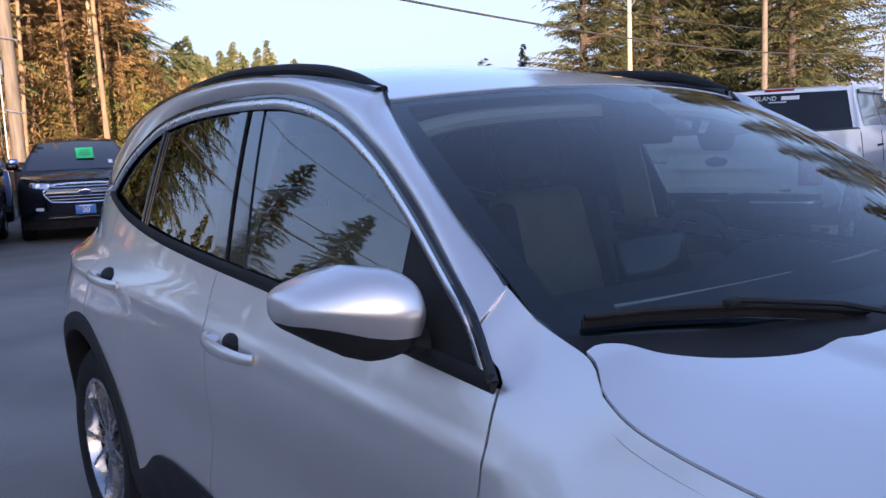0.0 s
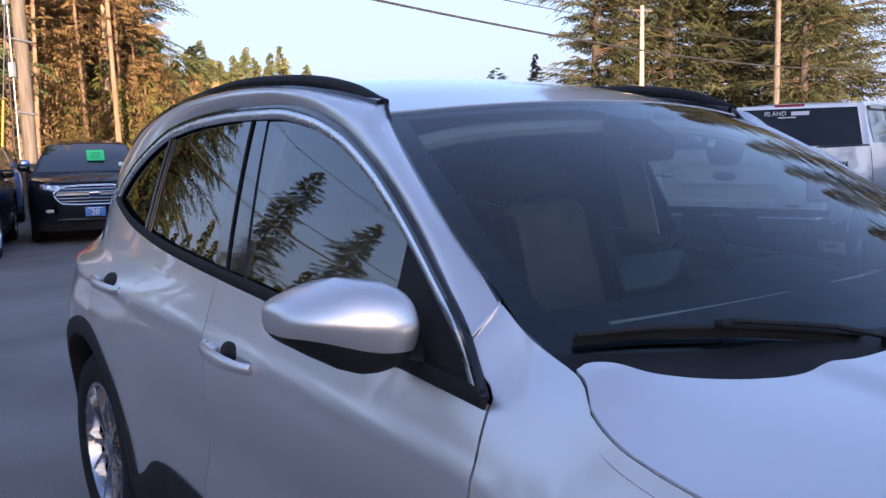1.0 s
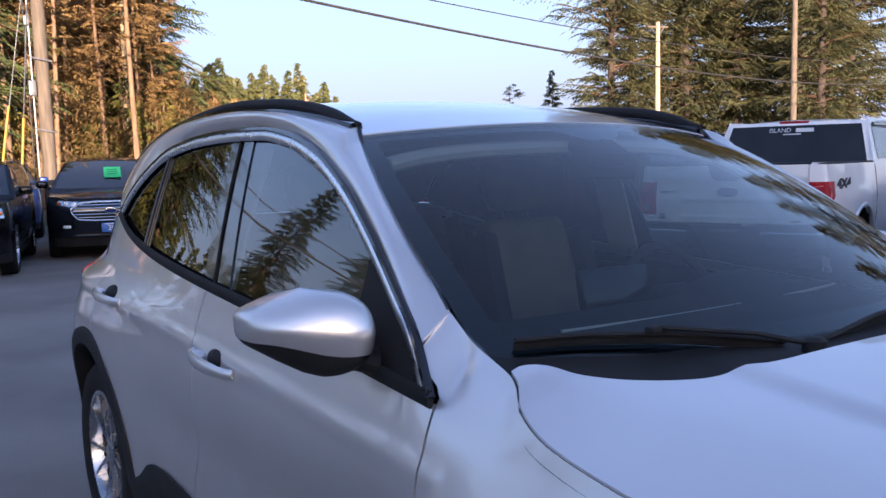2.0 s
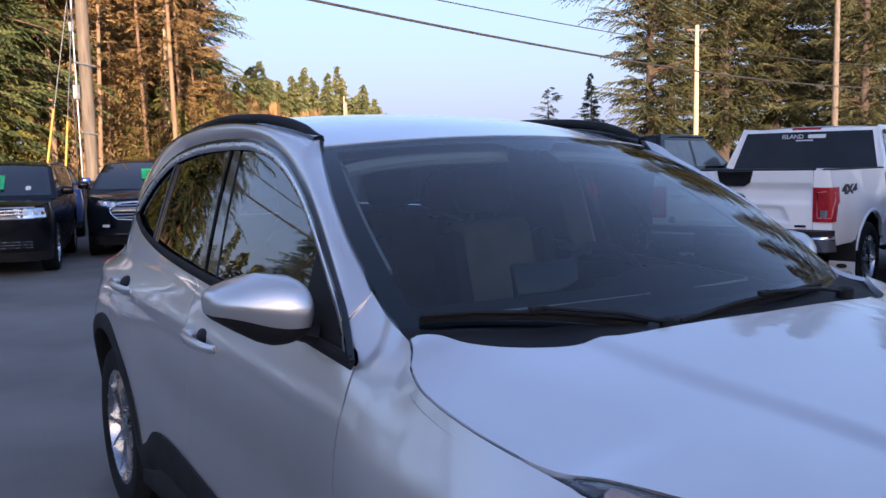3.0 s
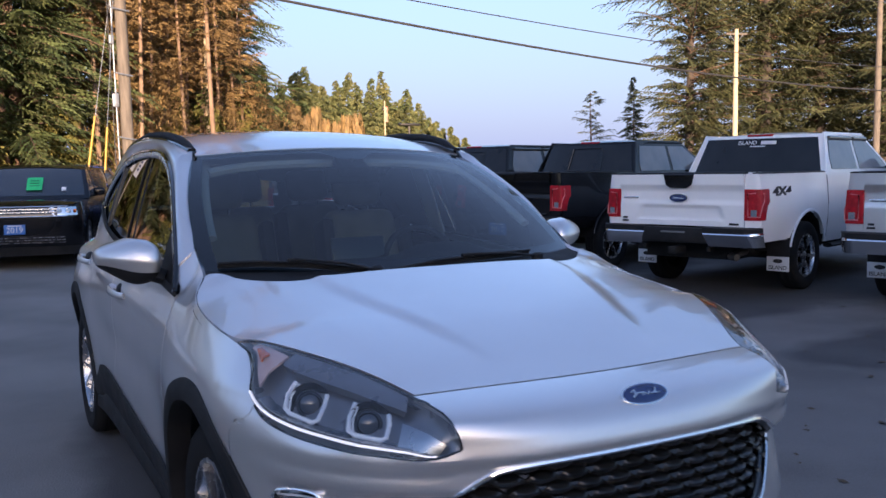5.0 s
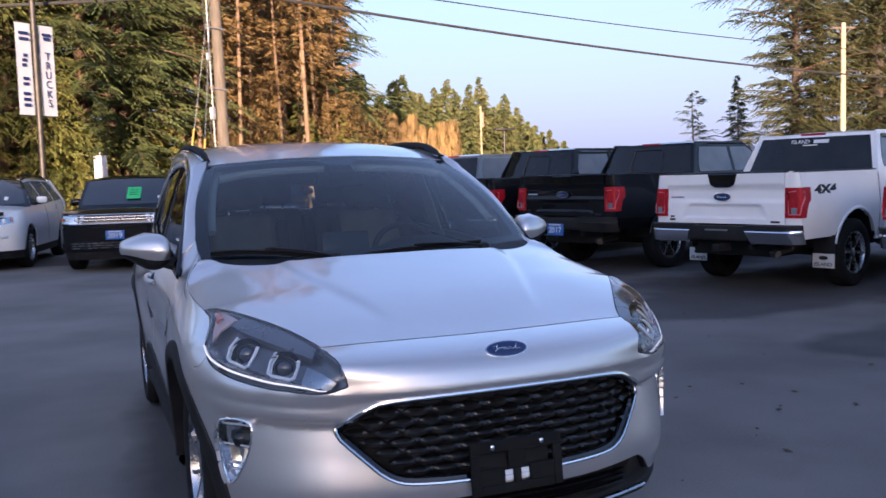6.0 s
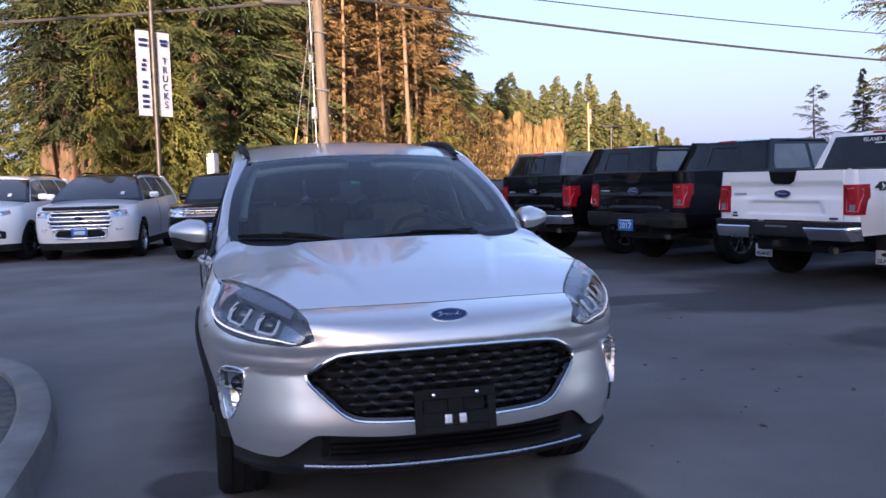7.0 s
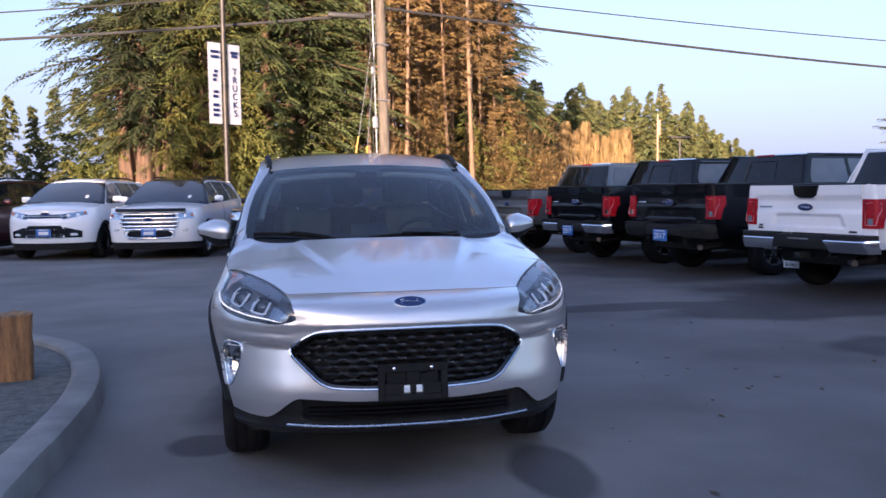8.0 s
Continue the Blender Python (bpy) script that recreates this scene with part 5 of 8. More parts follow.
# bonnet
def hood_grid(ahead, gap, drop=0.0):
    g = []
    for k in range(71):
        row = []
        for i in range(-50, 51):
            u = i / 50
            y = lerp(0.2, 1.1, k / 70)
            for _ in range(14):
                x = u * (edge_x(max(0.19, y)) - gap)
                y = lerp(hood_front(x) - ahead, hood_rear(x), k / 70)
            row.append(Vector((x, y, hood_z(x, max(y, 0.15)) - drop)))
        g.append(row)
    return g


skin("hood", hood_grid(0.0, 0.006), PAINT_SILVER, car, out=(0, 0, 1), rim=0.018, label="silver bonnet with a raised centre dome")
for side in (-1, 1):
    tube("hood_gap", [(side * (edge_x(y) - 0.002), y, edge_z(y) - 0.0035) for y in [lerp(0.80, 1.235, i / 30) for i in range(31)]], 0.0030, DARK, car, seg=6, label="dark shut line of the bonnet")
skin("hood_liner", hood_grid(0.03, -0.010, 0.024), DARK, car, out=(0, 0, 1), rim=0)

# wings
fender_rear = spl([0.3, 0.7, 0.9, 1.04, 1.13, 1.2], [1.345, 1.352, 1.360, 1.368, 1.443, 1.447])
for side in (-1, 1):
    g = []
    for k in range(41):
        row = []
        for i in range(71):
            z = 0.9
            for _ in range(10):
                y0, y1 = fascia_end(max(z, 0.79)) + 0.003, fender_rear(z)
                y = lerp(y0, y1, i / 70)
                z = lerp(arch_top(y, 0.40 if y < 1.0 else 0.405), min(1.188, wing_z(y)), k / 40)
            s = s_at(y, z)
            p = nose(s, z)
            xx = body_x(y, z) if y > 1.3 else p.x
            xx = lerp(xx, max(xx, cabin_x(y, z)), sm(1.37, 1.44, y) * sm(1.03, 1.09, z))
            yd = max(1.372, y)
            q = min(1.0, max(0.0, (z - dlo_z(yd)) / max(0.02, min(1.188, wing_z(y)) - dlo_z(yd)))) * sm(1.30, 1.38, y)
            row.append((lerp(xx, min(xx, wing_x(y) + 0.002), q), y, z))
        g.append(row)
    def cut_(p):
        return in_poly(LAMP, bearing(p), p[2])
    skin("front_fender", mirrored(g, side), PAINT_SILVER, car, out=(side, 0, 0.2), inside=cut_, snap=front_snap, rim=0.015, label="silver front wing")

# doors, quarters, roof side
front_seam = spl([0.3, 0.7, 0.9, 1.04, 1.06], [1.350, 1.357, 1.365, 1.373, 1.374])
mid_seam = spl([0.3, 0.55, 0.7, 0.9, 1.0, 1.06, 1.13], [2.555, 2.535, 2.495, 2.50, 2.53, 2.535, 2.515])
rear_seam = spl([0.3, 0.8, 1.0, 1.2], [3.50, 3.58, 3.63, 3.60])


def side_sheet(name, y0, y1, zb, zt, nu, nv, material, label="", off=0.0, fx=body_x, rim=0.014):
    obs = []
    for side in (-1, 1):
        g = []
        for k in range(nv + 1):
            row = []
            for i in range(nu + 1):
                z = 0.9
                for _ in range(8):
                    y = lerp(y0(z), y1(z), i / nu)
                    z = lerp(zb(y), zt(y), k / nv)
                row.append((fx(y, z) + off, y, z))
            g.append(row)
        obs.append(skin(name, mirrored(g, side), material, car, out=(side, 0, 0.1), rim=rim, label=label))
    return obs


side_sheet("front_door", front_seam, lambda z: mid_seam(z) - 0.002, lambda y: sill_z(y) - 0.02, lambda y: belt_z(y) + 0.002, 50, 36, PAINT_SILVER, "silver front door")
side_sheet("rear_door", lambda z: mid_seam(z) + 0.002, lambda z: rear_seam(z) - 0.002, lambda y: arch_top(y, sill_z(y) - 0.02 if y < 3.05 else 0.4), lambda y: belt_z(y) + 0.002, 50, 36, PAINT_SILVER, "silver rear door")
side_sheet("rear_quarter", lambda z: rear_seam(z) + 0.002, lambda z: 4.37 - 0.06 * sm(0.9, 1.3, z), lambda y: arch_top(y, 0.42), lambda y: belt_z(min(3.75, y)) , 44, 36, PAINT_SILVER, "silver rear quarter panel")
side_sheet("door_liner", lambda z: 1.2, lambda z: 4.4, lambda y: arch_top(y, 0.30), lambda y: belt_z(y) - 0.03 if y < 3.7 else 1.2, 60, 12, DARK, off=-0.045, rim=0)


def upper_edge(y):
    """Outer edge of windscreen and roof."""
    if y < 2.012:
        t = (y - 1.442) / (2.012 - 1.442)
        return Vector((lerp(0.763, 0.621, t) + 0.012 * 4 * t * (1 - t), y, lerp(1.188, 1.523, t) + 0.012 * 4 * t * (1 - t)))
    x = roof_w(y)
    return Vector((x, y, roof_zc(y) - 0.032 - 0.012 * sm(2.0, 2.6, y)))


for side in (-1, 1):
    g = []
    for i in range(101):
        w = i / 100
        yl = lerp(1.443, 3.75, w)
        yu = lerp(1.440, 4.18, w)
        a = Vector((cabin_x(yl, dlo_z(yl) + 0.012), yl, dlo_z(yl) + 0.012))
        b = upper_edge(yu)
        row = []
        for k in range(15):
            t = k / 14
            p = a.lerp(b, t)
            bul = 4 * t * (1 - t) * sm(-0.01, 0.10, w)
            p += Vector((0.020, 0, 0.018)) * bul
            row.append(p)
        g.append(row)
    skin("roof_side", mirrored(g, side), PAINT_SILVER, car, out=(side, 0, 0.6), rim=0.012, label="silver windscreen pillar and roof side")
    g = []
    for k in range(13):
        t = k / 12
        a = Vector((cabin_x(3.75, dlo_z(3.75) + 0.012), 3.75, dlo_z(3.75) + 0.012)).lerp(upper_edge(4.18), t) + Vector((0.020, 0, 0.018)) * 4 * t * (1 - t)
        b = Vector((body_x(4.31, 1.262), 4.31, 1.262)).lerp(Vector((0.51, 4.25, 1.45)), t) + Vector((0.015, 0, 0.01)) * 4 * t * (1 - t)
        g.append([a.lerp(b, i / 10) for i in range(11)])
    skin("rear_pillar", mirrored(g, side), PAINT_SILVER, car, out=(side, 0, 0.3), rim=0.01)

    # black weather strip and bright strip round the side windows
    ys = [1.376 + (3.745 - 1.376) * (i / 90) for i in range(91)]
    up_line = [Vector((side * (cabin_x(y, dlo_z(y)) + 0.001), y, dlo_z(y) + 0.004)) for y in ys]
    tube("window_seal", up_line, 0.010, GLOSS_BLACK, car, seg=8)
    ch_line = [Vector((side * (cabin_x(y, dlo_z(y) - 0.013) + 0.004), y, dlo_z(y) - 0.013)) for y in ys if dlo_z(y) - 0.03 > belt_z(y) - 0.02]
    tube("window_trim", ch_line, 0.013, BRIGHT_TRIM, car, rz=0.005, seg=8, up=(side, 0, 0), label="bright window surround")
    bl = [Vector((side * (cabin_x(y, belt_z(y) + 0.012) + 0.004), y, belt_z(y) + 0.010)) for y in [1.375 + 2.37 * i / 60 for i in range(61)]]
    tube("belt_moulding", bl, 0.007, PLASTIC, car, rz=0.017, seg=10)


def pane(name, ya, yb, material, off=-0.010, lean_a=0.0, lean_b=0.0, label="", rim=0.004):
    fy0 = lambda z: ya + lean_a * (z - 1.3)
    fy1 = lambda z: yb + lean_b * (z - 1.3)
    return side_sheet(name, fy0, fy1, lambda y: belt_z(y) + 0.010, lambda y: max(belt_z(y) + 0.012, dlo_z(y) - 0.014), 30, 24, material, label, off, cabin_x, rim)


pane("sail_panel", 1.385, 1.695, PLASTIC, -0.004, 0.0, 0.03, "black mirror sail panel")
pane("front_window", 1.69, 2.43, GLASS_SIDE, lean_b=0.32, label="tinted side window")
pane("pillar_cover", 2.43, 2.615, GLOSS_BLACK, -0.006, 0.32, 0.22, "gloss black door pillar cover")
pane("rear_window", 2.615, 3.245, GLASS_DARK, lean_a=0.22, lean_b=0.06, label="dark privacy side window")
pane("divider_bar", 3.245, 3.275, GLOSS_BLACK, -0.004, 0.06, 0.06)
pane("quarter_window", 3.275, 3.73, GLASS_DARK, lean_a=0.06, label="small dark quarter window")
for side in (-1, 1):
    tube("pillar_trim", [(side * (cabin_x(3.26, z) - 0.001), 3.26 + 0.06 * (z - 1.3), z) for z in [1.19 + 0.31 * i / 12 for i in range(13)]], 0.006, GLOSS_BLACK, car, rz=0.005, seg=6, up=(side, 0, 0))
    tube("door_gap", [(side * (cabin_x(2.53, z) - 0.003), 2.53 + 0.27 * (z - 1.3), z) for z in [1.13 + 0.41 * i / 12 for i in range(13)]], 0.004, DARK, car, seg=6)


# windscreen, roof, rails
def screen(u, v):
    x = u * (lerp(0.766, 0.624, v) + 0.036 * 4 * v * (1 - v))
    y = lerp(1.085 + 0.235 * abs(u) ** 2.2, 1.92 + 0.092 * u * u, v)
    z = lerp(1.098 + 0.012 * u * u, 1.553 - 0.031 * u * u, v)
    bul = 0.022 * 4 * v * (1 - v)
    return Vector((x, y - bul * 0.5, z + bul * 0.85))


us = [i / 30 for i in range(-30, 31)]
glass_ob = skin("windshield", [[screen(u, k / 30) for u in us] for k in range(31)], GLASS_CLEAR, car, out=(0, -1, 1), rim=0.004, label="clear windscreen with black border")
# black printed border, just under the glass
for nm, gr in (("border_lower", [[screen(u, 0.085 * k / 3) - Vector((0, -0.003, 0.005)) for u in us] for k in range(4)]),
               ("border_upper", [[screen(u, 1 - (0.045 + 0.07 * math.exp(-(u / 0.14) ** 4)) * k / 6) - Vector((0, -0.003, 0.005)) for u in us] for k in range(7)]),
               ("border_side", [[screen(-1 + 0.065 * k / 3, v / 24) - Vector((-0.002, -0.003, 0.005)) for v in range(25)] for k in range(4)]),
               ("border_side", [[screen(1 - 0.065 * k / 3, v / 24) - Vector((0.002, -0.003, 0.005)) for v in range(25)] for k in range(4)])):
    skin(nm, gr, GLOSS_BLACK, car, out=(0, -1, 1), rim=0)
skin("roof", [[(u * roof_w(y), y + 0.092 * u * u * (1 - k / 40), roof_zc(y) - 0.032 * u * u - 0.012 * abs(u) ** 6 * sm(2.0, 2.6, y)) for u in us] for k, y in enumerate([1.925 + 2.38 * i / 40 for i in range(41)])], PAINT_SILVER, car, out=(0, 0, 1), rim=0.012, label="silver roof panel")
tube("screen_seal", [screen(u, 1.0) + Vector((0, 0.002, -0.002)) for u in us], 0.005, surf("seal_grey", (0.45, 0.45, 0.46), None, 0.5), car, seg=6)
for side in (-1, 1):
    line = []
    for i in range(61):
        t = i / 60
        y = lerp(2.016, 3.80, t)
        e = upper_edge(y)
        lift = -0.006 + 0.014 * sm(0, 0.14, t) * (1 - sm(0.88, 1, t))
        line.append((side * (e.x - 0.004), y, e.z + lerp(0.012, -0.010, sm(2.5, 3.4, y)) + lift))
    tube("roof_rail", line, 0.021, PLASTIC, car, rz=0.016, seg=12, label="black raised roof rail", taper=lambda t: 0.45 + 0.55 * sm(0, 0.07, t) * (1 - sm(0.9, 1, t)))
    low = [(side * (upper_edge(y).x + 0.002), y, upper_edge(y).z - 0.002) for y in [2.02 + 2.0 * i / 30 for i in range(31)]]
    tube("rail_base", low, 0.020, GLOSS_BLACK, car, rz=0.014, seg=8)
    edge = [upper_edge(1.445 + 0.567 * i / 20) for i in range(21)]
    tube("screen_edge", [(side * (p.x - 0.002), p.y, p.z - 0.003) for p in edge], 0.006, GLOSS_BLACK, car, seg=6)

# cowl panel and wipers
skin("cowl", [[Vector((x, hood_rear(x) - 0.02, hood_z(min(abs(x), 0.74), min(hood_rear(x), 1.2)) - 0.024)).lerp(screen(u, 0.05) - Vector((0, 0.0, 0.010)), k / 6) for u, x in ((u, u * 0.775) for u in us)] for k in range(7)], PLASTIC, car, out=(0, -0.3, 1), rim=0.01, label="black plastic cowl panel")
for name, pts in (("wiper", [(-0.34, 0.0), (-0.50, 0.030), (-0.65, 0.048), (-0.79, 0.052), (-0.94, 0.040)]), ("wiper", [(0.60, 0.03), (0.4, 0.035), (0.1, 0.030), (-0.24, -0.010)])):
    w_ = empty(name)
    w_.parent = car
    fx_ = spl([p[0] for p in sorted(pts)], [p[1] for p in sorted(pts)])
    a, b = min(p[0] for p in pts), max(p[0] for p in pts)
    bl = [screen(lerp(a, b, i / 24), fx_(lerp(a, b, i / 24))) + Vector((0, -0.010, 0.020)) for i in range(25)]
    tube("blade", bl, 0.006, PLASTIC, w_, rz=0.005, seg=8)
    tube("rubber_edge", [p + Vector((0, 0.006, -0.012)) for p in bl], 0.004, RUBBER, w_, rz=0.008, seg=6)
    m_ = bl[12]
    base = screen(b * 0.96, 0.0) + Vector((0, -0.06, 0.02))
    tube("arm", [base, base.lerp(m_, 0.4) + Vector((0, -0.012, 0.014)), m_ + Vector((0, -0.006, 0.012))], 0.0075, PLASTIC, w_, rz=0.005, seg=8)
    block("arm_cap", (0.045, 0.022, 0.014), PLASTIC, w_, Matrix.Translation(m_ + Vector((0, -0.003, 0.008))), 0.005)
    lathe("pivot_cap", [(0.022, -0.02), (0.022, 0.008), (0.012, 0.014), (0.001, 0.014)], PLASTIC, w_, 14, Matrix.Translation(base))

# cladding, wheels, liners
for side in (-1, 1):
    for (yc, zc, R), a0, a1 in ((ARCHES[0], -4, 172), (ARCHES[1], 2, 176)):
        g = []
        for i in range(61):
            a = radians(lerp(a0, a1, i / 60))
            row = []
            for k, (dr, off) in enumerate(((0.004, -0.004), (0.002, 0.005), (-0.012, 0.009), (-0.048, 0.010), (-0.062, 0.004), (-0.066, -0.012), (-0.066, -0.07))):
                r = R + dr
                y, z = yc + r * math.cos(a), zc + r * math.sin(a)
                yb, zb = yc + min(r, R) * math.cos(a), zc + max(0.02, min(r, R) * math.sin(a))
                xx = nose(s_at(yb, zb), zb).x if yb < 1.2 else body_x(yb, zb)
                row.append((max(xx, 0.80) + off, y, max(z, 0.26)))
            g.append(row)
        skin("arch_cladding", mirrored(g, side), PLASTIC, car, out=(side, 0, 0.3), rim=0)
        wheel_well(car, 0.80, yc, zc - 0.02, R - 0.02, 0.42, side)
    g = []
    for i in range(61):
        y = lerp(1.38, 3.19, i / 60)
        zt = sill_z(min(y, 3.08)) if y < 3.08 else lerp(sill_z(3.08), 0.40, (y - 3.08) / 0.11)
        row = []
        for k, (t, off) in enumerate(((1.0, -0.01), (1.0, 0.008), (0.93, 0.014), (0.5, 0.012), (0.46, 0.004), (0.42, 0.012), (0.12, 0.020), (0.0, 0.006), (-0.02, -0.10))):
            z = lerp(0.235, zt, t)
            row.append((body_x(y, max(z, 0.3)) + off - 0.02 * (1 - t), y, z))
        g.append(row)
    skin("sill_cladding", mirrored(g, side), PLASTIC, car, out=(side, 0, 0.0), rim=0, label="black plastic sill cladding")
    for y in (0.90, 3.645):
        wheel(car, pose(side * 0.765, y, 0.36, 0, 0, 0 if side > 0 else 180) @ pose(0, 0, 0, 20 * y), r=0.362, width=0.225, spokes=5, rim_r=0.238)
    # handles
    for y0, y1, z in ((2.20, 2.49, 0.945), (3.275, 3.565, 0.998)):
        h = empty("door_handle")
        h.parent = car
        pts = []
        for i in range(17):
            t = i / 16
            y = lerp(y0, y1, t)
            pts.append((side * (body_x(y, z) + 0.004 + 0.032 * math.sin(math.pi * min(1, max(0, t))) ** 0.5), y, z + 0.012 * t))
        tube("grip", pts, 0.017, PAINT_SILVER, h, rz=0.012, seg=10, up=(side, 0, 0), taper=lambda t: 0.75 + 0.3 * math.sin(math.pi * t))
        # black plastic bulge stands for the handle pad and the cup's shade
        c = Vector((side * (body_x(lerp(y0, y1, 0.5), z) - 0.022), lerp(y0, y1, 0.5), z + 0.008))
        bm = bmesh.new()
        bmesh.ops.create_uvsphere(bm, u_segments=20, v_segments=12, radius=1)
        bm.transform(Matrix.Translation(c) @ Matrix.Diagonal((0.030, 0.075, 0.034, 1)))
        part_bm("handle_pad_shade", bm, PLASTIC, h, "black handle pad with the recess shade painted in")
        c2 = Vector((side * (body_x(lerp(y0, y1, 0.80), z) + 0.012), lerp(y0, y1, 0.82), z + 0.012))
        bm = bmesh.new()
        bmesh.ops.create_uvsphere(bm, u_segments=14, v_segments=8, radius=1)
        bm.transform(Matrix.Translation(c2) @ Matrix.Diagonal((0.022, 0.032, 0.015, 1)))
        part_bm("handle_cap", bm, PAINT_SILVER, h)

    # door mirror
    mir = empty("door_mirror")
    mir.parent = car
    tagged(mir, "silver capped door mirror with black base")
    for nm, lo, hi, mt in (("mirror_cap", -0.45, 1.01, PAINT_SILVER), ("mirror_lower", -1.01, -0.45, PLASTIC)):
        V, F = [], []
        NA, NB = 36, 12
        for j in range(NB + 1):
            tz = lerp(lo, hi, j / NB)
            tz = max(-1, min(1, tz))
            cz = math.sqrt(max(0.0, 1 - abs(tz) ** 3.0)) ** 0.8
            for i in range(NA):
                a = 2 * math.pi * i / NA
                ca, sa = math.cos(a), math.sin(a)
                ex = math.copysign(abs(ca) ** 0.7, ca)
                ey = math.copysign(abs(sa) ** 0.7, sa)
                xo = 0.960 + 0.104 * ex * cz
                taper_ = 1 - 0.42 * sm(0.93, 1.05, xo)
                zz = 1.148 + (0.080 * tz) * taper_ + 0.012 * sm(0.9, 1.05, xo) - (0.012 if tz < 0 else 0) * abs(tz)
                yy = 1.645 + 0.085 * ey * cz * (0.75 + 0.25 * taper_) + 0.05 * (xo - 0.95) / 0.1 - (0.02 if ey < 0 else 0) * (1 - abs(tz))
                if nm == "mirror_lower":
                    xo = lerp(0.955, xo, 0.985)
                V.append(Vector((side * xo, yy, zz)))
        for j in range(NB):
            for i in range(NA):
                F.append((j * NA + i, j * NA + (i + 1) % NA, (j + 1) * NA + (i + 1) % NA, (j + 1) * NA + i))
        F += [tuple(reversed(range(NA))), tuple(NB * NA + i for i in range(NA))]
        if side < 0:
            F = [tuple(reversed(f)) for f in F]
        part(nm, V, F, mt, mir, sharp=50)
    tube("mirror_foot", [(side * 0.835, 1.60, 1.080), (side * 0.87, 1.61, 1.093), (side * 0.92, 1.63, 1.105)], 0.06, PLASTIC, mir, rz=0.028, seg=12)

    # tail lamp at the rear corner
    g = []
    for i in range(13):
        y = lerp(4.17, 4.37, i / 12)
        g.append([(body_x(y, lerp(0.99, 1.09, k / 5)) + 0.006, y, lerp(0.985 + 0.02 * (1 - i / 12), 1.10 - 0.02 * (1 - i / 12), k / 5)) for k in range(6)])
    skin("tail_lamp", mirrored(g, side), LAMP_RED, car, out=(side, 0, 0.1), rim=0.01, label="red tail lamp")

    # headlamp: housing, brackets, lens
    hl = empty("headlamp")
    hl.parent = car
    tagged(hl, "headlamp with dark housing and twin bright brackets")

    def lamp_pt(deg, t, depth):
        """A point of the lamp: deg along it, t up it, depth behind its lens."""
        lo_p = nose(deg * D, lo_f(deg))
        if deg < 41.0:
            k = (deg - 33.0) / 8.0
            z = lerp(0.820, 0.872, min(1, k / 0.55))
            hi_p = Vector((inner_x(z), nose_at_x(inner_x(z), z), z)) if k < 0.55 else upper_nose(1.0, 0.5 + 0.5 * (k - 0.55) / 0.45)
        else:
            y = lerp(0.190, 0.690, ((deg - 41.0) / 40.6) ** 1.05)
            hi_p = Vector((edge_x(y) + 0.002, y, edge_z(y) - 0.003))
        p = lo_p.lerp(hi_p, t)
        nn = Vector((0.25 + 0.75 * sm(40, 80, deg), -1.0 + 0.75 * sm(45, 82, deg), 0.45)).normalized()
        p += nn * (0.034 * 4 * t * (1 - t) * sm(33, 46, deg) * (1 - 0.75 * sm(66, 81.6, deg)) - depth)
        return Vector((side * p.x, p.y, p.z))
    degs = [33.0 + 48.6 * i / 40 for i in range(41)]
    skin("lamp_housing", [[lamp_pt(d, k / 8, 0.012 + 0.05 * math.sin(math.pi * k / 8) ** 0.5 * sm(33, 40, d) * (1 - sm(76, 81.6, d))) for d in degs] for k in range(9)], LAMP_BEZEL, hl, out=(side * 0.5, -1, 0.4), rim=0)
    skin("lamp_lens", [[lamp_pt(d, k / 8, -0.001) for d in degs] for k in range(9)], GLASS_LAMP, hl, out=(side * 0.5, -1, 0.4), rim=0)
    tube("lamp_gasket", [lamp_pt(d, 0.0, 0.004) for d in degs] + [lamp_pt(d, 1.0, 0.004) for d in reversed(degs[1:])], 0.0032, GLOSS_BLACK, hl, seg=6, closed=True)
    skin("daylight_strip", [[lamp_pt(d, t, -0.003) for d in [37 + 32 * i / 24 for i in range(25)]] for t in (0.080, 0.114)], LAMP_DAY, hl, out=(side * 0.5, -1, 0.4), rim=0.006, label="white daylight strip")
    sm_ = skin("side_marker", [[lamp_pt(d, t, 0.02) for d in (69, 71.5, 74, 76, 77.8)] for t in (0.22, 0.5, 0.88)], LAMP_PEACH, hl, out=(side, -0.5, 0.2), rim=0.006, label="peach side marker with an amber bulb")
    skin("marker_bulb", [[lamp_pt(d, t, 0.012 - 0.006 * math.sin(math.pi * (t - 0.48) / 0.26)) for d in (72.0, 73.0, 74.0, 75.2)] for t in (0.48, 0.57, 0.65, 0.74)], LAMP_AMBER, sm_, out=(side, -0.5, 0.2), rim=0.006)
    skin("inner_reflector", [[lamp_pt(d, t, 0.018) for d in (36.5, 38, 39.5, 41, 42.5)] for t in (0.18, 0.30, 0.42, 0.52)], SATIN, hl, out=(side * 0.4, -1, 0.2), rim=0.004, label="pale inner corner reflector")
    skin("bezel_shelf", [[lamp_pt(d, t, dep) for d in [39 + 28 * i / 16 for i in range(17)]] for t, dep in ((0.15, 0.004), (0.18, 0.018), (0.235, 0.040))], SATIN, hl, out=(0, -0.5, 1), rim=0.003)
    skin("bezel_brow", [[lamp_pt(d, t, dep) for d in [42 + 26 * i / 16 for i in range(17)]] for t, dep in ((0.66, 0.045), (0.72, 0.022), (0.80, 0.016), (0.97, 0.010))], LAMP_BEZEL, hl, out=(0, -1, 0.5), rim=0.003)
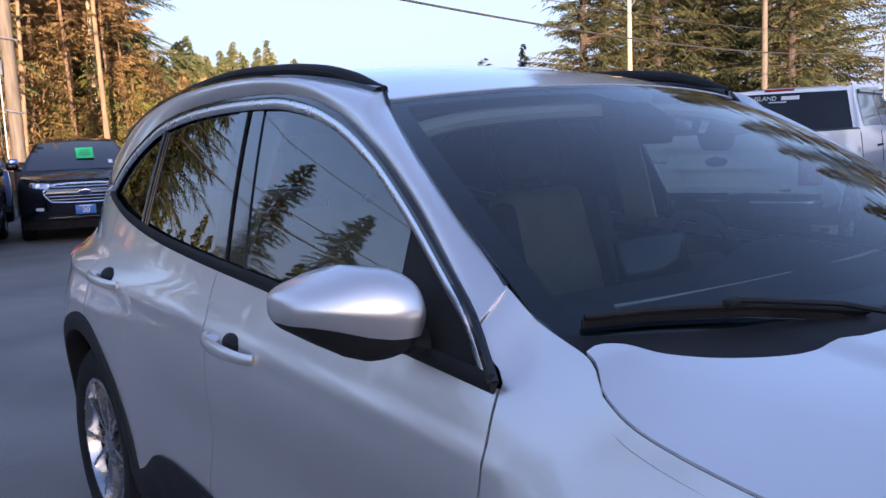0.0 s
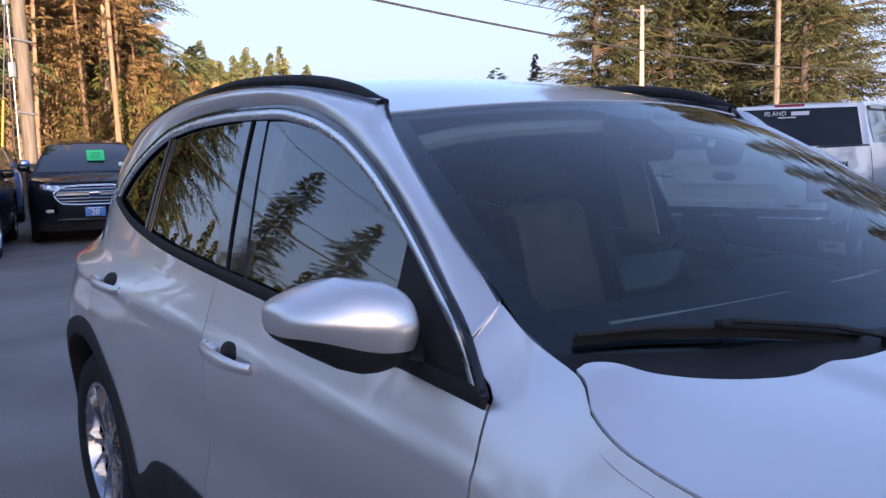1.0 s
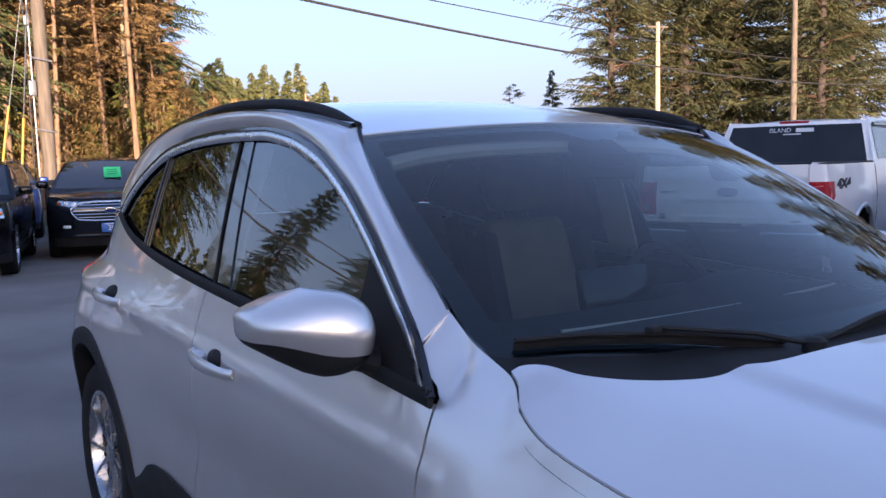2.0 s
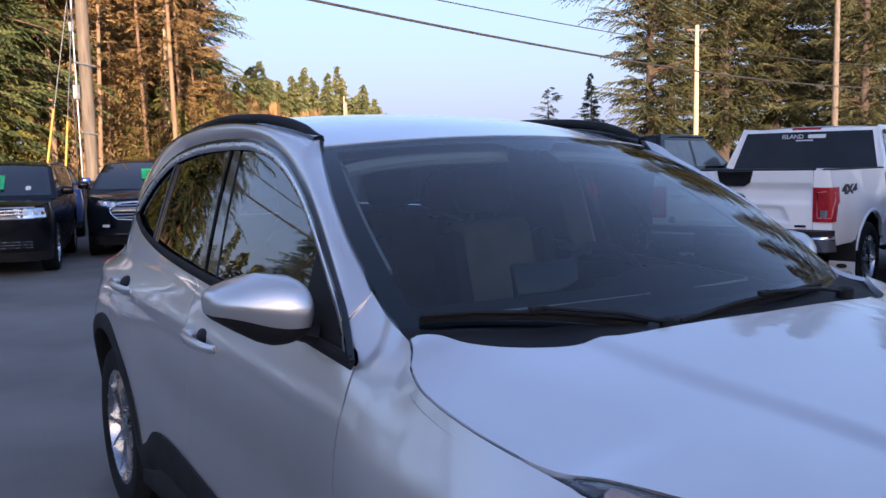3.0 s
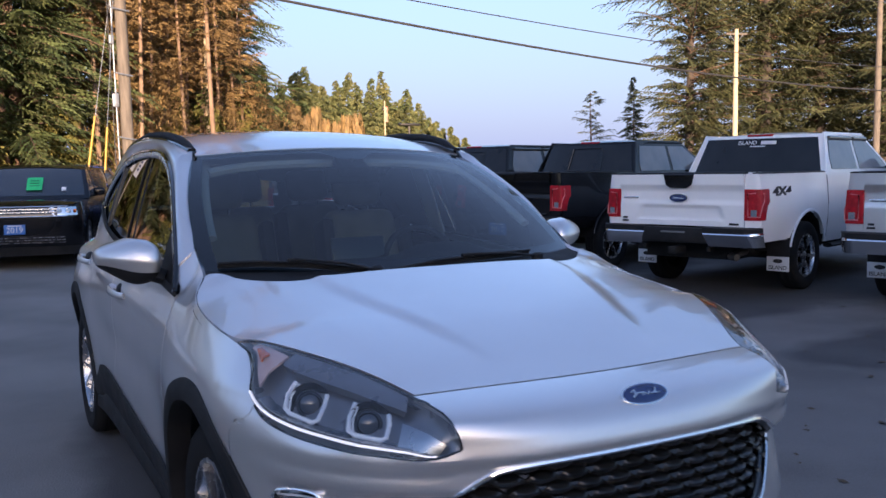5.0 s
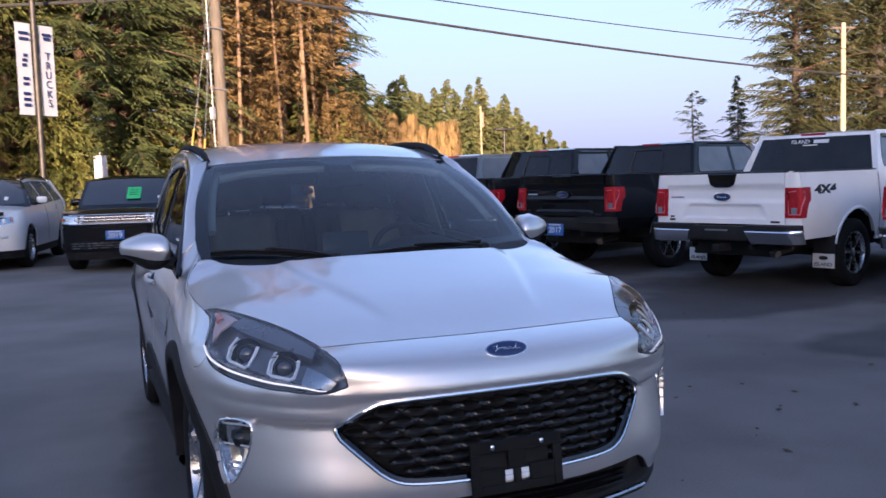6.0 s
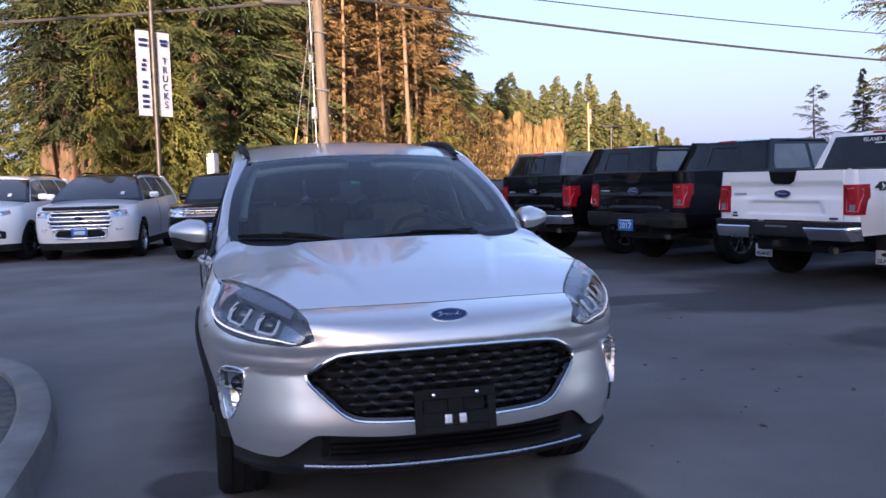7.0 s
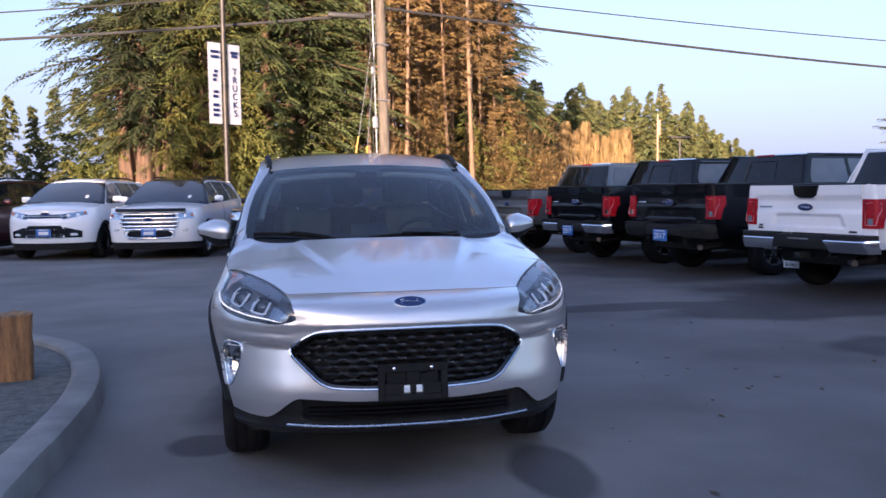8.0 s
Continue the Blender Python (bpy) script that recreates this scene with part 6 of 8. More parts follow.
    for d0 in (48.0, 59.5):
        mod = empty("lamp_module")
        mod.parent = hl
        c = lamp_pt(d0, 0.42, 0.050)
        aim = look(c, c + Vector((side * 0.4, -1, 0.15)))
        lathe("lamp_bowl", [(0.054, 0.000), (0.047, 0.012), (0.036, 0.026), (0.026, 0.032), (0.001, 0.034)], LAMP_SILVER, mod, 24, aim, sharp=25)
        lathe("lamp_collar", [(0.033, 0.026), (0.034, -0.006), (0.029, -0.009), (0.027, -0.004)], ALLOY_DARK, mod, 24, aim)
        bm = bmesh.new()
        bmesh.ops.create_uvsphere(bm, u_segments=20, v_segments=12, radius=0.028)
        bm.transform(aim @ Matrix.Diagonal((1, 1, 0.6, 1)))
        part_bm("lamp_projector", bm, LENS_SMOKE, mod)
        dd = 3.7
        for inner, rad in ((0.0, 0.0062), (0.75, 0.0026)):
            br = [lamp_pt(d0 + dd - inner, 0.60, 0.02), lamp_pt(d0 + dd * 0.95 - inner, 0.40, 0.02), lamp_pt(d0 + dd * 0.72 - inner, 0.25, 0.02), lamp_pt(d0 + dd * 0.4 - inner, 0.22, 0.02), lamp_pt(d0 - dd * 0.7, 0.22, 0.02), lamp_pt(d0 - dd * 0.9, 0.27, 0.02), lamp_pt(d0 - dd * 0.85, 0.45, 0.02), lamp_pt(d0 - dd * 0.7, 0.58, 0.02)]
            tube("lamp_bracket", br, rad, LAMP_WHITE, mod, seg=6)

    # inner wing edge behind the seam under the lamp
    g = []
    for k in range(7):
        row = []
        for i in range(15):
            d = lerp(57.0, 71.0, i / 14)
            p = nose(d * D, lerp(0.775, lo_f(d) - 0.004, k / 6))
            row.append(Vector((side * (p.x - 0.006 * math.sin(d * D)), p.y + 0.006 * math.cos(d * D), p.z)))
        g.append(row)
    skin("wing_flange", g, PAINT_SILVER, car, out=(side, -1, 0.2), rim=0)

    # fog lamp
    fog = empty("fog_lamp")
    fog.parent = car
    tagged(fog, "upright fog lamp with bright bezel")
    def fog_pt(s, z, depth):
        p = nose(s, z)
        q = nose(s + 0.01, z) - nose(s - 0.01, z)
        p = p - Vector((q.y, -q.x, 0)).normalized() * depth
        return Vector((side * p.x, p.y, p.z))
    cs, cz_ = 57.5 * D, 0.59
    tube("fog_bezel", [fog_pt(s, z, -0.001) for s, z in FOG], 0.0042, CHROME, fog, seg=8, closed=True)
    rings = [[fog_pt(lerp(cs, s, k), lerp(cz_, z, k), dep) for s, z in FOG + FOG[:1]] for k, dep in ((1.0, 0.004), (0.86, 0.03), (0.5, 0.05), (0.05, 0.055))]
    skin("fog_housing", rings, LAMP_SILVER, fog, out=(side * 0.6, -1, 0), rim=0, sharp=20)
    skin("fog_lens", [[fog_pt(lerp(cs, s, k), lerp(cz_, z, k), 0.004) for s, z in FOG + FOG[:1]] for k in (1.0, 0.5, 0.05)], GLASS_LAMP, fog, out=(side * 0.6, -1, 0), rim=0)
    bm = bmesh.new()
    bmesh.ops.create_uvsphere(bm, u_segments=18, v_segments=10, radius=0.032)
    bm.transform(Matrix.Translation(fog_pt(57 * D, 0.615, 0.035)))
    part_bm("fog_projector", bm, GLOSS_BLACK, fog)
    for z in (0.665, 0.60, 0.54, 0.52):
        tube("fog_rib", [fog_pt(lerp(53.5, 61.5, i / 6) * D if z > 0.56 else lerp(56.5, 60, i / 6) * D, z, 0.014) for i in range(7)], 0.003, LAMP_WHITE, fog, seg=6)

# tailgate and underbody, to close the shape
g = []
for k in range(25):
    t = k / 24
    z = lerp(0.42, 1.48, t)
    row = []
    for i in range(-16, 17):
        u = i / 16
        w = body_x(4.34, z) if z < 1.26 else lerp(body_x(4.34, 1.26), 0.50, (z - 1.26) / 0.22)
        y = (4.50 if z < 0.8 else 4.50 - 0.08 * sm(0.8, 1.2, z)) - 0.24 * max(0, (z - 1.2) / 0.35) ** 1.2 - 0.12 * abs(u) ** 3
        row.append((u * w, y, z))
    g.append(row)
skin("tailgate", g, PAINT_SILVER, car, out=(0, 1, 0.1), rim=0.02, inside=lambda p: p[2] > 1.2 and p[2] < 1.45 and abs(p[0]) < 0.50)
skin("rear_screen", [[(u * lerp(0.52, 0.42, k / 6), 4.432 - 0.24 * max(0, (lerp(1.22, 1.44, k / 6) - 1.2) / 0.35) ** 1.2 - 0.05 * u * u, lerp(1.22, 1.44, k / 6)) for u in [i / 8 for i in range(-8, 9)]] for k in range(7)], GLASS_REAR, car, out=(0, 1, 0.2), rim=0.004)
block("underbody", (1.5, 3.9, 0.10), DARK, car, Matrix.Translation((0, 2.3, 0.29)), 0.03)

# cabin: floor, dash, seats, trim
block("cabin_floor", (1.5, 3.2, 0.06), CLOTH_DARK, car, Matrix.Translation((0, 2.75, 0.42)), 0.02)
block("firewall", (1.5, 0.06, 0.6), DARK, car, Matrix.Translation((0, 1.25, 0.70)), 0.01)
skin("dashboard", [[(u * 0.70, lerp(1.30 + 0.14 * u * u, 1.86 + 0.03 * u * u, k / 10), (1.07 - 0.012 * u * u + 0.03 * math.sin(math.pi * min(1, k / 10)) if k < 8 else 1.07 - 0.10 * (k - 7) ** 1.3 / 3) + (0.05 * math.exp(-((u * 0.70 - 0.37) / 0.2) ** 4) * math.exp(-((k - 7) / 2.2) ** 2))) for u in [i / 20 for i in range(-20, 21)]] for k in range(11)], CLOTH_DARK, car, out=(0, 0, 1), rim=0.05, label="dark dashboard")
tube("dash_line", [(-0.42 + 1.04 * i / 40, 1.50 + 0.05 * (abs(-0.42 + 1.04 * i / 40) / 0.62) ** 2, 1.094) for i in range(41)], 0.004, TRIM_PALE, car, seg=6)
block("centre_screen", (0.24, 0.03, 0.15), GLOSS_BLACK, car, Matrix.Translation((0, 1.78, 1.10)) @ Matrix.Rotation(radians(-12), 4, "X"), 0.008)


def seat(x, y, name="front_seat"):
    st = empty(name, pose(x, y, 0.45))
    st.parent = car
    tagged(st, "tan leather seat with dark bolsters")
    block("cushion", (0.50, 0.52, 0.16), CLOTH_TAN, st, Matrix.Translation((0, 0, 0.20)), 0.05, 3)
    block("base", (0.42, 0.42, 0.14), CLOTH_DARK, st, Matrix.Translation((0, 0, 0.06)), 0.02)
    bk = Matrix.Translation((0, 0.27, 0.50)) @ Matrix.Rotation(radians(-16), 4, "X")
    block("backrest", (0.46, 0.13, 0.62), CLOTH_TAN, st, bk, 0.055, 3, shape=lambda v: (v.x * (1 - 0.18 * (v.z > 0)), v.y, v.z))
    for sx in (-1, 1):
        block("bolster", (0.07, 0.17, 0.55), CLOTH_DARK, st, bk @ Matrix.Translation((sx * 0.215, -0.03, -0.02)), 0.03, 2)
        tube("headrest_post", [bk @ Vector((sx * 0.06, 0, 0.28)), bk @ Vector((sx * 0.06, 0, 0.38))], 0.006, CHROME, st, seg=8)
    block("headrest", (0.26, 0.10, 0.19), CLOTH_TAN, st, bk @ Matrix.Translation((0, -0.015, 0.43)), 0.045, 3)


seat(-0.37, 2.28)
seat(0.37, 2.28)
for x in (-0.42, 0.0, 0.42):
    seat(x, 3.15, "rear_seat")
sw = empty("steering_wheel", pose(0.37, 1.90, 1.02, 65))
sw.parent = car
tube("wheel_rim", [(0.185 * math.cos(2 * math.pi * i / 40), 0.185 * math.sin(2 * math.pi * i / 40), 0) for i in range(40)], 0.015, CLOTH_DARK, sw, seg=10, closed=True)
block("wheel_hub", (0.15, 0.13, 0.05), CLOTH_DARK, sw, None, 0.02)
for a in (0, 180, 270):
    tube("wheel_spoke", [(0.05 * math.cos(radians(a)), 0.05 * math.sin(radians(a)), 0), (0.18 * math.cos(radians(a)), 0.18 * math.sin(radians(a)), 0)], 0.018, SATIN, sw, rz=0.008, seg=8)
skin("headliner", [[(u * (roof_w(y) - 0.03), y, roof_zc(y) - 0.065 - 0.03 * u * u) for u in [i / 10 for i in range(-10, 11)]] for y in [2.02 + 2.2 * i / 12 for i in range(13)]], TRIM_PALE, car, out=(0, 0, -1), rim=0)
for side in (-1, 1):
    pts = [screen(side * 0.905, t) + Vector((0, 0.055, -0.035)) for t in [0.30 + 0.66 * i / 20 for i in range(21)]]
    tube("pillar_lining", pts, 0.022, TRIM_PALE, car, rz=0.014, seg=10, label="pale windscreen pillar lining")
    g = [[(side * (cabin_x(y, z) - 0.05), y, z) for z in (1.12, 1.3, 1.5)] for y in (2.44, 2.50, 2.58)]
    skin("pillar_lining", g, TRIM_PALE, car, out=(-side, 0, 0), rim=0.01)
    g = [[(side * (body_x(y, z) - 0.07), y, z) for z in (0.45, 0.8, 1.06)] for y in (1.4, 2.0, 2.6, 3.2, 3.8)]
    skin("door_card", g, CLOTH_DARK, car, out=(-side, 0, 0), rim=0.01)
tube("headliner_edge", [screen(u * 0.88, 0.925 - 0.05 * abs(u) ** 6) + Vector((0, 0.055, -0.035)) for u in us], 0.020, TRIM_PALE, car, seg=8)
im = empty("inner_mirror", pose(0.0, 1.83, 1.435, 8))
im.parent = car
block("mirror_shell", (0.25, 0.035, 0.07), PLASTIC, im, None, 0.015, 3)
tube("mirror_stem", [(0, 0.0, 0.02), (0, 0.01, 0.07)], 0.012, PLASTIC, im, seg=8)
block("sensor_cover", (0.13, 0.12, 0.05), PLASTIC, car, Matrix.Translation((0, 1.84, 1.475)) @ Matrix.Rotation(radians(28), 4, "X"), 0.015)

# other parked vehicles
# opaque side glass, the sky's paleness put into its grey
TINT_SKY_GREY = surf("sky_painted_side_glass", (0.10, 0.11, 0.125), (0.14, 0.15, 0.165), 0.04, scale=3, ior=1.7)
TINT = surf("tinted_window", (0.010, 0.012, 0.014), (0.016, 0.018, 0.020), 0.03, scale=3, ior=1.45)

TINT_SCREEN = surf("parked_windscreen", (0.022, 0.027, 0.032), (0.035, 0.040, 0.046), 0.03, scale=3, ior=2.1)


def hull(spec):
    """Lower body surface of a car by bearing round its front axle, nose to -y at y = 0."""
    W, yc, n, L = spec["w"], spec.get("yc", 0.62), spec.get("n", 2.8), spec["l"]
    sec = spec["sec"]
    ny = spec["nose"]
    side_len = L - yc

    def at(s, z):
        w, ln = W * sec(z), yc - ny(z)
        if s < math.pi / 2:
            r = (abs(math.sin(s) / w) ** n + abs(math.cos(s) / ln) ** n) ** (-1 / n)
            return Vector((r * math.sin(s), yc - r * math.cos(s), z))
        y = yc + (s - math.pi / 2)
        k = max(0.0, (y - (L - 0.9)) / 0.9)
        return Vector((w * (1 - 0.10 * k ** 2.5), y, z))
    return at, math.pi / 2 + side_len


def shell_grid(spec, at, smax, zb, zt, nu, nv):
    g = []
    for k in range(nv + 1):
        row = []
        for i in range(nu + 1):
            s = smax * (i / nu)
            z = 0.7
            for _ in range(4):
                p = at(s, z)
                z = lerp(zb(p), zt(p), k / nv)
            row.append(at(s, z))
        g.append([Vector((-p.x, p.y, p.z)) for p in reversed(row[1:])] + row)
    return g


def arch_cut(spec, y, lo):
    for yc in spec["axles"]:
        R = spec["wr"] + 0.075
        if abs(y - yc) < R:
            lo = max(lo, spec["wr"] + math.sqrt(R * R - (y - yc) ** 2) * 0.98)
    return lo


def parked_car(name, m, spec, paint, label, group="", plate=None, card=None, rim_mat=None):
    """A parked car seen from a distance: shell, bonnet, cabin, panes, lamps, grille, wheels."""
    c = tagged(empty(name), label, "car", group)
    at, smax = hull(spec)
    W, L, H = spec["w"], spec["l"], spec["h"]
    hood_f, hood_r, ws0, ws1 = spec["hood_f"], spec["hood_r"], spec["ws0"], spec["ws1"]
    belt = spl([ws0 - 0.3, ws0 + 0.6, L - 0.6, L], [hood_r + 0.0, spec["belt"], spec["belt"] + 0.06, spec["belt"] + 0.08])
    top_f = spl([0.0, 0.35, ws0], [hood_f, hood_f + 0.05, hood_r - 0.03])

    def zt(p):
        return top_f(p.y) if p.y < ws0 else belt(p.y) if p.y > ws0 + 0.3 else lerp(top_f(ws0), belt(ws0 + 0.3), (p.y - ws0) / 0.3)
    clad = spec.get("clad", 0.36)
    skin("body", shell_grid(spec, at, smax, lambda p: arch_cut(spec, p.y, clad), zt, 90, 14), paint, c, out=(0, -1, 0.1), rim=0.02)
    g = [[Vector((p.x * 0.985, p.y + 0.012, p.z)) for p in row] for row in shell_grid(spec, at, smax, lambda p: 0.22, lambda p: max(0.23, clad + 0.01) if arch_cut(spec, p.y, 0) == 0 else 0.225, 90, 2)]
    skin("lower_skirt", g, PLASTIC, c, out=(0, -1, 0), rim=0)
    # bonnet
    g = []
    for k in range(17):
        row = []
        for i in range(-14, 15):
            u = i / 14
            y = lerp(0.0, ws0 + 0.08, k / 16)
            lo, hi = 0.0, math.pi / 2
            zz = top_f(max(0.0, y))
            # edge of the shell at this depth
            yy = max(y, spec["nose"](zz) + 0.02)
            for _ in range(18):
                mid = (lo + hi) / 2
                if at(mid, zz).y < yy + 0.10 * (1 - min(1, y / 0.3)):
                    lo = mid
                else:
                    hi = mid
            e = at(lo, zz).x if yy < spec.get("yc", 0.62) else W * spec["sec"](zz)
            x = u * (e - 0.004)
            yf = spec["nose"](hood_f) + 0.02
            fr = at(math.atan2(abs(x), spec.get("yc", 0.62) - yf), hood_f).y
            row.append((x, max(lerp(0.0, ws0 + 0.08, k / 16), fr - 0.005), top_f(max(0, y)) + spec.get("crown", 0.06) * (1 - u * u) * sm(0, 0.35, y) + 0.002))
        g.append(row)
    skin("hood", g, spec.get("hood_mat", paint), c, out=(0, 0, 1), rim=0.012)
    if spec.get("deflector"):
        pts = []
        for i in range(-12, 13):
            x = 0.70 * i / 12
            q = at(math.atan2(abs(x), spec.get("yc", 0.62) - spec["nose"](hood_f)), hood_f)
            pts.append((x, q.y - 0.006, hood_f + 0.018))
        tube("hood_deflector", pts, 0.05, GLOSS_BLACK, c, rz=0.035, seg=8, label="black bonnet deflector")
    # cabin: one skin from belt to roof, with the panes set on it
    rw = spec["roof_w"]
    rear_y = spec.get("rear_y", L - 0.25)
    rz = spl([ws1, ws1 + 0.5, rear_y - 0.6, rear_y], [H - 0.05, H, H - 0.02, H - 0.07])

    def cab(y, t):
        """Side of the cabin: t = 0 at the belt, 1 at the roof's edge."""
        zb_ = belt(max(y, ws0 + 0.3))
        z1 = rz(min(max(y, ws1), rear_y)) - 0.05
        xb = W * spec["sec"](zb_) * (1 - 0.10 * max(0.0, (y - (L - 0.9)) / 0.9) ** 2.5) - 0.004
        return Vector((lerp(xb, rw, t) + 0.03 * 4 * t * (1 - t) * 0.6, y, lerp(zb_, z1, t)))
    ra = spec.get("rake", 0.5)
    y_front = lambda t: lerp(ws0 + 0.20, ws1 + 0.04, t)
    y_back = lambda t: lerp(L - 0.06, rear_y, t ** 1.2)
    for side in (-1, 1):
        g = [[cab(lerp(y_front(k / 8), y_back(k / 8), i / 30), k / 8) for i in range(31)] for k in range(9)]
        g = [[Vector((side * p.x, p.y, p.z)) for p in row] for row in g]
        skin("cabin_side", g, spec.get("pillar", paint), c, out=(side, 0, 0.2), rim=0.01)
        cuts = spec["cuts"]
        for a, b in zip(cuts, cuts[1:]):
            g = []
            for k in range(7):
                t = lerp(0.05, 0.90, k / 6)
                ya = max(a + 0.03, y_front(t) + 0.075)
                yb_ = min(b - 0.035, y_back(t) - 0.12)
                if yb_ < ya + 0.02:
                    yb_ = ya + 0.02
                g.append([Vector((side * (cab(lerp(ya, yb_, i / 10), t).x + 0.006), lerp(ya, yb_, i / 10), cab(lerp(ya, yb_, i / 10), t).z)) for i in range(11)])
            skin("side_window", g, spec.get("side_glass", TINT), c, out=(side, 0, 0.2), rim=0.008)
            yy = b - 0.12
            if b < L - 1.2:
                tube("door_handle", [(side * (W * spec["sec"](spec["belt"] - 0.13) + 0.012), yy - 0.09, spec["belt"] - 0.13), (side * (W * spec["sec"](spec["belt"] - 0.13) + 0.03), yy, spec["belt"] - 0.125), (side * (W * spec["sec"](spec["belt"] - 0.13) + 0.012), yy + 0.09, spec["belt"] - 0.12)], 0.012, spec.get("handle", paint), c, seg=6)
                tube("door_gap", [(side * (at(math.pi / 2 + b - spec.get("yc", 0.62), z).x + 0.001), b, z) for z in [lerp(0.42, spec["belt"], q / 8) for q in range(9)]], 0.004, DARK, c, seg=5)
        mz = spec["belt"] + 0.06
        mo = tagged(empty("door_mirror"), "")
        mo.parent = c
        block("mirror_shell", (0.19, 0.10, 0.125), spec.get("mirror", paint), mo, Matrix.Translation((side * (W + 0.07), ws0 + 0.62, mz + 0.06)), 0.04, 3)
        tube("mirror_foot", [(side * (W - 0.08), ws0 + 0.60, mz - 0.02), (side * (W + 0.03), ws0 + 0.62, mz + 0.02)], 0.03, PLASTIC, mo, seg=8)
    # windscreen and roof
    def ws(u, v):
        x = u * lerp(W * spec["sec"](hood_r) * 0.955, rw, v)
        return Vector((x, lerp(ws0 + 0.22 * u * u, ws1 + 0.06 * u * u, v), lerp(hood_r + 0.02, rz(ws1) - 0.03 * u * u, v) + 0.03 * 4 * v * (1 - v)))
    uu = [i / 12 for i in range(-12, 13)]
    skin("screen_frame", [[ws(u * 1.05, lerp(-0.05, 1.0, k / 10)) - Vector((0, 0, 0.008)) for u in uu] for k in range(11)], GLOSS_BLACK, c, out=(0, -1, 1), rim=0)
    skin("windshield", [[ws(u * 0.97, lerp(0.03, 0.95, k / 10)) for u in uu] for k in range(11)], TINT_SCREEN, c, out=(0, -1, 1), rim=0.006)
    roof_mat = spec.get("roof_mat", paint)
    skin("roof", [[(u * (rw + 0.012), lerp(ws1 - 0.02 + 0.06 * u * u, rear_y + 0.05, k / 16), rz(lerp(ws1, rear_y, k / 16)) - 0.045 * abs(u) ** 2.5) for u in uu] for k in range(17)], roof_mat, c, out=(0, 0, 1), rim=0.03)
    if spec.get("rails"):
        for side in (-1, 1):
            tube("roof_rail", [(side * (rw - 0.03), lerp(ws1 + 0.25, rear_y - 0.2, i / 12), rz(lerp(ws1 + 0.25, rear_y - 0.2, i / 12)) + 0.0 + 0.03 * sm(0, 0.15, i / 12) * (1 - sm(0.85, 1, i / 12)) - 0.02) for i in range(13)], 0.018, PLASTIC, c, seg=8)
    # tail
    skin("tailgate", [[(u * lerp(W * 0.93, rw, max(0, (z - spec["belt"]) / (H - spec["belt"]))) if z > spec["belt"] else u * W * 0.90, lerp(L, rear_y, max(0, (z - spec["belt"]) / (H - spec["belt"]))) - 0.05 * u * u, z) for u in uu] for z in [lerp(0.3, H - 0.08, k / 12) for k in range(13)]], paint, c, out=(0, 1, 0), rim=0.01)
    block("underbody", (W * 1.6, L - 0.9, 0.12), DARK, c, Matrix.Translation((0, L / 2, 0.28)), 0.02)
    # face: headlamps, grille, fog lamps
    def on(s, z, o=0.004):
        p = at(s, z)
        return Vector((p.x + o * math.sin(s), p.y - o * math.cos(s), z))
    for side in (-1, 1):
        (s0, s1, z0, z1, slant) = spec["lamp"]
        h = tagged(empty("headlamp"), "")
        h.parent = c
        g = []
        for k in range(5):
            row = []
            for i in range(11):
                s = lerp(s0, s1, i / 10) * D
                lo_, hi_ = z0 + slant * i / 10, z1 + slant * 0.6 * i / 10
                if i == 0:
                    lo_ = lerp(lo_, hi_, 0.35)
                p = on(s, lerp(lo_, hi_, k / 4), 0.010)
                row.append(Vector((side * p.x, p.y, p.z)))
            g.append(row)
        skin("lamp_lens", g, LAMP_SILVER if spec.get("bright_lamp", True) else GLOSS_BLACK, h, out=(side * 0.4, -1, 0), rim=0.012)
        for f_ in (0.35, 0.68):
            bm = bmesh.new()
            bmesh.ops.create_uvsphere(bm, u_segments=12, v_segments=8, radius=0.045)
            p = on(lerp(s0, s1, f_) * D, lerp(z0, z1, 0.5) + slant * 0.5 * f_, -0.012)
            bm.transform(Matrix.Translation((side * p.x, p.y, p.z)))
            part_bm("lamp_projector", bm, LAMP_WHITE, h)
        p = on(s1 * D * 0.97, lerp(z0, z1, 0.5) + slant * 0.8, 0.016)
        block("amber_marker", (0.03, 0.06, 0.05), LAMP_AMBER, h, Matrix.Translation((side * p.x, p.y, p.z)), 0.01)
        if "fog" in spec:
            fs, fz, fw, fh = spec["fog"]
            g = [[(lambda p: Vector((side * p.x, p.y, p.z)))(on((fs + fw * i / 6) * D, fz + fh * k / 3 * (1 - 0.4 * i / 6), 0.006)) for i in range(7)] for k in range(4)]
            skin("fog_recess", g, GLOSS_BLACK, c, out=(side * 0.4, -1, 0), rim=0.006)
            p = on((fs + fw * 0.55) * D, fz + fh * 0.3, 0.014)
            block("fog_lamp", (0.14, 0.04, 0.05), LAMP_WHITE, c, Matrix.Translation((side * p.x, p.y, p.z)) @ Matrix.Rotation(side * radians(fs), 4, "Z"), 0.015)
    gr = tagged(empty("grille"), "")
    gr.parent = c
    for (hw, z0, z1, pinch) in spec["grilles"]:
        g = []
        for k in range(9):
            z = lerp(z0, z1, k / 8)
            w_ = hw * (1 - pinch * abs(2 * k / 8 - 1) ** 1.5)
            row = []
            for i in range(-12, 13):
                x = w_ * i / 12
                p = at(math.atan2(abs(x), spec.get("yc", 0.62) - spec["nose"](z)), z)
                row.append(Vector((x, p.y - 0.006, z)))
            g.append(row)
        skin("grille_panel", g, GLOSS_BLACK, gr, out=(0, -1, 0), rim=0.01)
